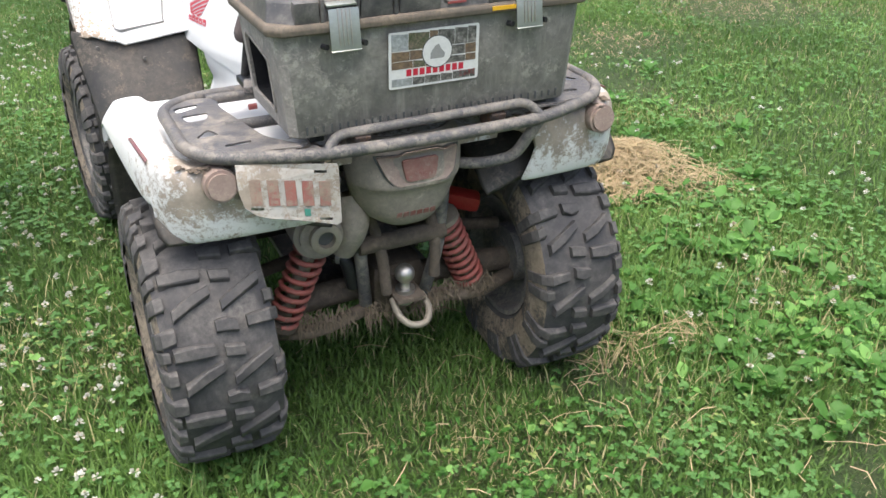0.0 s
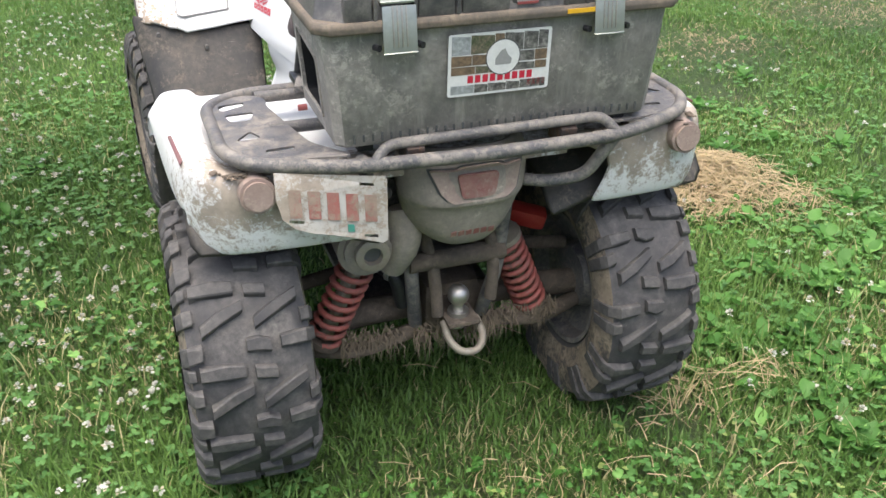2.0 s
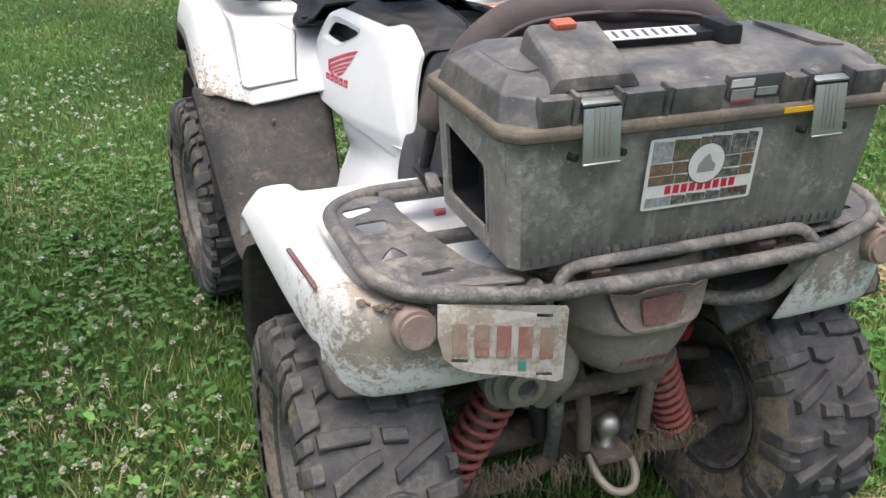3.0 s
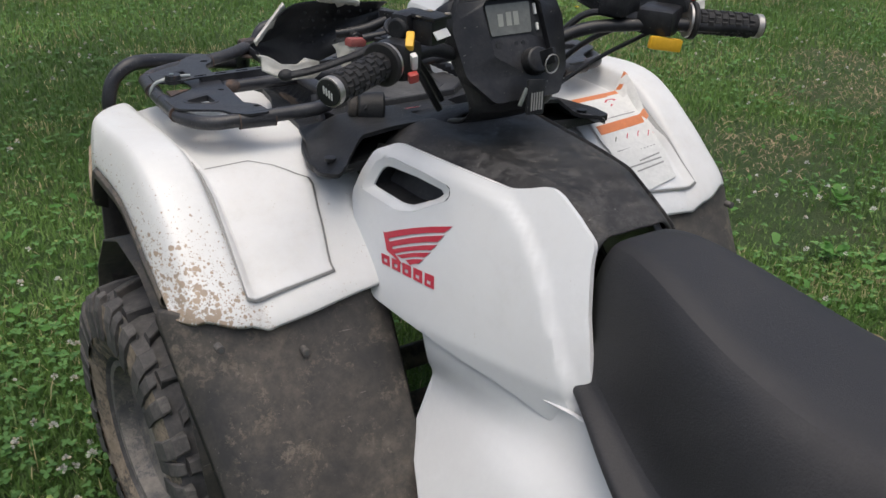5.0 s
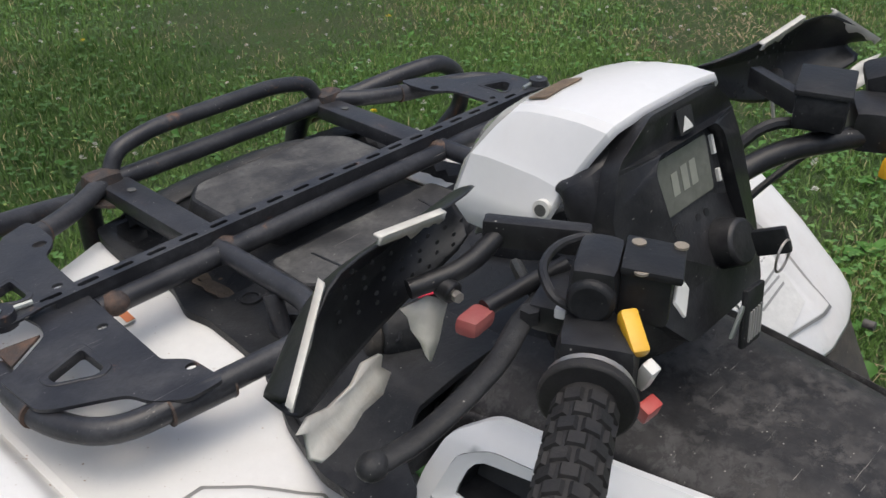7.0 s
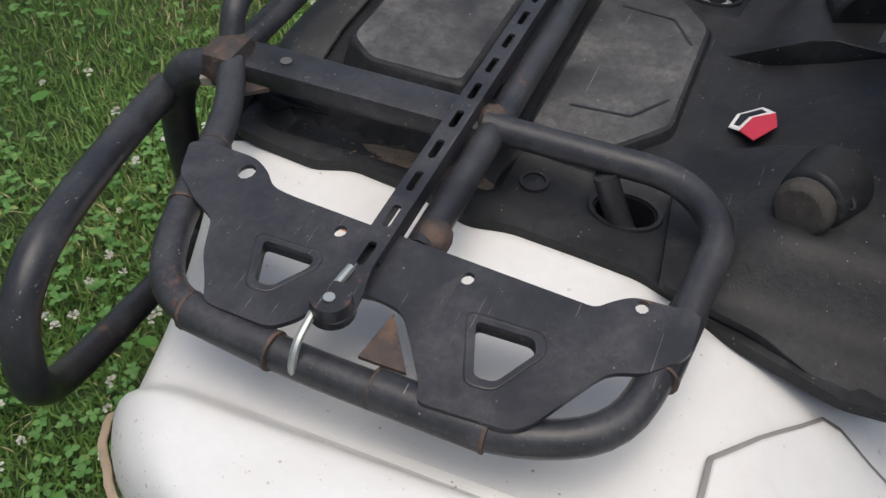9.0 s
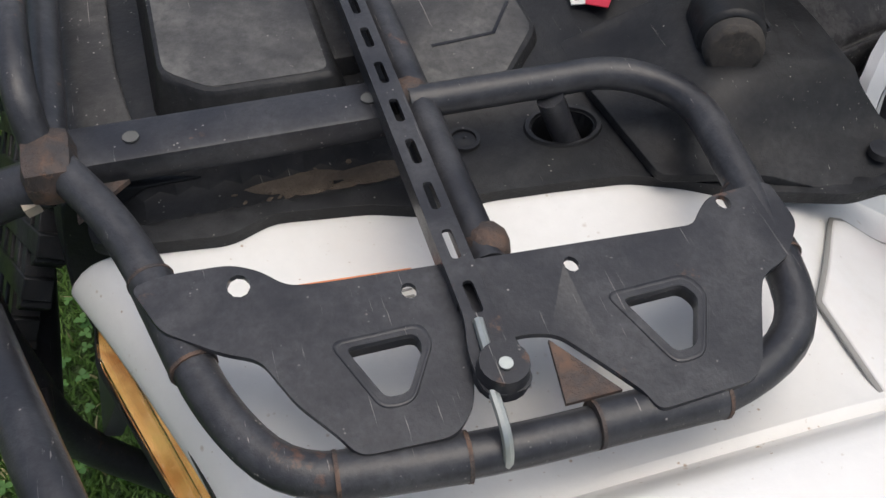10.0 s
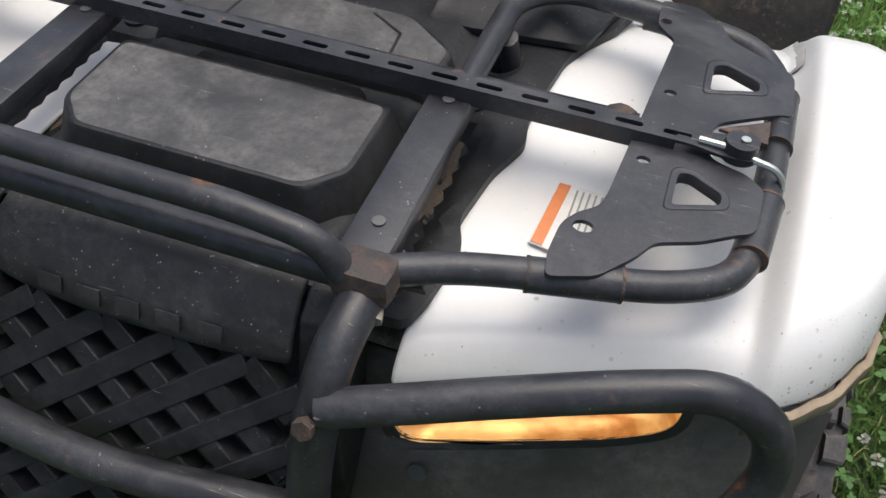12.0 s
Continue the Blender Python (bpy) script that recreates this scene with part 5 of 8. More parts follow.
# black cover under the front rack
def front_cover():
    o = [(-0.172, 1.795), (-0.180, 1.768), (-0.188, 1.702), (-0.175, 1.670), (-0.184, 1.600), (-0.201, 1.550), (-0.194, 1.515), (-0.198, 1.460), (-0.204, 1.402), (-0.219, 1.363), (-0.242, 1.320), (-0.266, 1.240), (-0.262, 1.19)]
    out = o + [(2 * MID - x, y) for x, y in reversed(o)]
    out = flat_round(out, 0.010, 3)

    def f(u, v, w):
        # flat rim, a valley under each rail and a step up to the middle
        a = abs(u - MID)
        valley = 0.020 * ramp(a, 0.15, 0.165) * (1 - ramp(a, 0.196, 0.212)) * ramp(v, 1.535, 1.55) * (1 - ramp(v, 1.76, 1.78))
        rise = 0.010 * (1 - ramp(a, 0.135, 0.155))
        return (u, v, 0.868 + w - valley + rise)
    drains = [[(MID + s * 0.190 + 0.019 * math.cos(k * math.pi / 9), 1.431 + 0.026 * math.sin(k * math.pi / 9)) for k in range(18)] for s in (-1, 1)]
    ob = part("front_cover", sheet(bmesh.new(), out, f, 0.012, drains, 0.014), BLACK, atv, "scuffed black plastic cover under the front rack", mods=(('BEVEL', 0.004),))
    for s in (-1, 1):
        for x, y in ((0.186, 1.513), (0.196, 1.373)):
            q = Vector((MID + s * x, y, 0.879))
            rim_ = [(q.x + r_ * math.cos(k * math.pi / 10), q.y + r_ * math.sin(k * math.pi / 10), z_) for r_, z_ in ((0.0135, q.z), (0.013, q.z + 0.004), (0.010, q.z + 0.004), (0.0095, q.z + 0.002), (0.001, q.z + 0.0035)) for k in range(20)]
            part("push_pin", grid(bmesh.new(), [rim_[k * 20:k * 20 + 20] for k in range(5)], close=True), BLACK_CLEAN, ob)
        # drain opening with a raised rim, where the rack's stay goes down
        q = Vector((MID + s * 0.190, 1.431, 0.8795))
        rim_ = [[(q.x + r_ * 0.72 * math.cos(k * math.pi / 14), q.y + r_ * math.sin(k * math.pi / 14), q.z + z_) for k in range(28)] for r_, z_ in ((0.033, 0), (0.0315, 0.003), (0.028, 0.003), (0.026, -0.001), (0.025, -0.045), (0.001, -0.050))]
        part("drain_rim", grid(bmesh.new(), rim_, close=True), BLACK_CLEAN, ob)
    # dried mud in the valleys beside the lid
    rng = random.Random(4)
    for k in range(70):
        s = rng.choice((-1, -1, 1))
        p = Vector((MID + s * (0.190 + rng.gauss(0, 0.008)), rng.choice((1.60, 1.63, 1.66)) + rng.gauss(0, 0.024), 0.8605))
        bm = bmesh.new()
        bmesh.ops.create_icosphere(bm, subdivisions=1, radius=1, matrix=Matrix.Translation(p) @ Matrix.Rotation(rng.uniform(0, 3), 4, 'Z') @ Matrix.Diagonal((rng.uniform(0.001, 0.004), rng.uniform(0.001, 0.003), rng.uniform(0.0005, 0.0016), 1)))
        part("mud_crumb", bm, DIRTY, ob)
    # low smear of dried mud in each valley
    for s in (-1, 1):
        c = Vector((MID + s * 0.188, 1.615, 0.8602))
        rows = []
        for ring_r, h in ((1.0, -0.0008), (0.75, 0.0008), (0.45, 0.0016), (0.08, 0.0018)):
            rows.append([c + Vector((math.cos(a) * 0.020, math.sin(a) * 0.062, 0)) * ring_r * (1 + 0.22 * math.sin(3 * a + s) + 0.12 * math.sin(7 * a)) + Vector((0, 0, h + rng.uniform(0, 0.0006))) for a in [k * math.pi / 14 for k in range(28)]])
        part("mud_smear", grid(bmesh.new(), rows, close=True), DIRTY, ob, "smear of dried brown mud", sharp=80)
    # raised storage lid between the rails and the lower panel behind it
    shapes = (("raised_lid", [(-0.134, 0.0), (0.134, 0.0), (0.134, 0.094), (0.106, 0.126), (-0.106, 0.126), (-0.134, 0.094)], 1.602, 0.876, 0.924, 0.016, LID_DUST),
              ("lid_tongue", [(-0.090, 0.0), (0.074, 0.0), (0.074, 0.040), (-0.098, 0.040), (-0.098, 0.010)], 1.566, 0.876, 0.908, 0.004, BLACK),
              ("raised_panel", [(-0.089, 0.0), (0.089, 0.0), (0.147, 0.048), (0.142, 0.118), (-0.142, 0.118), (-0.147, 0.048)], 1.419, 0.872, 0.900, 0.010, LID_DUST))
    for nm, ring, y0, z0, z1, lean, mat in shapes:
        bm = bmesh.new()
        ring = flat_round(ring, 0.010, 3)
        cy = sum(p[1] for p in ring) / len(ring)
        vs = []
        for zz, grow in ((z0, lean), (z1 - 0.004, 0.003), (z1 - 0.001, 0.0008), (z1, -0.003)):
            vs.append([bm.verts.new((MID + x * (1 + grow / 0.13), y0 + cy + (y - cy) * (1 + grow / 0.065), zz)) for x, y in ring])
        n = len(ring)
        for a, b in zip(vs, vs[1:]):
            for i in range(n):
                bm.faces.new((a[i], a[(i + 1) % n], b[(i + 1) % n], b[i]))
        bm.faces.new(vs[-1])
        up = part(nm, bm, BLACK, ob, "dust-rubbed raised black plastic lid" if mat is LID_DUST else "")
        if mat is LID_DUST:
            part("worn_top", slab(bmesh.new(), [(MID + x * 0.975, y0 + cy + (y - cy) * 0.95) for x, y in ring], flat_z(z1 - 0.0004), 0.0008), mat, up)
        if nm == "raised_panel":
            for s in (-1, 1):
                way = [(MID + s * 0.049, 1.430), (MID + s * 0.088, 1.456), (MID + s * 0.093, 1.512)]
                for (xa, ya), (xb, yb) in zip(way, way[1:]):
                    L = math.hypot(xb - xa, yb - ya)
                    px_, py_ = -(yb - ya) / L * 0.0016, (xb - xa) / L * 0.0016
                    part("groove", slab(bmesh.new(), [(xa + px_, ya + py_), (xb + px_, yb + py_), (xb - px_, yb - py_), (xa - px_, ya - py_)], flat_z(z1 + 0.0002), 0.0008), BLACK_CLEAN, up)
    # cover rising to the handlebar pod
    rows = []
    for y, z, hw in ((1.405, 0.882, 0.205), (1.33, 0.90, 0.19), (1.27, 0.925, 0.165), (1.22, 0.948, 0.13), (1.17, 0.95, 0.11)):
        rows.append([(MID + hw * t, y, z - 0.045 * abs(t) ** 3) for t in (-1.05, -0.9, -0.6, -0.2, 0.2, 0.6, 0.9, 1.05)])
    part("steering_cover", grid(bmesh.new(), rows), BLACK, atv, "black plastic cover below the handlebar", mods=(('SOLIDIFY', 0.006), ('SUBSURF', 1)))
    # small red decal with a black and white arrow, on the slope
    DECAL_Z = 0.893

    def on(u, v, w):
        return (u, v, DECAL_Z + w + (1.375 - v) * 0.36)
    dec = part("decal", slab(bmesh.new(), [(-0.032, 1.348), (-0.016, 1.362), (0.004, 1.354), (0.010, 1.336), (-0.012, 1.332)], on, 0.001), LOGO_RED, atv, "small red decal")
    part("decal_mark", slab(bmesh.new(), [(-0.016, 1.362), (0.004, 1.354), (0.010, 1.336), (0.020, 1.348), (0.010, 1.368), (-0.010, 1.372)], on, 0.001), LABEL, dec)
    part("decal_mark", slab(bmesh.new(), [(-0.010, 1.363), (0.005, 1.357), (0.011, 1.344), (0.016, 1.349), (0.008, 1.365), (-0.007, 1.368)], lambda u, v, w: on(u, v, w + 0.0008), 0.001), BLACK_CLEAN, dec)


front_cover()


# front rack
def front_rack():
    z, r = 0.928, 0.0128
    rack = None
    for s in (-1, 1):
        def fx(pts):
            return flip([(p[0] + 0.010, p[1], p[2]) for p in pts], s, MID)
        loop = fx([(-0.155, 1.803, z + 0.006), (-0.21, 1.771, z + 0.001), (-0.265, 1.753, z - 0.002), (-0.360, 1.730, z - 0.004), (-0.412, 1.700, z - 0.005), (-0.425, 1.60, z - 0.006), (-0.427, 1.44, z - 0.006), (-0.398, 1.376, z - 0.004), (-0.325, 1.362, z), (-0.195, 1.350, z + 0.002), (-0.150, 1.392, z + 0.002), (-0.150, 1.56, z + 0.002)])
        bm = tube(bmesh.new(), loop, r, 0.055)
        if rack is None:
            rack = part("front_rack", bm, STEEL, atv, "black tubular steel front rack, chipped and rusty at the welds")
        else:
            part("side_loop", bm, STEEL, rack)
        f = flat_z(z + 0.0082) if s < 0 else mirror_x(flat_z(z + 0.0082), MID)
        out = flat_round([(-0.266, 1.765), (-0.262, 1.741), (-0.264, 1.706), (-0.273, 1.690), (-0.288, 1.677), (-0.291, 1.659), (-0.296, 1.581), (-0.306, 1.417), (-0.297, 1.409), (-0.286, 1.396), (-0.283, 1.349), (-0.321, 1.349), (-0.346, 1.371), (-0.355, 1.394), (-0.371, 1.404), (-0.411, 1.426), (-0.421, 1.437),
                          (-0.424, 1.498), (-0.411, 1.501), (-0.388, 1.516), (-0.362, 1.534), (-0.357, 1.554), (-0.362, 1.585), (-0.394, 1.595), (-0.409, 1.610), (-0.407, 1.662), (-0.392, 1.670), (-0.368, 1.687), (-0.335, 1.701), (-0.325, 1.721), (-0.302, 1.751)], 0.008)
        holes = [flat_round(h, 0.005) for h in ([(-0.340, 1.654), (-0.340, 1.613), (-0.350, 1.611), (-0.377, 1.627), (-0.377, 1.640)], [(-0.349, 1.487), (-0.348, 1.446), (-0.359, 1.441), (-0.391, 1.458), (-0.392, 1.472)])]
        holes += [[(x + rr * math.cos(k * math.pi / 5), y + rr * 0.8 * math.sin(k * math.pi / 5)) for k in range(10)] for x, y, rr in ((-0.281, 1.704, 0.0085), (-0.310, 1.608, 0.006), (-0.316, 1.506, 0.006), (-0.293, 1.388, 0.006))]
        pl = part("rack_plate", slab(bmesh.new(), out, f, 0.004, holes), STEEL, rack, "black pressed steel plate with triangular cut-outs and chipped paint", mods=(('BEVEL', 0.0015),))
        for hole in holes[:2]:
            cx, cy = sum(p[0] for p in hole) / len(hole), sum(p[1] for p in hole) / len(hole)
            ring = [(cx + (x - cx) * 1.32, cy + (y - cy) * 1.32) for x, y in hole]
            bm = bmesh.new()
            n = len(hole)
            g = lambda x, y, w: Vector(f(x, y, w))
            rows = [[g(x, y, 0.0052) for x, y in ring], [g((x + a) / 2, (y + b) / 2, 0.0035) for (x, y), (a, b) in zip(ring, hole)], [g(x, y, -0.007) for x, y in hole]]
            grid(bm, rows, close=True)
            part("pressed_edge", bm, STEEL, pl, mods=(('SOLIDIFY', 0.002),))
        # the plate's legs wrap round the tube and end in rusty seams
        for a, b in (((-0.262, 1.754), (-0.330, 1.7375)), ((-0.4175, 1.675), (-0.4245, 1.605)), ((-0.4255, 1.530), (-0.4268, 1.452)), ((-0.345, 1.3645), (-0.283, 1.3585))):
            pa, pb = fx([(a[0], a[1], z - 0.003), (b[0], b[1], z - 0.004)])
            d = (pb - pa).normalized()
            sleeve = part("sleeve", rod(bmesh.new(), pa, pb, r + 0.0013, seg=20), STEEL, pl, sharp=60)
            part("seam", rod(bmesh.new(), pa - d * 0.0012, pa + d * 0.0012, r + 0.0017, seg=18), RUSTY, pl)
            part("seam", rod(bmesh.new(), pb - d * 0.0012, pb + d * 0.0012, r + 0.0017, seg=18), RUSTY, pl)
        # square channel fore and aft, with bolt holes
        bm = bmesh.new()
        box_mesh(bm, (0.040, 0.235, 0.022), pose(*fx([(-0.144, 1.680, z - 0.004)])[0]), 0.004)
        ch = part("channel", bm, STEEL, rack, "black square steel channel")
        for y in (1.588, 1.753):
            q = fx([(-0.144, y, z + 0.0075)])[0]
            part("bolt_hole", rod(bmesh.new(), q, q + Vector((0, 0, 0.0012)), 0.0055), DARK_INK, ch)
        q = fx([(-0.155, 1.806, z + 0.004)])[0]
        part("weld", box_mesh(bmesh.new(), (0.050, 0.036, 0.034), Matrix.Translation(q), 0.014), RUSTY, rack, "rust-brown weld joint")
        part("bolt", rod(bmesh.new(), q + Vector((s * 0.012, 0.012, -0.018)), q + Vector((s * 0.014, 0.022, -0.020)), 0.0075, seg=6), GALV, rack, "bright bolt head")
        part("gusset", slab(bmesh.new(), [(0, 0), (0.03, 0), (0.0, 0.035)], (lambda u, v, w: (q.x + s * (0.012 + u), q.y - 0.012 - v, z - 0.012 + w)), 0.004), RUSTY, rack)
        for p in ((-0.142, 1.556, z + 0.002), (-0.29, 1.548, z + 0.002)):
            q2 = fx([p])[0]
            bm = bmesh.new()
            bmesh.ops.create_icosphere(bm, subdivisions=2, radius=0.0158, matrix=Matrix.Translation(q2) @ Matrix.Diagonal((1.1, 1.0, 0.85, 1)))
            part("weld", bm, RUSTY, rack)
        # post under the rack's rear corner
        part("stay", tube(bmesh.new(), fx([(-0.160, 1.452, z - 0.006), (-0.162, 1.438, 0.890), (-0.163, 1.424, 0.862)]), 0.0105, 0.01), STEEL, rack)
        # triangle of rust-worn sheet by the clamp
        part("patch", slab(bmesh.new(), [(-0.364, 1.540), (-0.406, 1.512), (-0.406, 1.546)], f, 0.003), RUSTY, pl)
    part("front_tube", tube(bmesh.new(), [(MID - 0.185, 1.806, z + 0.002), (MID + 0.185, 1.806, z + 0.002)], r), STEEL, rack)
    part("cross_tube", tube(bmesh.new(), [(MID - 0.345, 1.552, z), (MID + 0.345, 1.552, z)], r), STEEL, rack)
    part("hoop", tube(bmesh.new(), [(MID - 0.180, 1.812, z + 0.008), (MID - 0.163, 1.815, z + 0.038), (MID - 0.105, 1.817, z + 0.050), (MID + 0.105, 1.817, z + 0.050), (MID + 0.163, 1.815, z + 0.038), (MID + 0.180, 1.812, z + 0.008)], 0.0115, 0.05), STEEL, rack, "black steel hoop above the rack's front")
    return rack


front_rack()


# brush guard, grille, headlights
def front_end():
    grd = None
    for s in (-1, 1):
        pts = flip([(-0.146, 1.812, 0.920), (-0.142, 1.858, 0.907), (-0.138, 1.884, 0.862), (-0.132, 1.896, 0.777), (-0.119, 1.887, 0.55), (-0.109, 1.80, 0.38)], s, MID)
        bm = tube(bmesh.new(), pts, 0.0175, 0.06, 14)
        if grd is None:
            grd = part("brush_guard", bm, STEEL, atv, "scratched black tubular steel brush guard")
        else:
            part("upright", bm, STEEL, grd)
        pts = flip([(-0.142, 1.886, 0.874), (-0.187, 1.874, 0.885), (-0.263, 1.851, 0.903), (-0.342, 1.827, 0.919), (-0.405, 1.808, 0.926), (-0.446, 1.803, 0.897), (-0.462, 1.800, 0.838), (-0.407, 1.860, 0.727), (-0.13, 1.890, 0.66)], s, MID)
        part("lamp_bar", tube(bmesh.new(), pts, 0.0150, 0.065, 14), STEEL, grd, "black tube guarding the headlight")
        q = flip([(-0.138, 1.900, 0.870)], s, MID)[0]
        part("bolt", rod(bmesh.new(), q, q + Vector((0, 0.008, 0.003)), 0.0085, seg=6), RUSTY, grd, "rusty bolt head")
        # headlight
        def fl(u, v, w):
            x = u
            y = 1.820 - 0.32 * max(0.0, -u - 0.18) - 0.24 * (v - 0.75) + w * 0.9
            return Vector((x if s < 0 else 2 * MID - x, y, v + w * 0.4))
        o = flat_round([(-0.168, 0.810), (-0.25, 0.830), (-0.36, 0.834), (-0.400, 0.818), (-0.398, 0.778), (-0.350, 0.765), (-0.28, 0.758), (-0.19, 0.752), (-0.168, 0.764)], 0.02, 5)
        cx, cy = -0.285, 0.806

        def scaled(k):
            return [(cx + (u - cx) * k, cy + (v - cy) * (k + (k - 1) * 1.2)) for u, v in o]
        hl = part("headlight", slab(bmesh.new(), scaled(1.06), lambda u, v, w: fl(u, v, w - 0.035), 0.036, [scaled(0.97)]), BLACK_CLEAN, atv, "lit amber-glowing headlight in black housing", mods=(('BEVEL', 0.003),))
        bm = bmesh.new()
        rows = []
        for k, dep in ((0.99, 0.0), (0.9, -0.02), (0.7, -0.034), (0.4, -0.042), (0.1, -0.046)):
            rows.append([fl(u, v, dep) for u, v in scaled(k)])
        grid(bm, rows, close=True)
        part("reflector", bm, GLOW, hl, "warm glowing reflector", sharp=70)
        ln_ = part("lens", slab(bmesh.new(), scaled(0.97), lambda u, v, w: fl(u, v, w - 0.004), 0.004), LENS, hl, "clear headlight lens")
        # black panel round the headlight
        rows = []
        for u in (-0.11, -0.16, -0.25, -0.33, -0.40, -0.46, -0.50, -0.525):
            top = 0.845 - 0.03 * max(0, -u - 0.3) / 0.2
            rows.append([fl(u, v, -0.042 - (0.03 if v < 0.6 else 0)) for v in (top - 0.03, 0.78, 0.70, 0.62, 0.52)])
        part("lamp_panel", grid(bmesh.new(), rows), LAMP_PANEL, atv, "dusty black plastic panel round the headlight", mods=(('SOLIDIFY', 0.006),))
        part("panel_hole", rod(bmesh.new(), fl(-0.19, 0.690, -0.040), fl(-0.19, 0.690, -0.036), 0.009), DARK_INK, atv)
    # nose with faint raised blocks, cheeks beside it, and the lattice grille below
    nx = 0.045
    rows = []
    for y, z, hw in ((1.762, 0.899, 0.134), (1.795, 0.898, 0.136), (1.817, 0.890, 0.137), (1.837, 0.864, 0.137), (1.843, 0.842, 0.136), (1.839, 0.828, 0.132)):
        rows.append([(nx + hw * t, y - 0.012 * abs(t) ** 3, z - 0.004 * abs(t) ** 4) for t in (-1, -0.97, -0.8, -0.4, 0, 0.4, 0.8, 0.97, 1)])
    nose = part("nose_panel", grid(bmesh.new(), rows), NOSE, atv, "dusty black plastic nose panel", mods=(('SOLIDIFY', 0.006), ('BEVEL', 0.003)))
    for k in range(5):
        x = nx + 0.072 - 0.036 * k
        part("raised_block", box_mesh(bmesh.new(), (0.022, 0.0022, 0.016), pose(x, 1.8415 - 0.012 * abs((x - nx) / 0.137) ** 3, 0.854, 16), 0.0008), NOSE, nose)
    for s in (-1, 1):
        rows = []
        for y, z in ((1.762, 0.892), (1.802, 0.890), (1.823, 0.874), (1.832, 0.826), (1.837, 0.766), (1.827, 0.606)):
            rows.append([(nx + s * u, y - dy, z) for u, dy in ((0.140, 0.004), (0.156, 0.006), (0.172 + 0.03 * (s > 0), 0.010), (0.182 + 0.05 * (s > 0), 0.05 - 0.03 * (s > 0)))])
        part("cheek", grid(bmesh.new(), rows), BLACK, nose, mods=(('SOLIDIFY', 0.005), ('BEVEL', 0.002)))

    def gl(u, v, w):
        return Vector((nx + u, 1.839 + 0.50 * (0.826 - v) + w * 0.9, v + w * 0.45))
    bm = bmesh.new()
    slope, top, low, half = 1.38, 0.826, 0.600, 0.150
    for d in (-1, 1):
        for k in range(-12, 13):
            # a bar through (k * pitch, top), leaning by slope
            u0 = 0.033 + 0.066 * k
            ts = [t_ / 60 for t_ in range(61) if abs(u0 + d * slope * (top - low) * t_ / 60) <= half]
            if len(ts) < 4:
                continue
            ends = [(u0 + d * slope * (top - low) * t_, top + (low - top) * t_) for t_ in (ts[0], ts[-1])]
            (ua, va), (ub, vb) = ends
            L = math.hypot(ub - ua, vb - va)
            px_, py_ = -(vb - va) / L * 0.0092, (ub - ua) / L * 0.0092
            hi_ = 0.0 if d > 0 else -0.0015
            o_ = [(ua + px_, va + py_), (ub + px_, vb + py_), (ub - px_, vb - py_), (ua - px_, va - py_)]
            slab(bm, o_, lambda u, v, w: gl(u, v, w + hi_ - 0.024), 0.024)
    part("grille", bm, BLACK, atv, "dusty black plastic diamond lattice grille", mods=(('BEVEL', 0.0016),), sharp=30)
    part("radiator", box_mesh(bmesh.new(), (0.32, 0.02, 0.30), pose(MID, 1.79, 0.66, 24), 0.004), DARK_INK, atv, "dark radiator behind the grille")
    part("lower_tube", tube(bmesh.new(), [(-0.12, 1.895, 0.60), (0.22, 1.895, 0.60)], 0.0165), STEEL, atv, "black cross tube of the brush guard")
    part("guard_tube", tube(bmesh.new(), [(-0.122, 1.904, 0.742), (0.05, 1.922, 0.740), (0.220, 1.904, 0.742)], 0.0165, 0.06), STEEL, atv, "black cross tube of the brush guard")


front_end()


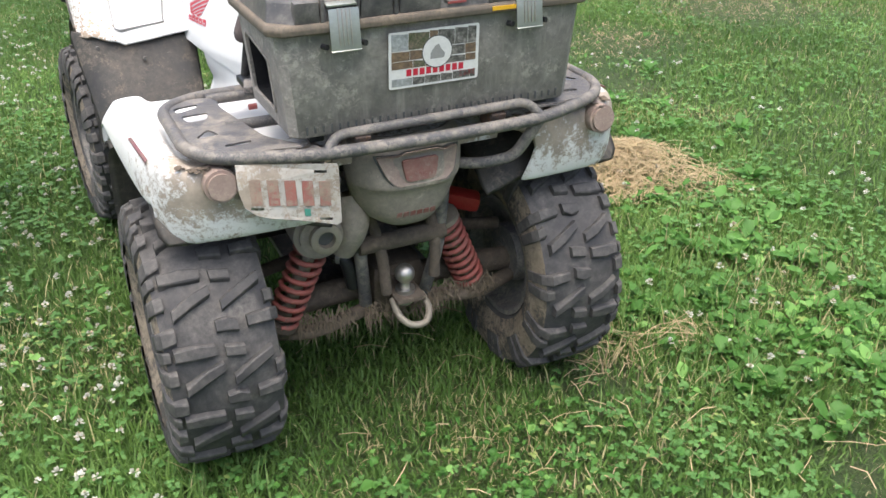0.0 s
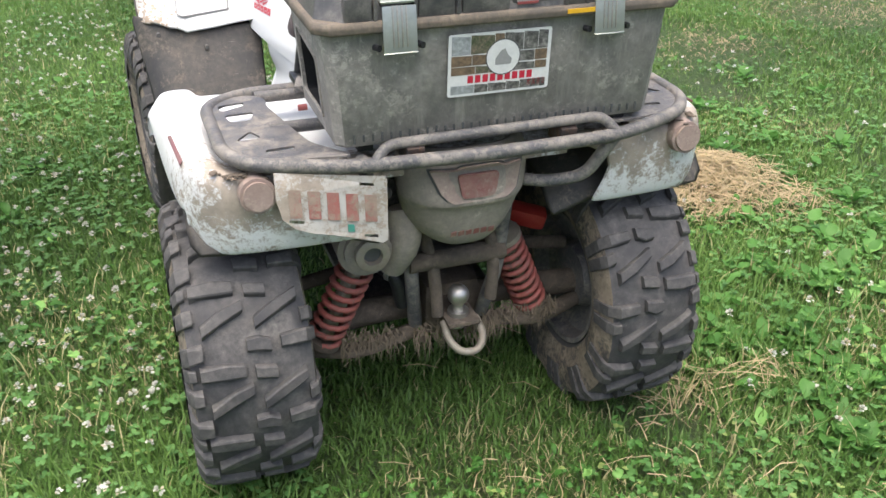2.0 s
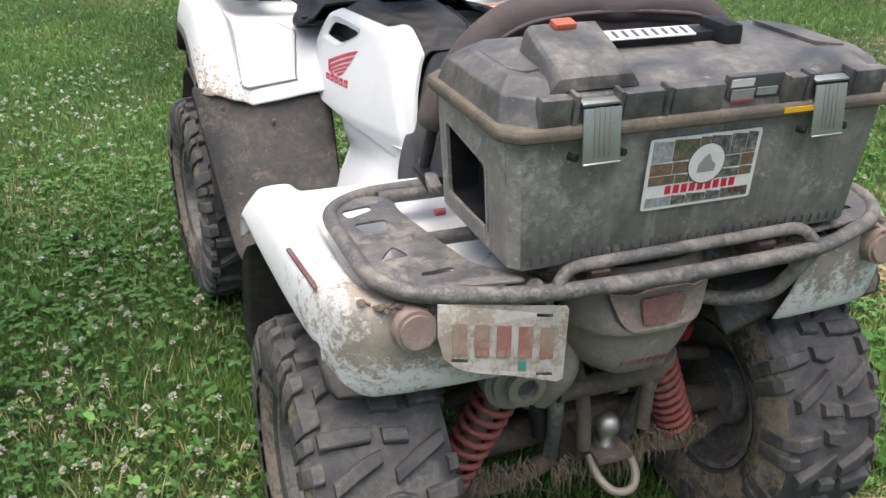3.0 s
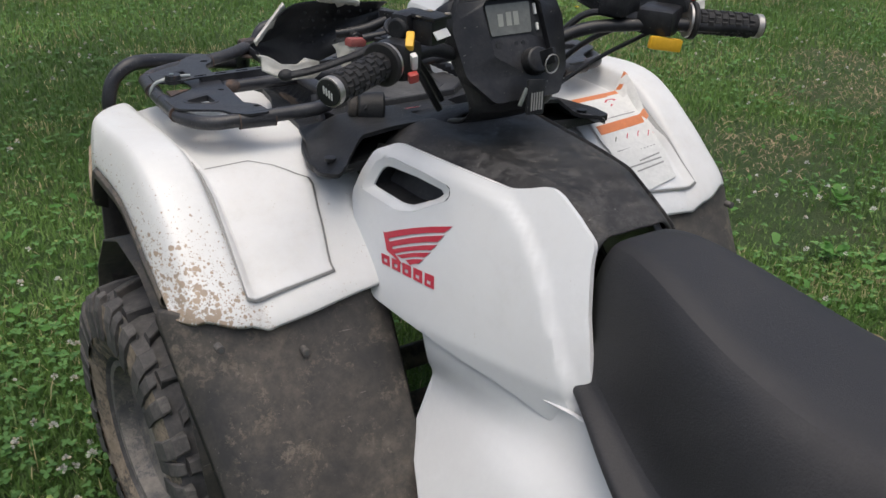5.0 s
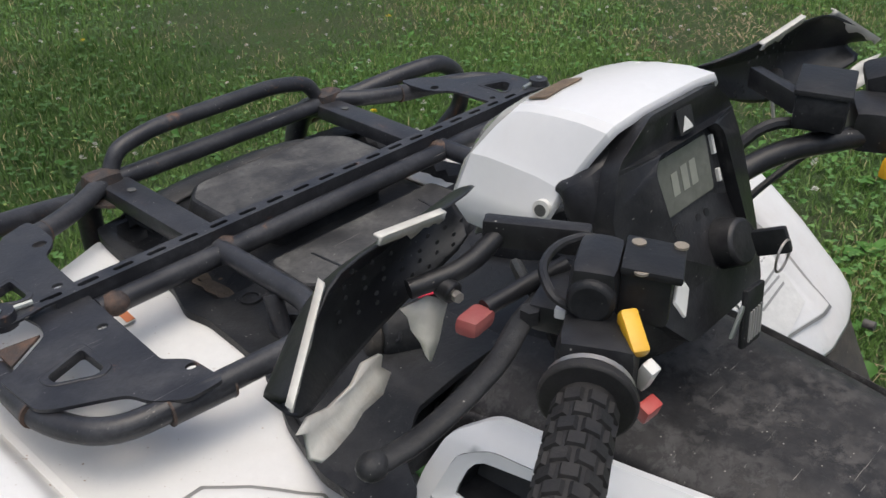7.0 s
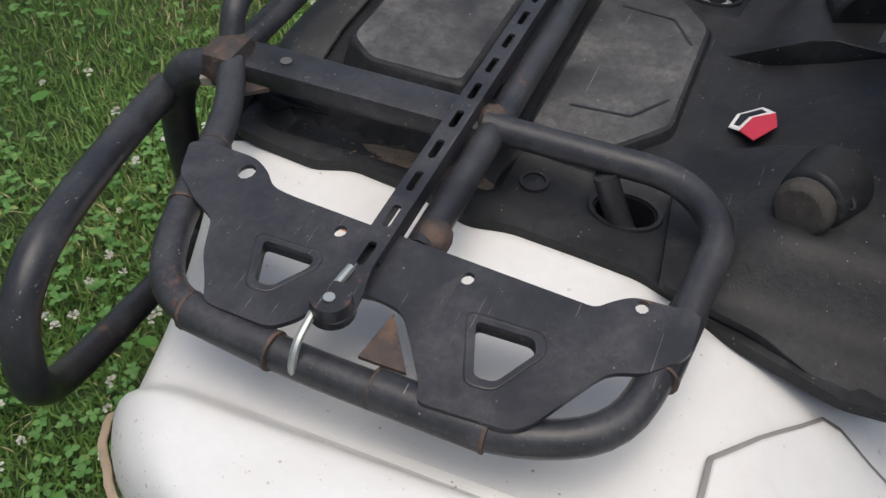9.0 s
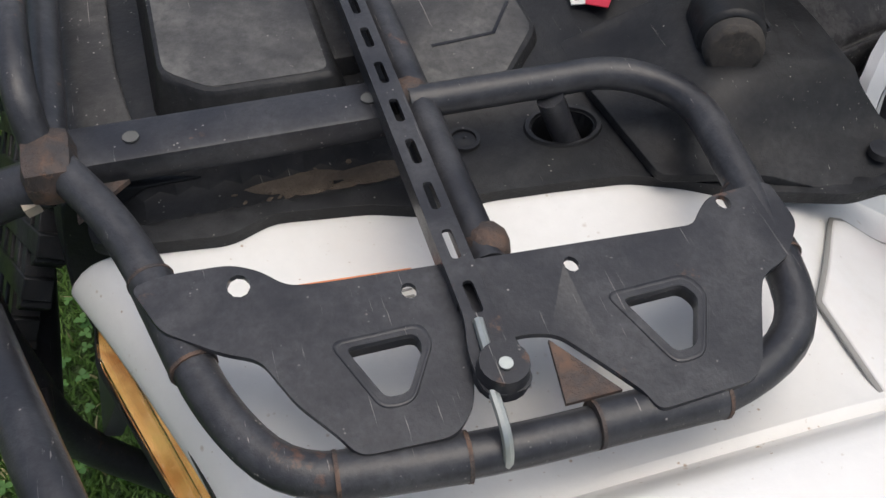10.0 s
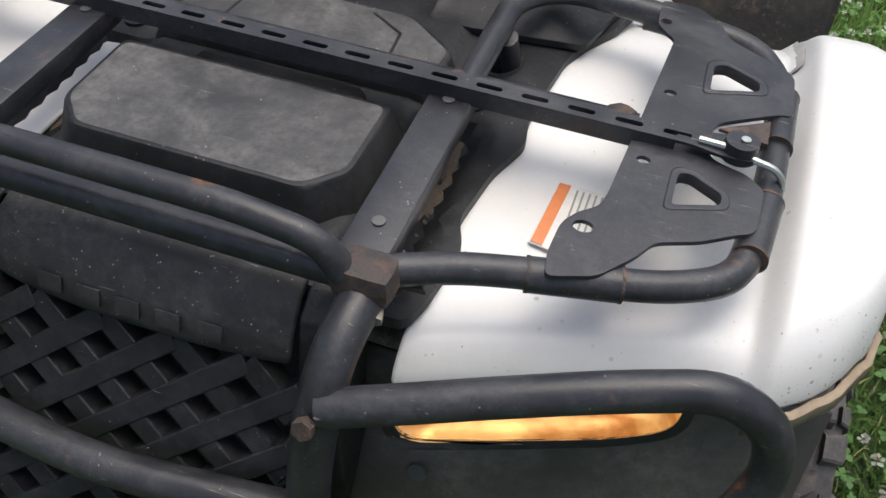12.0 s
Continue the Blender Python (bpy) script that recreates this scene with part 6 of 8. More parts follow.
# handlebar pod
def pod():
    c = 0.015

    def sec(y, hwt, zt, hwr, zr, hwb, zb, k=1.0):
        """One arch of the cowl: flat top, slanted shoulder and cheek, with creases between; the cheeks start further ahead."""
        half = [(hwb, 0.042 * k, zb), ((hwb + hwr) / 2, 0.034 * k, (zb + zr) / 2 - 0.003), (hwr + 0.001, 0.027 * k, zr - 0.003), (hwr - 0.003, 0.024 * k, zr + 0.003), ((hwr + hwt) / 2, 0.012 * k, (zr + zt) / 2 + 0.003), (hwt + 0.004, 0.003 * k, zt - 0.005), (hwt - 0.004, 0.001 * k, zt), (hwt * 0.5, 0.0, zt + 0.004)]
        return [(c - u, y + d, z) for u, d, z in half] + [(c + u, y + d, z) for u, d, z in reversed(half)]
    rows = [sec(1.082, 0.082, 1.172, 0.106, 1.122, 0.126, 1.080), sec(1.086, 0.083, 1.178, 0.108, 1.127, 0.128, 1.078), sec(1.110, 0.082, 1.179, 0.107, 1.130, 0.127, 1.073, 1.02), sec(1.140, 0.079, 1.176, 0.104, 1.129, 0.122, 1.067, 1.06), sec(1.168, 0.075, 1.171, 0.099, 1.126, 0.116, 1.062, 1.1),
            sec(1.190, 0.070, 1.163, 0.094, 1.121, 0.110, 1.057, 1.12), sec(1.196, 0.066, 1.157, 0.090, 1.116, 0.107, 1.055, 1.12)]
    ob = part("handlebar_pod", grid(bmesh.new(), rows), WHITE_CLEAN, atv, "white and black instrument pod on the handlebar", mods=(('SOLIDIFY', 0.004),), sharp=14)
    part("screw_recess", rod(bmesh.new(), (-0.100, 1.124, 1.106), (-0.1050, 1.1232, 1.1066), 0.0078, seg=20), LABEL, ob, "recessed screw hole")
    part("screw", rod(bmesh.new(), (-0.100, 1.1245, 1.105), (-0.1056, 1.1236, 1.1056), 0.0052, seg=16), DARK_INK, ob)
    # clear visor ahead of the cowl, dark behind
    rows = [sec(1.192, 0.065, 1.158, 0.089, 1.117, 0.106, 1.052, 1.05), sec(1.212, 0.062, 1.150, 0.085, 1.106, 0.101, 1.044, 0.9), sec(1.234, 0.055, 1.132, 0.076, 1.086, 0.090, 1.034, 0.6), sec(1.250, 0.046, 1.104, 0.064, 1.062, 0.076, 1.022, 0.4)]
    part("visor", grid(bmesh.new(), rows), VISOR, ob, "clear plastic visor", mods=(('SOLIDIFY', 0.002),), sharp=14)
    rows = [sec(1.188, 0.052, 1.140, 0.076, 1.090, 0.092, 1.036, 0.7), sec(1.200, 0.040, 1.120, 0.060, 1.070, 0.070, 1.028, 0.5), sec(1.204, 0.010, 1.08, 0.012, 1.06, 0.014, 1.03)]
    part("lamp_back", grid(bmesh.new(), rows), GREY_INK, ob, mods=(('SOLIDIFY', 0.002),))
    # worn brown and black decal at the cowl's front edge
    part("decal", slab(bmesh.new(), flat_round([(-0.048, 1.166), (0.006, 1.166), (0.008, 1.188), (-0.044, 1.188)], 0.003), lambda u, v, w: (u, v, 1.1766 - 0.36 * (v - 1.168) - 0.05 * max(0.0, 0.015 - u) + w), 0.0014), PHOTO_B, ob, "worn brown and black decal")
    # black rear shell
    c = 0.012
    def face(y, z, hw, roll):
        y += 0.004
        return [(c - hw - 0.002, y + 0.030, z - 0.010), (c - hw, y + 0.024, z), (c - hw * 0.93, y + 0.008, z + roll * 0.25), (c - hw * 0.62, y, z + roll * 0.92), (c, y - 0.002, z + roll), (c + hw * 0.62, y, z + roll * 0.92), (c + hw * 0.93, y + 0.008, z + roll * 0.25), (c + hw, y + 0.024, z), (c + hw + 0.002, y + 0.030, z - 0.010)]
    rows = [face(1.104, 1.124, 0.098, 0.040), face(1.084, 1.132, 0.106, 0.038), face(1.077, 1.132, 0.110, 0.034), face(1.072, 1.126, 0.112, 0.020), face(1.066, 1.112, 0.114, 0.010), face(1.045, 1.085, 0.108, 0), face(1.020, 1.045, 0.098, 0), face(1.005, 1.010, 0.085, 0), face(1.010, 0.980, 0.075, 0), face(1.04, 0.955, 0.07, 0), face(1.10, 0.94, 0.065, 0)]
    bk = part("rear_shell", grid(bmesh.new(), rows), BLACK_CLEAN, ob, "black plastic instrument surround", mods=(('SOLIDIFY', 0.006), ('SUBSURF', 1)), sharp=24)

    def f(u, v, w):
        # on the sloping dash: u across, v up the slope from its foot
        return Vector((c + u, 1.0455 + 0.36 * v - w * 0.9, 1.074 + 0.9 * v + w * 0.4))
    # thick angular frame round the sunken dash
    frame_out = flat_round([(-0.098, -0.040), (-0.108, 0.040), (-0.090, 0.086), (-0.050, 0.112), (0.050, 0.112), (0.090, 0.086), (0.108, 0.040), (0.098, -0.040), (0.066, -0.088), (-0.060, -0.088)], 0.010)
    frame_in = flat_round([(-0.046, -0.014), (-0.056, 0.066), (-0.046, 0.078), (0.046, 0.078), (0.056, 0.066), (0.064, -0.030), (0.040, -0.050), (0.012, -0.050)], 0.006)
    bm = bmesh.new()
    no, ni = len(frame_out), len(frame_in)
    slab(bm, frame_out, lambda u, v, w: f(u, v, w - 0.010 - 0.26 * max(0.0, abs(u) - 0.07) + (0 if w < 0.01 else -0.10 * max(0.0, abs(u) - 0.06))), 0.024, [frame_in])
    part("dash_frame", bm, BLACK_CLEAN, bk, "thick black plastic frame round the dash", mods=(('BEVEL', 0.006),), sharp=30)
    part("dash", slab(bmesh.new(), [(u * 1.05, 0.014 + (v - 0.014) * 1.05) for u, v in frame_in], lambda u, v, w: f(u, v, w - 0.003), 0.004), BLACK, bk, "dusty sunken black dash")
    disp = part("display", slab(bmesh.new(), flat_round([(-0.040, 0.020), (0.038, 0.020), (0.042, 0.070), (-0.044, 0.070)], 0.004), f, 0.0035), SCREEN, bk, "grey digital display switched off")
    for k, (u, h) in enumerate(((-0.024, 0.020), (-0.008, 0.022), (0.006, 0.022))):
        part("digit_block", slab(bmesh.new(), [(u, 0.034), (u + 0.010, 0.034), (u + 0.011, 0.034 + h), (u + 0.001, 0.034 + h)], lambda a, b, w: f(a, b, w + 0.0036), 0.0004), LCD, disp)
    for u in (-0.028, 0.004, 0.018):
        part("button", slab(bmesh.new(), [(u + (0.007 if u < 0 else 0.004) * math.cos(k * math.pi / 6), 0.004 + (0.007 if u < 0 else 0.004) * math.sin(k * math.pi / 6)) for k in range(12)], lambda a, b, w: f(a, b, w + 0.001), 0.003), BLACK, bk)
    for v0, v1 in ((0.048, 0.066), (0.022, 0.034)):
        part("white_trim", slab(bmesh.new(), [(0.049, v0), (0.053, v0), (0.053, v1), (0.049, v1)], lambda a, b, w: f(a, b, w + 0.001), 0.003), LABEL, bk)
    # badge: a plain pale square
    part("badge", slab(bmesh.new(), flat_round([(-0.012, 0.083), (0.012, 0.083), (0.012, 0.105), (-0.012, 0.105)], 0.002), lambda a, b, w: f(a, b, w + 0.0135), 0.0012), BLACK_CLEAN, bk)
    part("badge_mark", slab(bmesh.new(), [(-0.008, 0.086), (0.008, 0.086), (0.005, 0.091), (-0.001, 0.098)], lambda a, b, w: f(a, b, w + 0.0149), 0.0006), LABEL, bk, "small pale emblem")
    # ignition switch with key and tag
    a, b = Vector((0.040, 1.036, 1.046)), Vector((0.038, 1.008, 1.060))
    ig = part("ignition", rod(bmesh.new(), a, b, 0.024, 0.021, 24), BLACK_CLEAN, bk, "black ignition switch with key", mods=(('BEVEL', 0.003),))
    part("key", box_mesh(bmesh.new(), (0.008, 0.03, 0.024), pose(0.037, 0.985, 1.070, -25, 0, 10), 0.003), BLACK, ig, "black key in the switch")
    ring = [Vector((0.034 + 0.013 * math.cos(k * math.pi / 6), 0.972, 1.062 + 0.015 * math.sin(k * math.pi / 6))) for k in range(12)]
    part("key_ring", tube(bmesh.new(), ring, 0.0012, 0.001, 6, closed=True), CHROME, ig)
    part("key_tag", box_mesh(bmesh.new(), (0.034, 0.006, 0.055), pose(0.012, 0.980, 1.010, -8, 6, 0), 0.003), BLACK, ig, "black ribbed key tag")
    for k in range(5):
        part("tag_rib", box_mesh(bmesh.new(), (0.002, 0.002, 0.028), pose(0.002 + k * 0.005, 0.9755, 1.004, -8, 6, 0)), GREY_INK, ig)
    part("spare_key", box_mesh(bmesh.new(), (0.007, 0.003, 0.03), pose(-0.010, 0.982, 1.012, 0, 25, 0), 0.001), ZINC, ig)
    ob.location = (0.009, 0.019, 0.010)


pod()


# handlebar, grips, levers and switches
def handlebar():
    c = 0.0255
    bar = part("handlebar", tube(bmesh.new(), [(-0.37, 0.916, 1.098), (-0.235, 0.985, 1.104), (-0.13, 1.055, 1.095), (-0.06, 1.085, 1.06), (0.09, 1.085, 1.06), (0.16, 1.055, 1.095), (0.265, 0.985, 1.104), (0.40, 0.916, 1.098)], 0.0112, 0.06), BLACK_CLEAN, atv, "black steel handlebar")
    for s in (-1, 1):
        a, b = flip([(-0.374, 0.914, 1.098), (-0.268, 0.968, 1.107)], s, c)
        d = (b - a).normalized()
        side = d.cross(Vector((0, 0, 1))).normalized()
        up = side.cross(d)
        grip = part("grip", rod(bmesh.new(), a + d * 0.008, b, 0.0182, seg=28), GRIP, bar, "black rubber grip with block pattern")
        n, m_ = 8, 8
        for i in range(n):
            for k in range(m_):
                t = (k + 0.5 * (i % 2)) / m_ * 2 * math.pi
                p = a + d * (0.022 + 0.0118 * i) + (side * math.cos(t) + up * math.sin(t)) * 0.0187
                nn = (side * math.cos(t) + up * math.sin(t))
                q = Matrix((d, nn.cross(d), nn)).transposed().to_4x4()
                part("grip_block", box_mesh(bmesh.new(), (0.0105, 0.0118, 0.003), Matrix.Translation(p) @ q, 0.0, 0.8), GRIP, grip)
        fl = rod(bmesh.new(), b - d * 0.004, b + d * 0.004, 0.031, seg=28)
        part("flange", fl, GRIP, grip, mods=(('BEVEL', 0.002),))
        part("inner_ring", rod(bmesh.new(), b + d * 0.006, b + d * 0.010, 0.0285, seg=28), CHROME, grip, "bright metal ring")
        part("end_ring", rod(bmesh.new(), a - d * 0.001, a + d * 0.009, 0.0200, seg=28), CHROME, grip, "bright metal ring", mods=(('BEVEL', 0.001),))
        cap = part("end_cap", rod(bmesh.new(), a - d * 0.003, a + d * 0.004, 0.0178, seg=28), BLACK_CLEAN, grip, "black bar end")
        for k in range(4):
            p = a - d * 0.0034 + side * (0.006 - 0.004 * k) + up * (-0.004 + 0.0025 * k)
            q = Matrix((side, up, d)).transposed().to_4x4()
            part("cap_mark", box_mesh(bmesh.new(), (0.0022, 0.010, 0.0008), Matrix.Translation(p) @ q), LABEL, cap)
        # lever
        lv = tube(bmesh.new(), flip([(-0.205, 1.046, 1.117), (-0.238, 1.043, 1.114), (-0.272, 1.032, 1.106), (-0.313, 1.029, 1.099), (-0.348, 1.030, 1.092), (-0.378, 1.036, 1.089)], s, c), 0.0085, 0.05, 12, flat=0.55)
        lever = part("brake_lever", lv, BLACK, bar, "black metal lever worn at its edges", sharp=60)
        bm = bmesh.new()
        bmesh.ops.create_uvsphere(bm, u_segments=14, v_segments=10, radius=0.0100, matrix=Matrix.Translation(flip([(-0.381, 1.037, 1.089)], s, c)[0]) @ Matrix.Diagonal((1.1, 1, 0.85, 1)))
        part("lever_ball", bm, BLACK, lever, sharp=80)
        q = flip([(-0.235, 1.038, 1.114)], s, c)[0]
        part("pivot_bolt", rod(bmesh.new(), q, q + Vector((0, 0, 0.0105)), 0.0070, seg=6), BLACK, lever)
    # left: reservoir with its screwed plate, and the switches
    mc = part("brake_reservoir", box_mesh(bmesh.new(), (0.054, 0.032, 0.036), pose(-0.2035, 1.009, 1.149, 0, 0, 26), 0.011), BLACK_CLEAN, bar, "black brake fluid reservoir")
    part("cylinder_end", rod(bmesh.new(), (-0.222, 1.000, 1.145), (-0.2315, 0.9955, 1.145), 0.0165, 0.0150, 24), BLACK, mc, mods=(('BEVEL', 0.003),))
    part("reservoir_lid", box_mesh(bmesh.new(), (0.047, 0.039, 0.006), pose(-0.183, 0.981, 1.162, 4, 3, 27), 0.002), BLACK, mc)
    part("lower_body", box_mesh(bmesh.new(), (0.042, 0.034, 0.036), pose(-0.184, 0.984, 1.141, 0, 3, 27), 0.005), BLACK_CLEAN, mc)
    for p in ((-0.176, 0.997, 1.1645), (-0.205, 0.977, 1.1640), (-0.160, 0.975, 1.1635)):
        part("screw", rod(bmesh.new(), p, (p[0], p[1], p[2] + 0.0016), 0.0048), GALV, mc)
    part("torn_label", box_mesh(bmesh.new(), (0.034, 0.0025, 0.013), pose(-0.177, 0.962, 1.140, -38, 0, 26), 0.001), LABEL, mc, "torn white label")
    for k in range(2):
        part("label_mark", box_mesh(bmesh.new(), (0.006, 0.001, 0.004), pose(-0.183 + 0.014 * k, 0.9592 + 0.007 * k, 1.141, -38, 0, 26)), GREY_INK, mc)
    sw = part("switch_housing", box_mesh(bmesh.new(), (0.050, 0.052, 0.056), pose(-0.233, 0.985, 1.106, 0, 4, 28), 0.013), BLACK_CLEAN, bar, "black switch housing with coloured switches")
    tilt = Vector((-0.016, -0.023, -0.016)).to_track_quat('Z', 'Y').to_matrix().to_4x4()
    yl = part("yellow_switch", box_mesh(bmesh.new(), (0.012, 0.011, 0.030), Matrix.Translation((-0.226, 0.966, 1.135)) @ tilt, 0.003), YELLOW, sw, "yellow switch")
    part("switch_foot", box_mesh(bmesh.new(), (0.010, 0.016, 0.008), Matrix.Translation((-0.220, 0.974, 1.138)) @ tilt, 0.002), YELLOW, yl)
    part("white_switch", box_mesh(bmesh.new(), (0.009, 0.010, 0.024), pose(-0.227, 0.953, 1.110, 24, -10, -10), 0.002), LABEL, sw, "white switch")
    part("red_switch", box_mesh(bmesh.new(), (0.014, 0.010, 0.014), pose(-0.232, 0.946, 1.090, 20, -10, -10), 0.002), RED, sw, "red switch")
    part("red_knob", box_mesh(bmesh.new(), (0.030, 0.017, 0.013), pose(-0.260, 1.064, 1.115, 0, 8, 12), 0.005), RED_DULL, bar, "faded red rubber lever end")
    part("lock_arm", tube(bmesh.new(), [(-0.248, 1.066, 1.118), (-0.215, 1.060, 1.122), (-0.180, 1.050, 1.128)], 0.0065, 0.02), BLACK_CLEAN, bar)
    part("clamp", box_mesh(bmesh.new(), (0.062, 0.034, 0.022), pose(-0.200, 1.036, 1.116, 0, 0, 20), 0.006), BLACK_CLEAN, bar)
    part("clip", box_mesh(bmesh.new(), (0.011, 0.008, 0.008), pose(-0.225, 1.020, 1.126, 0, 0, 20), 0.002), LABEL, bar, "small white clip")
    # hoses and cables
    part("looped_hose", tube(bmesh.new(), [(-0.170, 1.020, 1.148), (-0.160, 1.044, 1.146), (-0.190, 1.052, 1.148), (-0.219, 1.044, 1.146), (-0.234, 1.022, 1.140), (-0.226, 1.010, 1.132)], 0.0034, 0.014, 8), BLACK_CLEAN, bar)
    for k, (pts, r) in enumerate((([(-0.21, 1.06, 1.12), (-0.15, 1.12, 1.09), (-0.09, 1.15, 1.03), (-0.05, 1.16, 0.97)], 0.005), ([(-0.20, 1.06, 1.10), (-0.14, 1.10, 1.06), (-0.08, 1.12, 0.97)], 0.006),
                                  ([(0.25, 1.03, 1.10), (0.19, 1.09, 1.06), (0.13, 1.12, 0.99), (0.08, 1.14, 0.95)], 0.005), ([(0.30, 1.04, 1.075), (0.22, 1.08, 1.03), (0.14, 1.10, 0.98)], 0.004), ([(0.22, 1.02, 1.11), (0.18, 1.07, 1.12), (0.12, 1.11, 1.05)], 0.006))):
        part("cable", tube(bmesh.new(), pts, r, 0.05, 8), BLACK_CLEAN, bar)
    # right: reservoir, thumb throttle, switch
    mc2 = part("brake_reservoir", box_mesh(bmesh.new(), (0.06, 0.048, 0.036), pose(0.215, 1.035, 1.135, 0, -4, 18), 0.006), BLACK, bar, "black brake fluid reservoir")
    part("reservoir_lid", box_mesh(bmesh.new(), (0.066, 0.052, 0.006), pose(0.215, 1.035, 1.155, 0, -4, 18), 0.002), BLACK, mc2)
    part("throttle_housing", box_mesh(bmesh.new(), (0.06, 0.065, 0.045), pose(0.268, 0.992, 1.110, 0, -4, 28), 0.012), BLACK_CLEAN, bar, "black throttle housing")
    part("thumb_throttle", box_mesh(bmesh.new(), (0.062, 0.012, 0.022), pose(0.258, 0.962, 1.076, 0, 10, -12), 0.005), YELLOW, bar, "yellow thumb throttle lever")
    kill = part("switch_box", box_mesh(bmesh.new(), (0.05, 0.05, 0.042), pose(0.315, 1.005, 1.135, -20, -4, 26), 0.008), BLACK, bar, "black rocker switch box")
    part("red_switch", box_mesh(bmesh.new(), (0.016, 0.006, 0.020), pose(0.333, 0.985, 1.146, -20, 0, 26), 0.002), RED, kill, "red switch")
    part("switch_mark", box_mesh(bmesh.new(), (0.012, 0.004, 0.014), pose(0.312, 0.979, 1.138, -20, 0, 26), 0.002), LABEL, kill)
    # broken hand guards: black inner shell with ragged white edges
    for s in (-1, 1):
        def fx(p):
            return flip([p], s, c)[0]
        top = [(-0.150, 1.150, 1.150), (-0.205, 1.134, 1.156), (-0.262, 1.124, 1.166), (-0.318, 1.114, 1.172), (-0.350, 1.106, 1.169), (-0.382, 1.088, 1.149), (-0.411, 1.070, 1.128)]
        low = [(-0.165, 1.140, 1.112), (-0.205, 1.148, 1.092), (-0.255, 1.150, 1.074), (-0.290, 1.146, 1.064), (-0.320, 1.136, 1.064), (-0.355, 1.112, 1.078), (-0.404, 1.074, 1.108)]
        rows = []
        for k in range(5):
            t = k / 4
            rows.append([fx(tuple(Vector(a).lerp(Vector(b), t) + Vector((0, 0.035 * math.sin(math.pi * t), 0)))) for a, b in zip(top, low)])
        guard = part("hand_guard", grid(bmesh.new(), rows), BLACK_CLEAN, bar, "broken black hand guard with ragged white edges", mods=(('SOLIDIFY', 0.004), ('SUBSURF', 1)))
        # flat strips of white left along the rim, ragged below
        rng = random.Random(8)
        for p, q, nrm in (((-0.220, 1.126, 1.158), (-0.294, 1.116, 1.173), (0, 0.3, -0.95)), ((-0.350, 1.106, 1.170), (-0.410, 1.069, 1.130), (0.45, 0.5, -0.7))):
            a, b, d_ = Vector(p), Vector(q), Vector(nrm).normalized()
            top_, low_, back_ = [], [], []
            for k in range(13):
                c_ = a.lerp(b, k / 12)
                top_.append(fx(tuple(c_)))
                low_.append(fx(tuple(c_ + d_ * (0.007 + rng.uniform(0, 0.003) + (0.004 if 4 < k < 7 else 0)))))
                back_.append(fx(tuple(c_ + Vector((0, 0.006, 0.001)))))
            part("white_edge", grid(bmesh.new(), [back_, top_, low_]), BROKEN, guard, "ragged strip of white plastic", mods=(('SOLIDIFY', 0.002),))
        # torn pieces of the guard's outer skin
        upper = [(-0.406, 1.066, 1.112), (-0.388, 1.080, 1.104), (-0.360, 1.094, 1.088), (-0.335, 1.106, 1.082), (-0.318, 1.112, 1.086), (-0.296, 1.120, 1.078)]
        lower = [(-0.398, 1.060, 1.090), (-0.380, 1.072, 1.078), (-0.350, 1.088, 1.064), (-0.330, 1.098, 1.060), (-0.308, 1.106, 1.058), (-0.290, 1.114, 1.062)]
        rows = []
        for k in range(4):
            rows.append([fx(tuple(Vector(a).lerp(Vector(b), k / 3) + Vector((rng.gauss(0, 0.002), 0.004 * math.sin(k * 1.05), rng.gauss(0, 0.002))))) for a, b in zip(upper, lower)])
        part("broken_piece", grid(bmesh.new(), rows), BROKEN, guard, "torn piece of dusty white plastic", mods=(('SOLIDIFY', 0.003),))
        upper = [(-0.262, 1.131, 1.101), (-0.247, 1.122, 1.099), (-0.233, 1.114, 1.095)]
        lower = [(-0.259, 1.119, 1.068), (-0.255, 1.113, 1.056), (-0.252, 1.111, 1.054)]
        rows = [[fx(tuple(Vector(a).lerp(Vector(b), k / 3) + Vector((rng.gauss(0, 0.002), 0, rng.gauss(0, 0.002))))) for a, b in zip(upper, lower)] for k in range(4)]
        part("broken_piece", grid(bmesh.new(), rows), BROKEN, guard, "torn piece of dusty white plastic", mods=(('SOLIDIFY', 0.003),))
        for i in range(5):
            for k in range(7):
                p = fx((-0.20 - 0.018 * k - 0.004 * (i % 2), 1.130 + 0.004 * i, 1.142 - 0.012 * i + 0.001 * k))
                part("vent_dot", rod(bmesh.new(), p, p + Vector((0, -0.0006, 0)), 0.0020, seg=6), BLACK, guard)
        part("guard_arm", tube(bmesh.new(), [fx((-0.180, 1.108, 1.132)), fx((-0.222, 1.106, 1.120)), fx((-0.262, 1.124, 1.114))], 0.0075, 0.02), BLACK_CLEAN, guard)
        a = fx((-0.240, 1.102, 1.110))
        part("bolt", rod(bmesh.new(), a, a + Vector((-0.002, -0.008, 0)), 0.0042, seg=6), CHROME, guard)
        part("arm_end", rod(bmesh.new(), a + Vector((0, 0.012, 0.002)), a + Vector((0, -0.002, 0)), 0.0085, seg=16), BLACK_CLEAN, guard, mods=(('BEVEL', 0.002),))
        g0, g1 = Vector((-0.149, 1.050, 1.133)), Vector((-0.189, 1.118, 1.135))
        bm = box_mesh(bmesh.new(), ((g1 - g0).length, 0.014, 0.022), Matrix.Translation((g0 + g1) / 2) @ Matrix.Rotation(math.atan2(g1.y - g0.y, g1.x - g0.x), 4, 'Z'), 0.003)
        if s > 0:
            for v in bm.verts:
                v.co.x = 2 * c - v.co.x
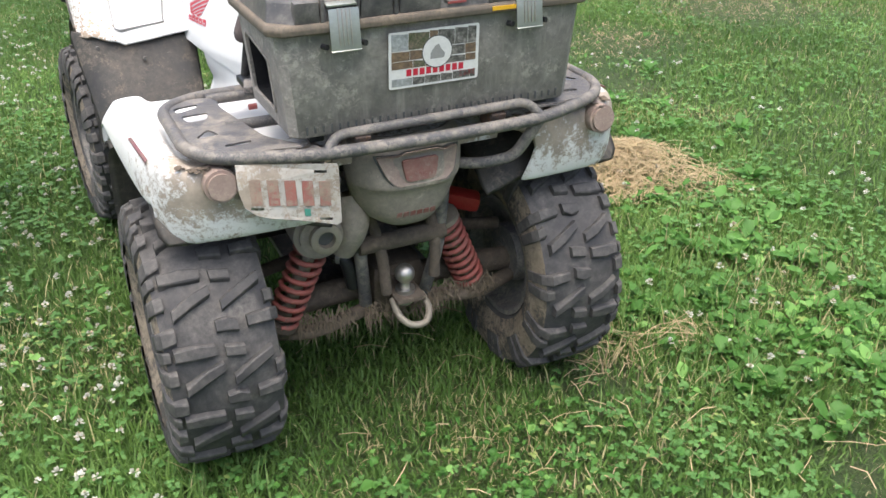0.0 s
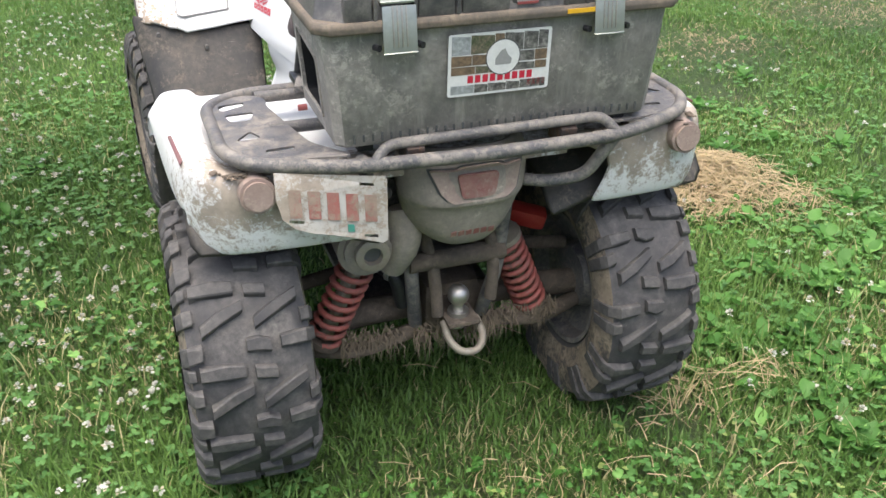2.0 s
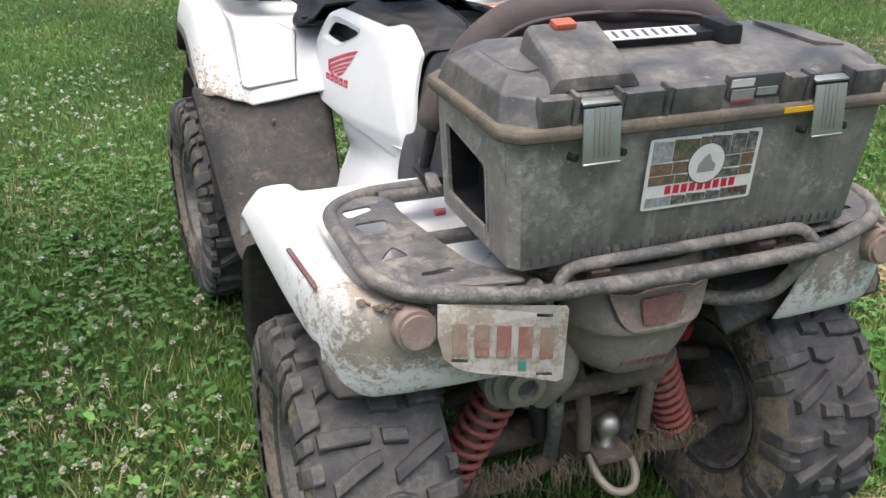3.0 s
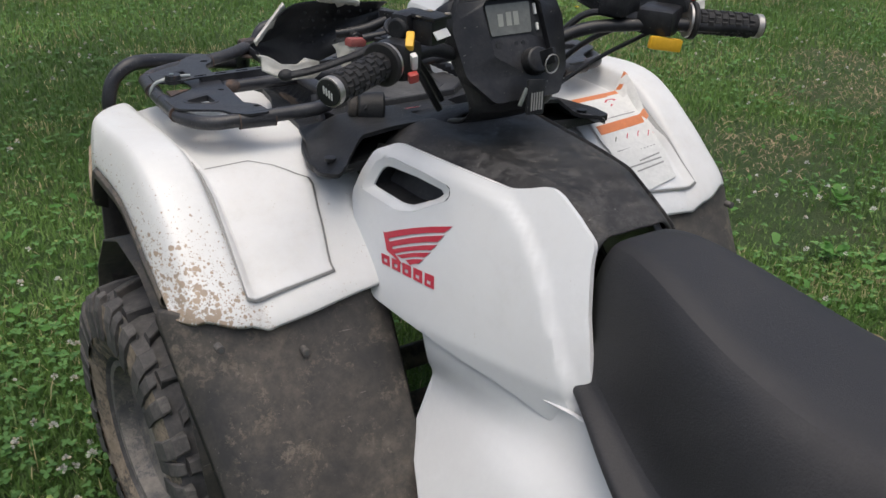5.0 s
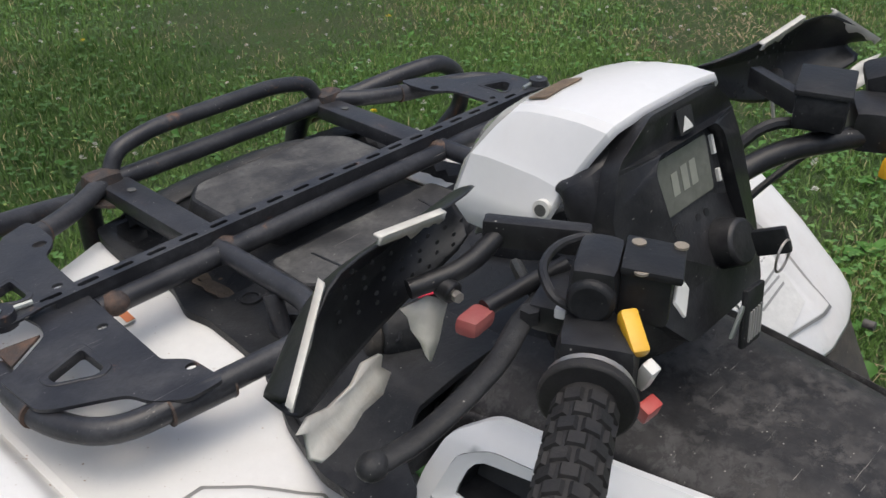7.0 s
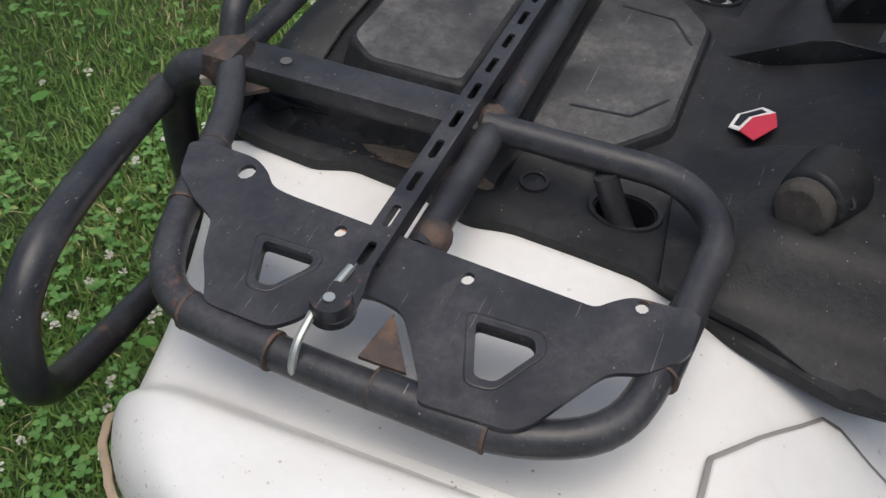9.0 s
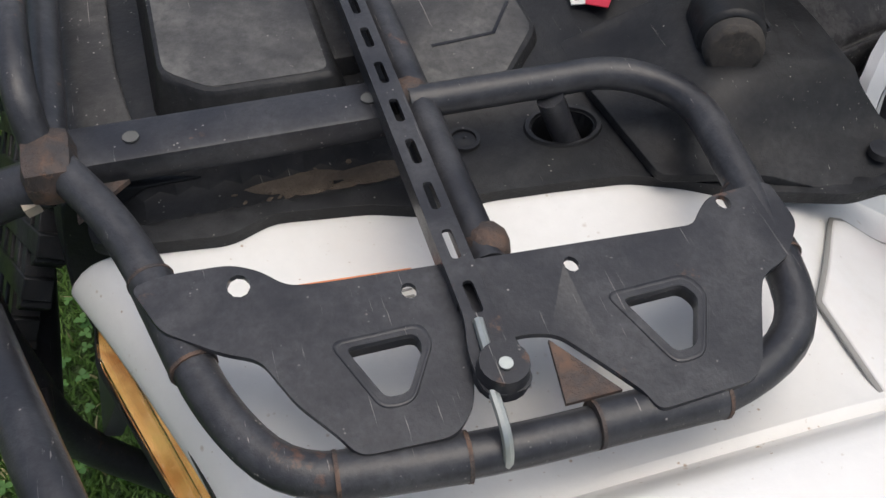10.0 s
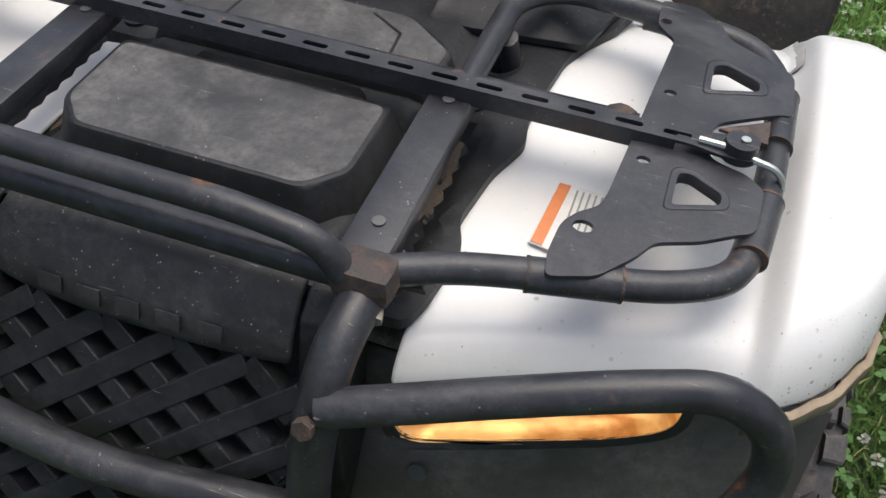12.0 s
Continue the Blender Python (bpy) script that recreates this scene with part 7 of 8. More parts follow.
        part("guard_bracket", bm, BLACK_CLEAN, guard)
    bar.location = (0.007, 0.013, 0.005)


handlebar()


# ---- toolbox on the rear rack ----
def toolbox():
    cx, y0, y1 = 0.035, -0.300, 0.010
    box = tagged(new("toolbox"), "dusty black plastic toolbox with metal latches on the rear rack", "toolbox")
    zb, zl = 0.829, 1.046
    bm = bmesh.new()
    rows = []
    hw0, hw1 = 0.318, 0.335
    def ring(z, hw, ya, yb, ch):
        return [(cx - hw + ch, ya, z), (cx + hw - ch, ya, z), (cx + hw, ya + ch, z), (cx + hw, yb - ch, z), (cx + hw - ch, yb, z), (cx - hw + ch, yb, z), (cx - hw, yb - ch, z), (cx - hw, ya + ch, z)]
    for z, hw, dy in ((zb, hw0 - 0.004, 0.010), (zb + 0.006, hw0, 0.006), (zl, hw1, -0.004)):
        rows.append(ring(z, hw, y0 + dy + 0.012, y1 - dy, 0.016))
    vs = [[bm.verts.new(p) for p in r] for r in rows]
    for q_, (a, b) in enumerate(zip(vs, vs[1:])):
        for i in range(8):
            if q_ and i in (2, 6):
                continue
            bm.faces.new((a[i], a[(i + 1) % 8], b[(i + 1) % 8], b[i]))
    bm.faces.new(vs[0][::-1])
    bm.faces.new(vs[-1])
    body = part("body", bm, BOX, box, "scratched dusty black plastic body")
    # hollow grip at each end
    ya, yb = y0 + 0.034, y1 - 0.022
    for s in (-1, 1):
        def fr(u, v, w, s=s):
            return (cx + s * (hw0 + (hw1 - hw0) * (v - zb - 0.006) / (zl - zb - 0.006) + w), u, v)
        hole = flat_round([(-0.200, 0.868), (-0.045, 0.868), (-0.045, 0.994), (-0.200, 0.974)], 0.010)
        rim = [(ya - 0.002, zb + 0.006), (yb + 0.002, zb + 0.006), (yb + 0.006, zl), (ya - 0.006, zl)]
        part("end_wall", slab(bmesh.new(), rim, lambda u, v, w: fr(u, v, w - 0.004), 0.004, [hole]), BOX, body)
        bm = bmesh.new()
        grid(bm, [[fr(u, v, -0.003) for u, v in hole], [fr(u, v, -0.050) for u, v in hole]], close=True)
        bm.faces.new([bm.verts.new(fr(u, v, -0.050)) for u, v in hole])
        # near-black material deepens the shade inside the pocket
        part("hollow_grip", bm, BLACK_CLEAN, body, "hollow grip in the toolbox end, coloured near black for its shade", sharp=30)
        part("hole_rim", slab(bmesh.new(), [(-0.1225 + (u + 0.1225) * 1.07, 0.931 + (v - 0.931) * 1.09) for u, v in hole], lambda u, v, w: fr(u, v, w + 0.0002), 0.003, [hole]), BOX, body)
        part("foot", box_mesh(bmesh.new(), (0.03, 0.03, 0.018), pose(cx + s * 0.26, y0 + 0.05, zb - 0.008), 0.003), BLACK_CLEAN, body)
        part("foot", box_mesh(bmesh.new(), (0.03, 0.03, 0.018), pose(cx + s * 0.26, y1 - 0.05, zb - 0.008), 0.003), BLACK_CLEAN, body)
    for k in range(34):
        x = cx - 0.285 + 0.0173 * k
        part("rib", box_mesh(bmesh.new(), (0.0035, 0.004, 0.013 + 0.004 * (k % 3 == 0)), pose(x, y0 + 0.0175, zb + 0.016)), DARK_INK, body)
    # rim and lid
    bm = bmesh.new()
    rows = [ring(z, hw, y0 - d, y1 + d, 0.026) for z, hw, d in ((zl - 0.006, 0.342, 0.002), (zl - 0.004, 0.352, 0.012), (zl + 0.008, 0.354, 0.014), (zl + 0.016, 0.350, 0.010))]
    vs = [[bm.verts.new(p) for p in r] for r in rows]
    for a, b in zip(vs, vs[1:]):
        for i in range(8):
            bm.faces.new((a[i], a[(i + 1) % 8], b[(i + 1) % 8], b[i]))
    bm.faces.new(vs[0][::-1])
    bm.faces.new(vs[-1])
    lid = part("lid", bm, BOX_LIP, box, "domed black plastic lid with a dusty tan rim", mods=(('BEVEL', 0.003),))
    bm = bmesh.new()
    rows = [ring(z, hw, y0 - d, y1 + d, c_) for z, hw, d, c_ in ((zl + 0.014, 0.343, 0.004, 0.040), (zl + 0.052, 0.334, -0.006, 0.046), (zl + 0.070, 0.310, -0.032, 0.050), (zl + 0.076, 0.262, -0.070, 0.050))]
    vs = [[bm.verts.new(p) for p in r] for r in rows]
    for a, b in zip(vs, vs[1:]):
        for i in range(8):
            bm.faces.new((a[i], a[(i + 1) % 8], b[(i + 1) % 8], b[i]))
    bm.faces.new(vs[-1])
    part("dome", bm, BOX_LID, lid, mods=(('BEVEL', 0.0025),), sharp=12)
    # raised end fields of the lid
    for s in (-1, 1):
        part("lid_field", slab(bmesh.new(), flat_round([(cx + s * 0.285, y0 + 0.075), (cx + s * 0.30, y0 + 0.10), (cx + s * 0.30, y1 - 0.10), (cx + s * 0.285, y1 - 0.075), (cx + s * 0.225, y1 - 0.075), (cx + s * 0.225, y0 + 0.075)], 0.006), lambda u, v, w: (u, v, zl + 0.066 + 0.14 * (0.30 - abs(u - cx)) + w), 0.006), BOX_LID, lid, mods=(('BEVEL', 0.002),))
    # front panels of the lid, between upright ribs
    for x0, x1 in ((-0.300, -0.252), (-0.170, -0.105), (-0.09, -0.002), (0.112, 0.145), (0.235, 0.300)):
        part("lid_panel", box_mesh(bmesh.new(), (x1 - x0, 0.022, 0.042), pose(cx + (x0 + x1) / 2, y0 + 0.002, zl + 0.037, 8), 0.004), BOX_LID, lid)
    for x in (-0.246, -0.176, -0.098, 0.108, 0.150, 0.229):
        part("lid_rib", box_mesh(bmesh.new(), (0.008, 0.026, 0.050), pose(cx + x, y0 + 0.002, zl + 0.037, 8), 0.003), BOX_LID, lid)
    # plain nameplate
    np_ = part("name_panel", box_mesh(bmesh.new(), (0.10, 0.012, 0.046), pose(cx + 0.055, y0 + 0.003, zl + 0.042, 7), 0.003), DARK_INK, lid, "dark panel with worn plain marks")
    part("name_block", box_mesh(bmesh.new(), (0.040, 0.002, 0.012), pose(cx + 0.030, y0 - 0.0045, zl + 0.053, 7)), LABEL, np_)
    part("name_block", box_mesh(bmesh.new(), (0.040, 0.002, 0.015), pose(cx + 0.032, y0 - 0.0055, zl + 0.036, 7)), GREY_INK, np_)
    part("name_block", box_mesh(bmesh.new(), (0.040, 0.002, 0.004), pose(cx + 0.032, y0 - 0.0065, zl + 0.026, 7)), RED_DULL, np_)
    part("name_block", box_mesh(bmesh.new(), (0.036, 0.002, 0.012), pose(cx + 0.075, y0 - 0.0055, zl + 0.038, 7)), GREY_INK, np_)
    part("yellow_strip", box_mesh(bmesh.new(), (0.055, 0.004, 0.008), pose(cx + 0.135, y0 - 0.013, zl + 0.006)), YELLOW, lid, "faded yellow strip")
    # metal latches
    for x in (-0.212, 0.186):
        la = part("latch", box_mesh(bmesh.new(), (0.060, 0.003, 0.080), pose(cx + x + 0.006, y0 - 0.0155, zl + 0.000, -7), 0.001), ZINC, box, "zinc-plated steel latch with pressed ribs", mods=())
        part("latch_lip", box_mesh(bmesh.new(), (0.060, 0.007, 0.003), pose(cx + x + 0.006, y0 - 0.020, zl - 0.038, 24), 0.001), ZINC, la)
        part("latch_top", box_mesh(bmesh.new(), (0.064, 0.016, 0.004), pose(cx + x + 0.006, y0 - 0.004, zl + 0.047, 14), 0.001), ZINC, la)
        for k in range(4):
            part("latch_rib", box_mesh(bmesh.new(), (0.003, 0.003, 0.070), pose(cx + x - 0.006 + 0.008 * k, y0 - 0.0165, zl + 0.006, -7), 0.001), CHROME, la)
        for e in (-0.036, 0.042):
            part("latch_pin", rod(bmesh.new(), (cx + x + e, y0 - 0.002, zl - 0.030), (cx + x + e + 0.006, y0 - 0.014, zl - 0.030), 0.006, seg=10), BLACK_CLEAN, la)
    # sticker: photographs as patches, a round emblem, a row of red blocks
    sx0, sx1, sz0, sz1 = -0.078, 0.121, 0.908, 1.024
    def fs(u, v, w):
        return (u, y0 + 0.0105 - 0.050 * (v - 0.829) - w, v)
    st = part("sticker", slab(bmesh.new(), flat_round([(sx0, sz0), (sx1, sz0), (sx1, sz1), (sx0, sz1)], 0.006), fs, 0.0012), LABEL, box, "white sticker with small photographs, round emblem and red blocks")
    rng = random.Random(5)
    cols = [PHOTO_A, PHOTO_B, PHOTO_C, PHOTO_A, PHOTO_D, PHOTO_C]
    w_, h_ = sx1 - sx0, sz1 - sz0
    for r_, (v0, v1) in enumerate(((0.67, 0.97), (0.49, 0.66), (0.35, 0.48), (0.04, 0.18))):
        x = 0.03
        while x < 0.95:
            wd = min(rng.uniform(0.09, 0.24), 0.97 - x)
            if wd > 0.03:
                part("photo_patch", slab(bmesh.new(), [(sx0 + w_ * x, sz0 + h_ * v0), (sx0 + w_ * (x + wd - 0.005), sz0 + h_ * v0), (sx0 + w_ * (x + wd - 0.005), sz0 + h_ * (v1 - rng.uniform(0, 0.03))), (sx0 + w_ * x, sz0 + h_ * v1)],
                     lambda u, v, w: fs(u, v, w + 0.0013), 0.0004), rng.choice(cols), st)
            x += wd
    ec = (0.027, 0.976)
    circ = [(ec[0] + 0.034 * math.cos(k * math.pi / 16), ec[1] + 0.034 * math.sin(k * math.pi / 16)) for k in range(32)]
    part("emblem_ring", slab(bmesh.new(), circ, lambda u, v, w: fs(u, v, w + 0.0018), 0.0003), DARK_INK, st)
    part("emblem_disc", slab(bmesh.new(), [(ec[0] + (u - ec[0]) * 0.94, ec[1] + (v - ec[1]) * 0.94) for u, v in circ], lambda u, v, w: fs(u, v, w + 0.0022), 0.0003), LABEL, st)
    part("emblem_figure", slab(bmesh.new(), [(0.012, 0.962), (0.042, 0.962), (0.044, 0.972), (0.036, 0.980), (0.030, 0.992), (0.022, 0.988), (0.012, 0.974)], lambda u, v, w: fs(u, v, w + 0.0026), 0.0003), GREY_INK, st, "plain grey shape")
    for k in range(9):
        x = -0.040 + 0.0145 * k
        part("red_block", slab(bmesh.new(), [(x, 0.932), (x + 0.0105, 0.932), (x + 0.0105, 0.946), (x, 0.946)], lambda u, v, w: fs(u, v, w + 0.0013), 0.0004), LOGO_RED, st)
    for k in range(4):
        x = 0.078 + 0.0095 * k
        part("outline_block", slab(bmesh.new(), [(x, 0.917), (x + 0.007, 0.917), (x + 0.007, 0.929), (x, 0.929)], lambda u, v, w: fs(u, v, w + 0.0013), 0.0004), RED_DULL, st)
    # handle, organiser flap and ruler on the lid
    zt = zl + 0.071
    bm = bmesh.new()
    rows = []
    for y, z, hw in ((y0 + 0.010, zt - 0.012, 0.064), (y0 + 0.012, zt + 0.006, 0.063), (y0 + 0.020, zt + 0.014, 0.062), (y0 + 0.10, zt + 0.034, 0.062), (y0 + 0.152, zt + 0.048, 0.060), (y0 + 0.160, zt + 0.044, 0.060), (y0 + 0.166, zt - 0.010, 0.060)):
        rows.append([(-0.198 + cx + x_ + (y - y0 - 0.08) * 0.12, y, z_) for x_, z_ in ((-hw - 0.008, zt - 0.012), (-hw, z - 0.006), (-hw + 0.006, z), (0, z + 0.001), (hw - 0.006, z), (hw, z - 0.006), (hw + 0.008, zt - 0.012))])
    fl_ = part("handle_end", grid(bm, rows), BOX_LID, lid, "smooth black handle end", mods=(('SOLIDIFY', 0.006), ('BEVEL', 0.002)))
    part("red_catch", box_mesh(bmesh.new(), (0.036, 0.022, 0.010), pose(cx - 0.196, y0 + 0.140, zt + 0.050, 14, 0, 4), 0.003), CATCH, lid, "orange-red catch")
    part("handle_bar", box_mesh(bmesh.new(), (0.30, 0.045, 0.022), pose(cx - 0.01, y0 + 0.170, zt + 0.010), 0.006), BLACK, lid)
    ru = part("ruler", box_mesh(bmesh.new(), (0.17, 0.030, 0.002), pose(cx - 0.045, y0 + 0.150, zt + 0.024, 14)), LABEL, lid, "white ruler strip with dark marks")
    for k in range(9):
        part("ruler_mark", box_mesh(bmesh.new(), (0.006, 0.020, 0.0012), pose(cx - 0.117 + 0.0178 * k, y0 + 0.150, zt + 0.0255, 14)), DARK_INK, ru)
    part("handle_end", box_mesh(bmesh.new(), (0.035, 0.075, 0.042), pose(cx + 0.100, y0 + 0.155, zt + 0.016), 0.010), BLACK, lid)
    return box


toolbox()


# ---- padded backrest between seat and toolbox ----
def backrest():
    ob = tagged(new("backrest"), "padded brown cloth backrest on black steel legs behind the seat", "backrest")
    rng = random.Random(3)
    pts = [(-0.258, 0.135, 0.915), (-0.236, 0.13, 0.975), (-0.185, 0.118, 1.068), (-0.115, 0.11, 1.118), (-0.02, 0.108, 1.130), (0.12, 0.108, 1.130), (0.28, 0.11, 1.112), (0.345, 0.118, 1.05), (0.37, 0.13, 0.97), (0.38, 0.135, 0.915)]
    bm = tube(bmesh.new(), pts, 0.034, 0.07, 16)
    for v in bm.verts:
        n = noise.noise(v.co * 22) * 0.007 + noise.noise(v.co * 60) * 0.004
        v.co += Vector((n, n, n))
    part("cushion", bm, CLOTH, ob, "creased brown cloth cushion roll", mods=(('SUBSURF', 1),), sharp=80)
    bm = bmesh.new()
    rows = []
    part("piping", tube(bmesh.new(), [(p[0] * 0.985, p[1] - 0.034, p[2] - 0.006) for p in pts], 0.0042, 0.07, 8), CLOTH, ob, "stitched edge piping", sharp=80)
    for z, hw in ((0.86, 0.285), (0.95, 0.285), (1.04, 0.27), (1.085, 0.245), (1.11, 0.20)):
        rows.append([(0.055 + hw * t, 0.118 + 0.012 * math.cos(9 * t), z) for t in (-1, -0.6, -0.2, 0.2, 0.6, 1)])
    part("back_cloth", grid(bm, rows), CLOTH, ob, mods=(('SOLIDIFY', 0.03), ('SUBSURF', 1)))
    for s in (-1, 1):
        part("leg", tube(bmesh.new(), [(0.055 + s * 0.305, 0.135, 0.93), (0.055 + s * 0.318, 0.15, 0.832)], 0.011), BLACK_CLEAN, ob, "black steel leg")
        part("foot", box_mesh(bmesh.new(), (0.04, 0.07, 0.016), pose(0.055 + s * 0.318, 0.125, 0.8315), 0.004), BLACK_CLEAN, ob)


backrest()


# ---- slotted bar clamped across the front rack ----
def slotted_bar():
    ob = tagged(new("slotted_bar"), "slotted black steel bar clamped across the front rack with wire U-bolts", "mounting bar")
    z, y = 0.9475, 1.576
    ends = 0.435
    out = flat_round([(MID - ends - 0.012, y - 0.015), (MID - ends + 0.02, y - 0.015), (MID - ends + 0.04, y - 0.0095), (MID + ends - 0.04, y - 0.0095), (MID + ends - 0.02, y - 0.015), (MID + ends + 0.012, y - 0.015),
                      (MID + ends + 0.012, y + 0.015), (MID + ends - 0.02, y + 0.015), (MID + ends - 0.04, y + 0.0095), (MID - ends + 0.04, y + 0.0095), (MID - ends + 0.02, y + 0.015), (MID - ends - 0.012, y + 0.015)], 0.012)
    slots = []
    for k in range(19):
        x = MID - 0.388 + 0.0412 * k + 0.008
        slots.append(flat_round([(x - 0.012, y - 0.0032), (x + 0.012, y - 0.0032), (x + 0.012, y + 0.0032), (x - 0.012, y + 0.0032)], 0.003, 2))
    bm = slab(bmesh.new(), out, flat_z(z), 0.003, slots)
    bar = part("bar", bm, STEEL, ob, "flat black slotted steel bar", mods=(('BEVEL', 0.0008),))
    for d in (-1, 1):
        part("flange", box_mesh(bmesh.new(), (0.76, 0.003, 0.016), pose(MID, y + d * 0.0078, z - 0.007)), STEEL, bar)
    for s in (-1, 1):
        x = MID + s * 0.436
        part("clamp", rod(bmesh.new(), (x - s * 0.004, y, z - 0.004), (x - s * 0.004, y, z + 0.012), 0.016, 0.014, 18), STEEL, ob, "black clamp plate")
        part("bolt_hole", rod(bmesh.new(), (x - s * 0.002, y, z + 0.0125), (x - s * 0.002, y, z + 0.0138), 0.004), ZINC, ob)
        part("u_bolt", tube(bmesh.new(), [(x - s * 0.038, y + 0.003, z + 0.0048), (x - s * 0.016, y + 0.005, z + 0.0055)], 0.0032, 0.01, 8), ZINC, ob, "bright wire end")
        part("u_bolt", tube(bmesh.new(), [(x + s * 0.006, y + 0.009, z + 0.002), (x + s * 0.030, y + 0.009, z - 0.003), (x + s * 0.040, y + 0.009, z - 0.022), (x + s * 0.024, y + 0.009, z - 0.044)], 0.0032, 0.012, 8), ZINC, ob, "bright bent wire U-bolt")


slotted_bar()


# ---- lawn ----
bm = bmesh.new()
bmesh.ops.create_grid(bm, x_segments=40, y_segments=40, size=1)
for v in bm.verts:
    v.co.x = math.copysign(abs(v.co.x) ** 3, v.co.x) * 900
    v.co.y = math.copysign(abs(v.co.y) ** 3, v.co.y) * 900
    v.co.z = 0
ground = part("ground", bm, SOIL)
tagged(ground, "green lawn soil under the grass", "ground", kind="structure")


def stuff(name, verts, tris, material, label, category):
    me = bpy.data.meshes.new(name)
    nv, nt_ = len(verts), len(tris)
    me.vertices.add(nv)
    me.vertices.foreach_set("co", np.asarray(verts, dtype=np.float32).ravel())
    me.loops.add(nt_ * 3)
    me.loops.foreach_set("vertex_index", np.asarray(tris, dtype=np.int32).ravel())
    me.polygons.add(nt_)
    me.polygons.foreach_set("loop_start", np.arange(0, nt_ * 3, 3, dtype=np.int32))
    me.update(calc_edges=True)
    me.validate()
    me.materials.append(material)
    return tagged(new(name, me), label, category, kind="stuff")


rs = np.random.RandomState(11)
PATCHES = [(1.42, 0.86, 0.36), (0.60, -0.22, 0.22), (2.4, 2.45, 0.5), (3.7, 2.7, 0.5), (4.05, 3.2, 0.4), (0.9, -0.95, 0.22), (-1.5, 0.9, 0.3), (2.5, 2.4, 0.3), (2.4, 4.6, 0.8), (1.9, 1.9, 0.35)]


def thin(x, y):
    """How worn the lawn is at a place, 0 to 1."""
    t = np.zeros_like(x)
    for px, py, pr in PATCHES:
        t = np.maximum(t, np.exp(-(((x - px) ** 2 + (y - py) ** 2) / pr ** 2) ** 2))
    return t


def scatter(count, box):
    x0, x1, y0, y1 = box
    return rs.uniform(x0, x1, count), rs.uniform(y0, y1, count)


def lumps(x, y):
    return 0.5 + 0.28 * np.sin(3.1 * x + 1.7 * np.sin(2.3 * y)) + 0.22 * np.sin(5.3 * y + 2.1 * np.sin(3.7 * x + 1))


def blades(x, y, length, width, lean, base=0.0):
    """Bent blades: five corners, three triangles each."""
    k = len(x)
    yaw = rs.uniform(0, 2 * np.pi, k)
    c, s = np.cos(yaw), np.sin(yaw)
    out = length * lean
    up = length * np.sqrt(np.clip(1 - lean ** 2, 0.05, 1))
    v = np.zeros((k, 5, 3))
    for i, (t, wd) in enumerate(((0, -1), (0, 1), (0.55, -0.8), (0.55, 0.8), (1, 0))):
        bend = out * (t ** 1.7)
        v[:, i, 0] = x + c * bend - s * wd * width / 2
        v[:, i, 1] = y + s * bend + c * wd * width / 2
        v[:, i, 2] = base + up * (t - 0.25 * t * t * lean)
    tri = np.array([[0, 1, 3], [0, 3, 2], [2, 3, 4]])
    f = (tri[None] + 5 * np.arange(k)[:, None, None]).reshape(-1, 3)
    return v.reshape(-1, 3), f


def grass():
    vs, fs, off = [], [], 0
    for count, box, ln, wd in ((250000, (-1.9, 2.0, -1.3, 2.6), (0.024, 0.056), 0.0042), (120000, (-2.2, 3.2, 2.6, 4.9), (0.022, 0.05), 0.0042), (110000, (-2.6, 6.0, 4.9, 8.6), (0.03, 0.06), 0.0056), (24000, (3.2, 6.0, 2.6, 4.9), (0.03, 0.06), 0.0052), (80000, (2.0, 6.0, -1.3, 2.6), (0.025, 0.058), 0.0046), (20000, (-3.2, -1.9, -1.0, 4.0), (0.03, 0.06), 0.004)):
        x, y = scatter(count, box)
        keep = rs.uniform(0, 1, count) > 0.8 * thin(x, y)
        under = (np.abs(x) < 0.55) & (y > 0.35) & (y < 1.6) & (rs.uniform(0, 1, count) < 0.6)
        keep &= ~under
        x, y = x[keep], y[keep]
        k = len(x)
        length = rs.uniform(*ln, k) * (0.75 + 0.5 * lumps(x, y)) * (1 - 0.45 * thin(x, y))
        long_ = rs.uniform(0, 1, k) < 0.03
        length[long_] *= 1.7
        v, f = blades(x, y, length, rs.uniform(0.7, 1.3, k) * wd, rs.uniform(0.25, 0.96, k))
        vs.append(v)
        fs.append(f + off)
        off += len(v)
    # longer tufts beside the rear wheel and at the lawn's rough spots
    for cx, cy, sx, sy, count in ((0.80, 0.05, 0.14, 0.22, 1500), (0.95, -0.30, 0.25, 0.2, 1600), (-0.85, 0.0, 0.2, 0.3, 900), (1.25, 0.2, 0.3, 0.3, 1100), (-0.65, -0.25, 0.12, 0.12, 500)):
        x, y = rs.normal(cx, sx, count), rs.normal(cy, sy, count)
        v, f = blades(x, y, rs.uniform(0.06, 0.13, count), rs.uniform(0.003, 0.006, count), rs.uniform(0.2, 0.85, count))
        vs.append(v)
        fs.append(f + off)
        off += len(v)
    stuff("grass", np.vstack(vs), np.vstack(fs), GRASS, "short green lawn grass with dry patches", "grass")


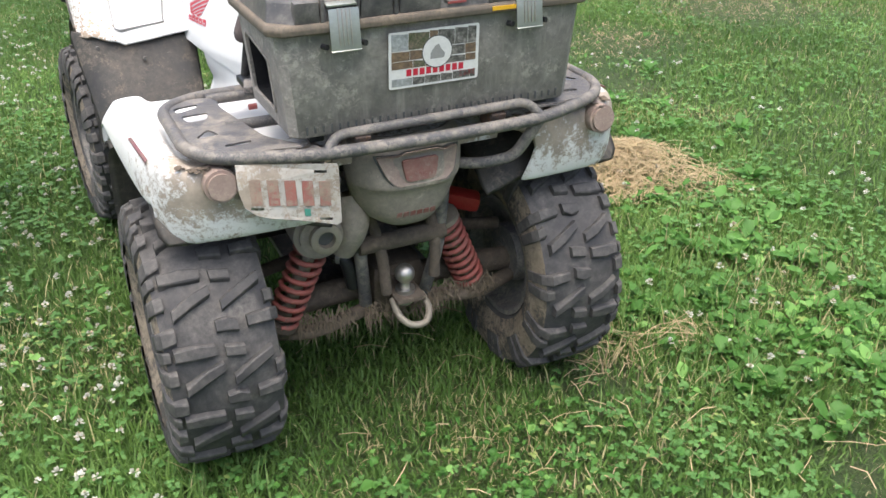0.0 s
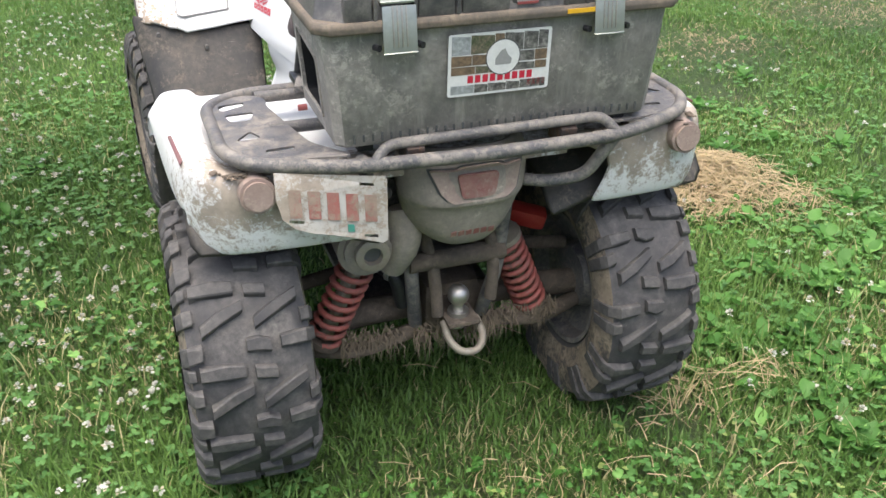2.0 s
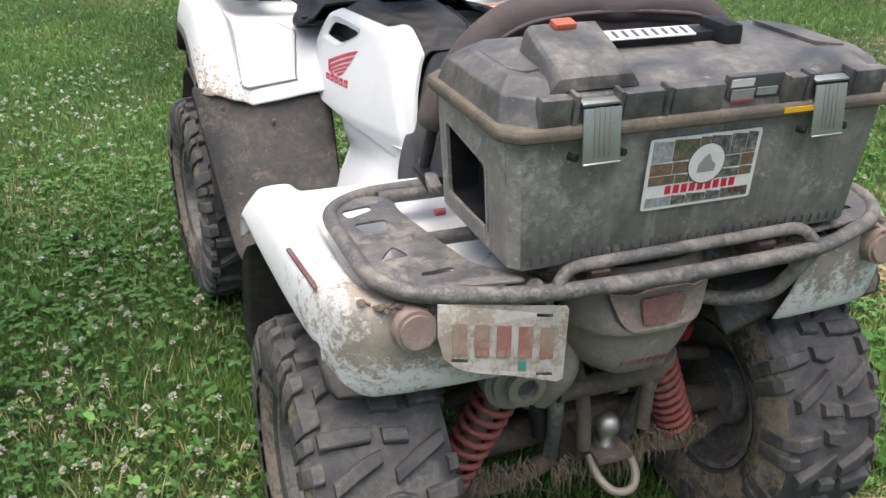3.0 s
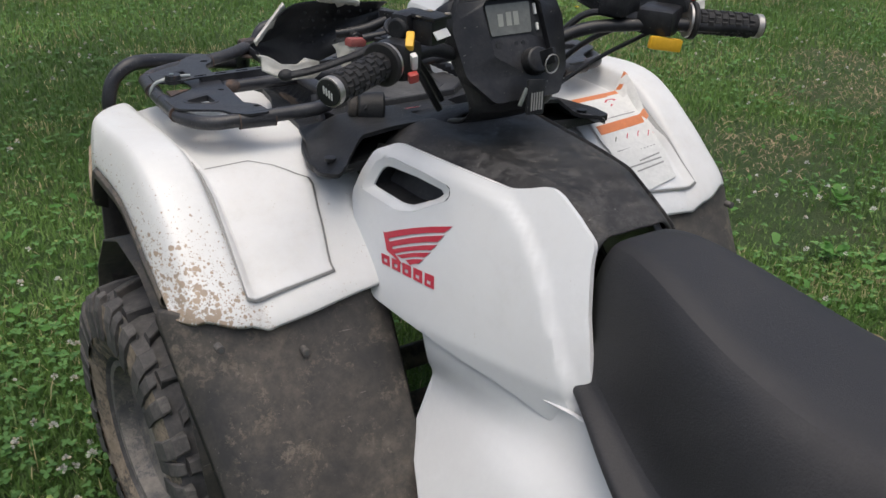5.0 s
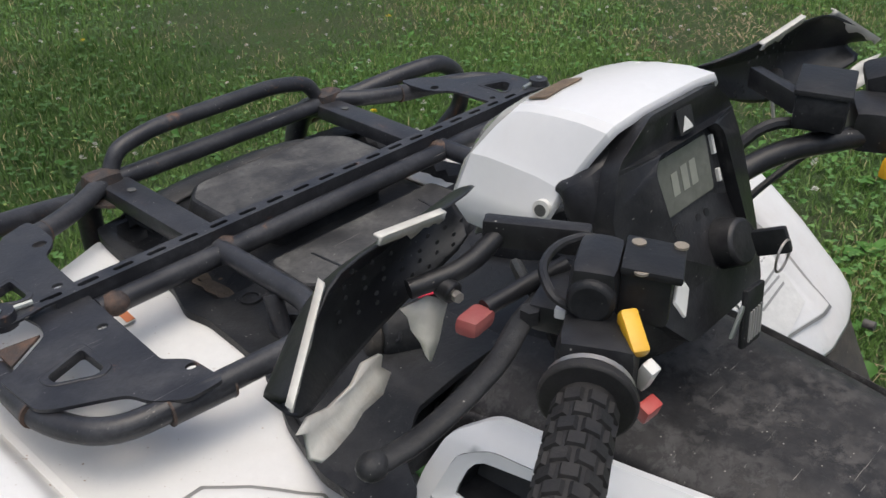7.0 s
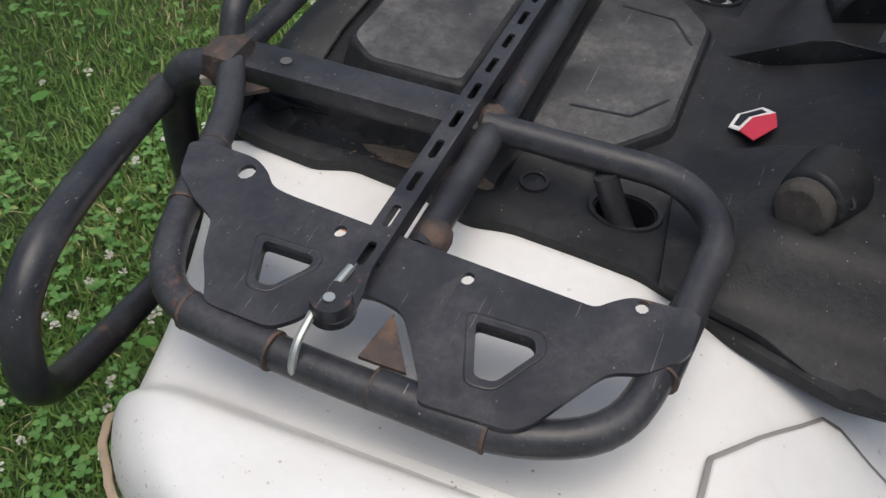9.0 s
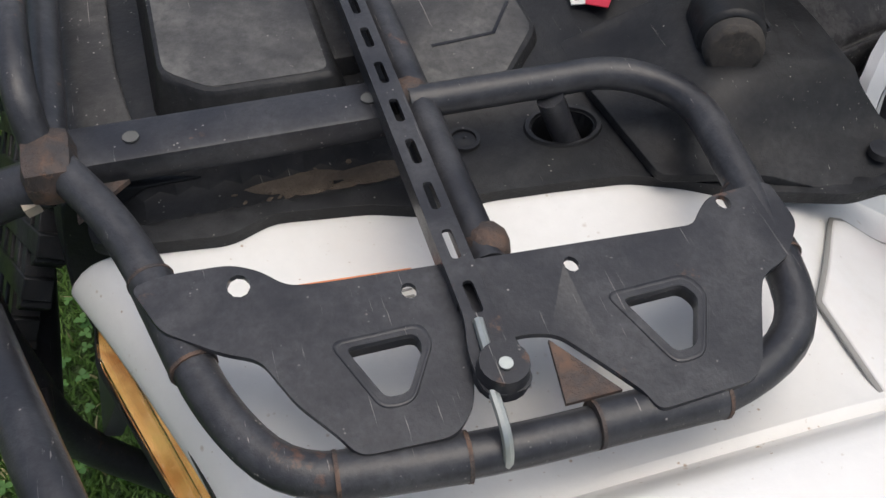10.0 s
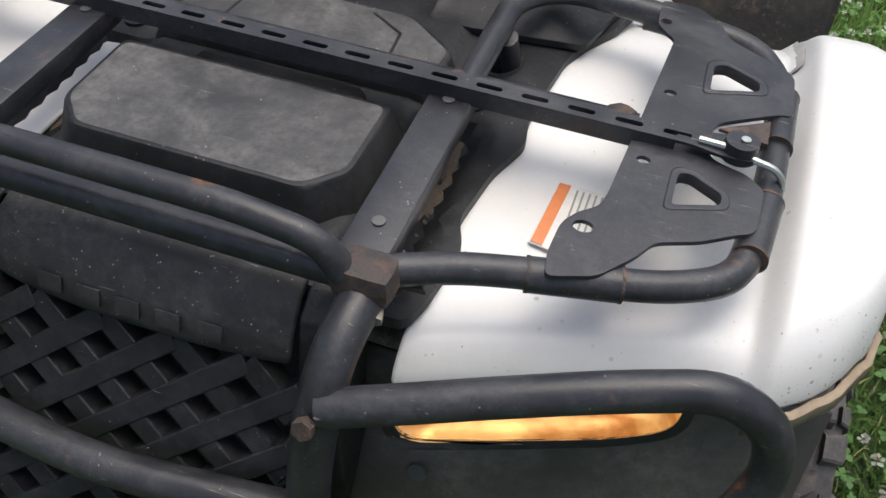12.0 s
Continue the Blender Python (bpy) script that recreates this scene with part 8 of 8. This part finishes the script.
def leaf_cards(x, y, z, yaw, tilt, length, width, rib=0.25, folds=4):
    """Pointed oval leaves folded along the rib: rows of three points."""
    k = len(x)
    ts = np.linspace(0, 1, folds + 1)
    v = np.zeros((k, (folds + 1) * 3, 3))
    c, s = np.cos(yaw), np.sin(yaw)
    for i, t in enumerate(ts):
        w = width * (np.sin(np.pi * (0.06 + 0.88 * t)) ** 0.8) / 2
        along_ = length * t
        h = z + along_ * np.sin(tilt) - length * 0.35 * t * t * np.abs(np.cos(tilt)) * 0.5
        r = along_ * np.cos(tilt)
        for j, sd in enumerate((-1, 0, 1)):
            v[:, i * 3 + j, 0] = x + c * r - s * sd * w
            v[:, i * 3 + j, 1] = y + s * r + c * sd * w
            v[:, i * 3 + j, 2] = h + (np.abs(sd) * w * rib)
    tri = []
    for i in range(folds):
        for j in range(2):
            a = i * 3 + j
            tri += [[a, a + 1, a + 4], [a, a + 4, a + 3]]
    f = (np.array(tri)[None] + (folds + 1) * 3 * np.arange(k)[:, None, None]).reshape(-1, 3)
    return v.reshape(-1, 3), f


def clover():
    vs, fs, off = [], [], 0
    for count, box in ((17000, (-1.9, 2.0, -1.3, 2.6)), (15000, (-2.6, 5.5, 2.6, 7.5)), (6000, (2.0, 5.0, -1.0, 2.6))):
        x, y = scatter(count, box)
        keep = (rs.uniform(0, 1, count) < 0.25 + 0.9 * lumps(x * 1.3 + 4, y * 1.1)) & (rs.uniform(0, 1, count) > thin(x, y))
        keep &= ~((np.abs(x) < 0.35) & (y > -0.4) & (y < 1.9))
        x, y = x[keep], y[keep]
        k = len(x)
        z = rs.uniform(0.02, 0.055, k)
        yaw = rs.uniform(0, 2 * np.pi, k)
        size = rs.uniform(0.009, 0.017, k)
        for d in range(3):
            v, f = leaf_cards(x, y, z, yaw + d * 2.094, rs.uniform(-0.1, 0.5, k), size, size * 0.95, 0.2, 2)
            vs.append(v)
            fs.append(f + off)
            off += len(v)
    stuff("clover", np.vstack(vs), np.vstack(fs), CLOVER, "low green clover leaves in the lawn", "clover")


def weeds():
    vs, fs, off = [], [], 0
    for cx, cy, sx, sy, count, size in ((1.05, -0.35, 0.30, 0.22, 50, 0.05), (1.35, 0.05, 0.35, 0.35, 50, 0.05), (0.85, 0.20, 0.18, 0.25, 60, 0.052), (-0.95, 0.35, 0.22, 0.45, 60, 0.032), (-1.15, 1.4, 0.25, 0.6, 60, 0.030), (0.35, -0.75, 0.5, 0.2, 50, 0.035), (0.0, -0.55, 0.42, 0.2, 420, 0.022), (1.5, 3.0, 1.6, 1.2, 260, 0.042), (2.2, 1.2, 0.7, 0.7, 90, 0.045), (-0.9, 3.2, 0.6, 1.0, 130, 0.04)):
        x, y = rs.normal(cx, sx, count), rs.normal(cy, sy, count)
        ok = ~((np.abs(x - 0.48) < 0.15) & (np.abs(y + 0.03) < 0.2)) & ~((np.abs(x) < 0.62) & (y > -0.3) & (y < 1.8))
        x, y = x[ok], y[ok]
        k = len(x)
        ln = rs.uniform(0.55, 1.3, k) * size
        v, f = leaf_cards(x, y, rs.uniform(0.02, 0.075, k), rs.uniform(0, 2 * np.pi, k), rs.uniform(-0.1, 0.8, k), ln, ln * rs.uniform(0.42, 0.72, k), rs.uniform(0.1, 0.5, k), 5)
        jag = rs.normal(0, 0.0022, v.shape)
        vs.append(v + jag)
        fs.append(f + off)
        off += len(v)
    # rosettes of broad leaves
    for cx, cy, sx, sy, count in ((1.02, -0.30, 0.24, 0.20, 26), (1.38, -0.05, 0.28, 0.28, 26), (0.82, 0.12, 0.12, 0.20, 9), (-0.98, 0.35, 0.25, 0.45, 5), (-1.2, 1.5, 0.3, 0.6, 4), (2.0, 1.4, 0.6, 0.7, 14), (1.2, -0.62, 0.3, 0.12, 10)):
        for px, py in zip(rs.normal(cx, sx, count), rs.normal(cy, sy, count)):
            if abs(px) < 0.66 and -0.35 < py < 1.8:
                continue
            k = rs.randint(6, 10)
            yaw = np.arange(k) * 2.4 + rs.uniform(0, 6, 1) + rs.normal(0, 0.25, k)
            ln = rs.uniform(0.03, 0.075, k)
            v, f = leaf_cards(px + 0.012 * np.cos(yaw), py + 0.012 * np.sin(yaw), rs.uniform(0.012, 0.04, k), yaw, rs.uniform(0.15, 0.95, k), ln, ln * rs.uniform(0.42, 0.7, k), rs.uniform(0.15, 0.5, k), 5)
            vs.append(v + rs.normal(0, 0.0018, v.shape))
            fs.append(f + off)
            off += len(v)
    stuff("weeds", np.vstack(vs), np.vstack(fs), WEED, "broad-leaved green weeds growing in the lawn", "weeds")


def straws(name, spots, label, category):
    vs, fs, off = [], [], 0
    for cx, cy, sx, sy, h, count, ln in spots:
        x, y = rs.normal(cx, sx, count), rs.normal(cy, sy, count)
        d2 = ((x - cx) / sx) ** 2 + ((y - cy) / sy) ** 2
        z = rs.uniform(0.15, 1, count) * h * np.exp(-d2 / 3) + 0.012
        yaw = rs.uniform(0, 2 * np.pi, count)
        L = rs.uniform(0.4, 1.2, count) * ln
        w = rs.uniform(0.0006, 0.0013, count)
        c, s = np.cos(yaw), np.sin(yaw)
        dz = rs.normal(0, 0.16, count) * L
        bend = rs.normal(0, 0.06, count) * L
        v = np.zeros((count, 6, 3))
        for i, t in enumerate((-0.5, 0, 0.5)):
            for j, sd in enumerate((-1, 1)):
                v[:, i * 2 + j, 0] = x + c * L * t - s * (sd * w + bend * (1 - 4 * t * t))
                v[:, i * 2 + j, 1] = y + s * L * t + c * (sd * w + bend * (1 - 4 * t * t))
                v[:, i * 2 + j, 2] = np.maximum(z + dz * t + sd * w * 0.6 + 0.012 * (1 - 4 * t * t), 0.004)
        tri = np.array([[0, 1, 3], [0, 3, 2], [2, 3, 5], [2, 5, 4]])
        vs.append(v.reshape(-1, 3))
        fs.append((tri[None] + 6 * np.arange(count)[:, None, None]).reshape(-1, 3) + off)
        off += count * 6
    stuff(name, np.vstack(vs), np.vstack(fs), STRAW, label, category)


def flowers():
    """White clover heads: little balls of petals on the lawn."""
    vs, fs, off = [], [], 0
    for count, box in ((900, (-2.0, -0.6, -0.6, 4.0)), (170, (0.7, 2.4, -0.6, 2.6)), (620, (-2.6, 5.0, 2.6, 8.0)), (90, (-0.6, 0.7, 2.0, 2.6))):
        x, y = scatter(count, box)
        keep = rs.uniform(0, 1, count) < 0.35 + 0.8 * lumps(x * 0.9, y * 0.8 + 2)
        x, y = x[keep], y[keep]
        for px, py in zip(x, y):
            k = 14
            ph = rs.uniform(0, 2 * np.pi, k)
            el = rs.uniform(-0.3, 1.4, k)
            r = rs.uniform(0.008, 0.013)
            z0 = rs.uniform(0.05, 0.085)
            d = np.stack([np.cos(ph) * np.cos(el), np.sin(ph) * np.cos(el), np.sin(el)], 1)
            side = np.stack([-np.sin(ph), np.cos(ph), np.zeros(k)], 1)
            o = np.array([px, py, z0])
            v = np.stack([o + d * r * 0.2, o + d * r * 0.8 + side * r * 0.38, o + d * r * 1.15, o + d * r * 0.8 - side * r * 0.38], 1)
            f = (np.array([[0, 1, 2], [0, 2, 3]])[None] + 4 * np.arange(k)[:, None, None]).reshape(-1, 3)
            vs.append(v.reshape(-1, 3))
            fs.append(f + off)
            off += k * 4
    stuff("clover_flowers", np.vstack(vs), np.vstack(fs), PETAL, "small white clover flowers dotted over the lawn", "flowers")


def dandelion(x, y):
    bm = bmesh.new()
    rng = random.Random(int(x * 1000))
    for k in range(40):
        a, e, r = rng.uniform(0, 6.28), rng.uniform(0.2, 1.2), 0.016
        d = Vector((math.cos(a) * math.cos(e), math.sin(a) * math.cos(e), math.sin(e) * 0.5))
        sd = Vector((-math.sin(a), math.cos(a), 0)) * 0.0022
        o = Vector((x, y, 0.07))
        bm.faces.new([bm.verts.new(p) for p in (o - sd * 0.5, o + d * r - sd, o + d * r * 1.1, o + d * r + sd)])
    head = tagged(new("dandelion"), "yellow dandelion flower in the grass", "flower", group="dandelions in the lawn")
    part("flower_head", bm, DANDELION, head)
    part("stem", rod(bmesh.new(), (x, y, 0), (x, y, 0.07), 0.0015, seg=6), CLOVER, head)


grass()
clover()
weeds()
straws("hay_clump", [(1.40, 0.85, 0.13, 0.115, 0.12, 2000, 0.12), (1.62, 0.62, 0.08, 0.06, 0.03, 200, 0.1), (1.25, 0.70, 0.07, 0.08, 0.05, 320, 0.1)], "heap of dry brown mown hay on the lawn", "hay")
straws("loose_straw", [(0.60, -0.20, 0.08, 0.06, 0.03, 90, 0.12), (0.78, -0.24, 0.10, 0.03, 0.07, 60, 0.2), (0.15, -0.40, 0.25, 0.14, 0.03, 26, 0.11), (0.85, -0.80, 0.3, 0.15, 0.03, 60, 0.12), (0.2, -0.2, 0.5, 0.35, 0.04, 40, 0.11), (0.45, -0.55, 0.2, 0.12, 0.03, 36, 0.12), (2.4, 2.45, 0.30, 0.20, 0.02, 420, 0.05), (3.7, 2.7, 0.30, 0.20, 0.02, 380, 0.05), (4.05, 3.2, 0.3, 0.3, 0.02, 320, 0.05)], "loose pale straw lying on the lawn", "straw")
for px, py in ((1.35, 4.9), (1.55, 3.35), (1.68, 3.25), (-1.35, 4.3), (3.4, 4.9), (-0.9, 5.0), (2.6, 4.1)):
    dandelion(px, py)
flowers()


def wisps():
    """Dry grass hanging from the axle and arms."""
    rng = random.Random(9)
    bm = bmesh.new()
    for k in range(520):
        x = rng.choice((-0.24, -0.2, -0.15, -0.08, -0.02, 0.05, 0.1, 0.14, 0.2, 0.24)) + rng.gauss(0, 0.014)
        y = -0.075 - 0.03 * rng.random() - (0.03 if abs(x) > 0.1 else 0.05)
        z = 0.285 + 0.04 * rng.random()
        p = Vector((x, y, z))
        L = rng.uniform(0.015, 0.06) * (1.5 if rng.random() < 0.1 else 1)
        q = p + Vector((rng.uniform(-0.02, 0.02), rng.uniform(-0.02, 0.01), -L))
        m_ = (p + q) / 2 + Vector((rng.uniform(-0.012, 0.012), rng.uniform(-0.012, 0.004), 0.01))
        w = Vector((0.0013, 0, 0.0004))
        a = [bm.verts.new(v) for v in (p - w, p + w, m_ + w, m_ - w)]
        b = bm.verts.new(q)
        bm.faces.new(a)
        bm.faces.new((a[3], a[2], b))
    return part("caught_grass", bm, WISP, atv, "wisps of dry grass caught on the axle")


wisps()
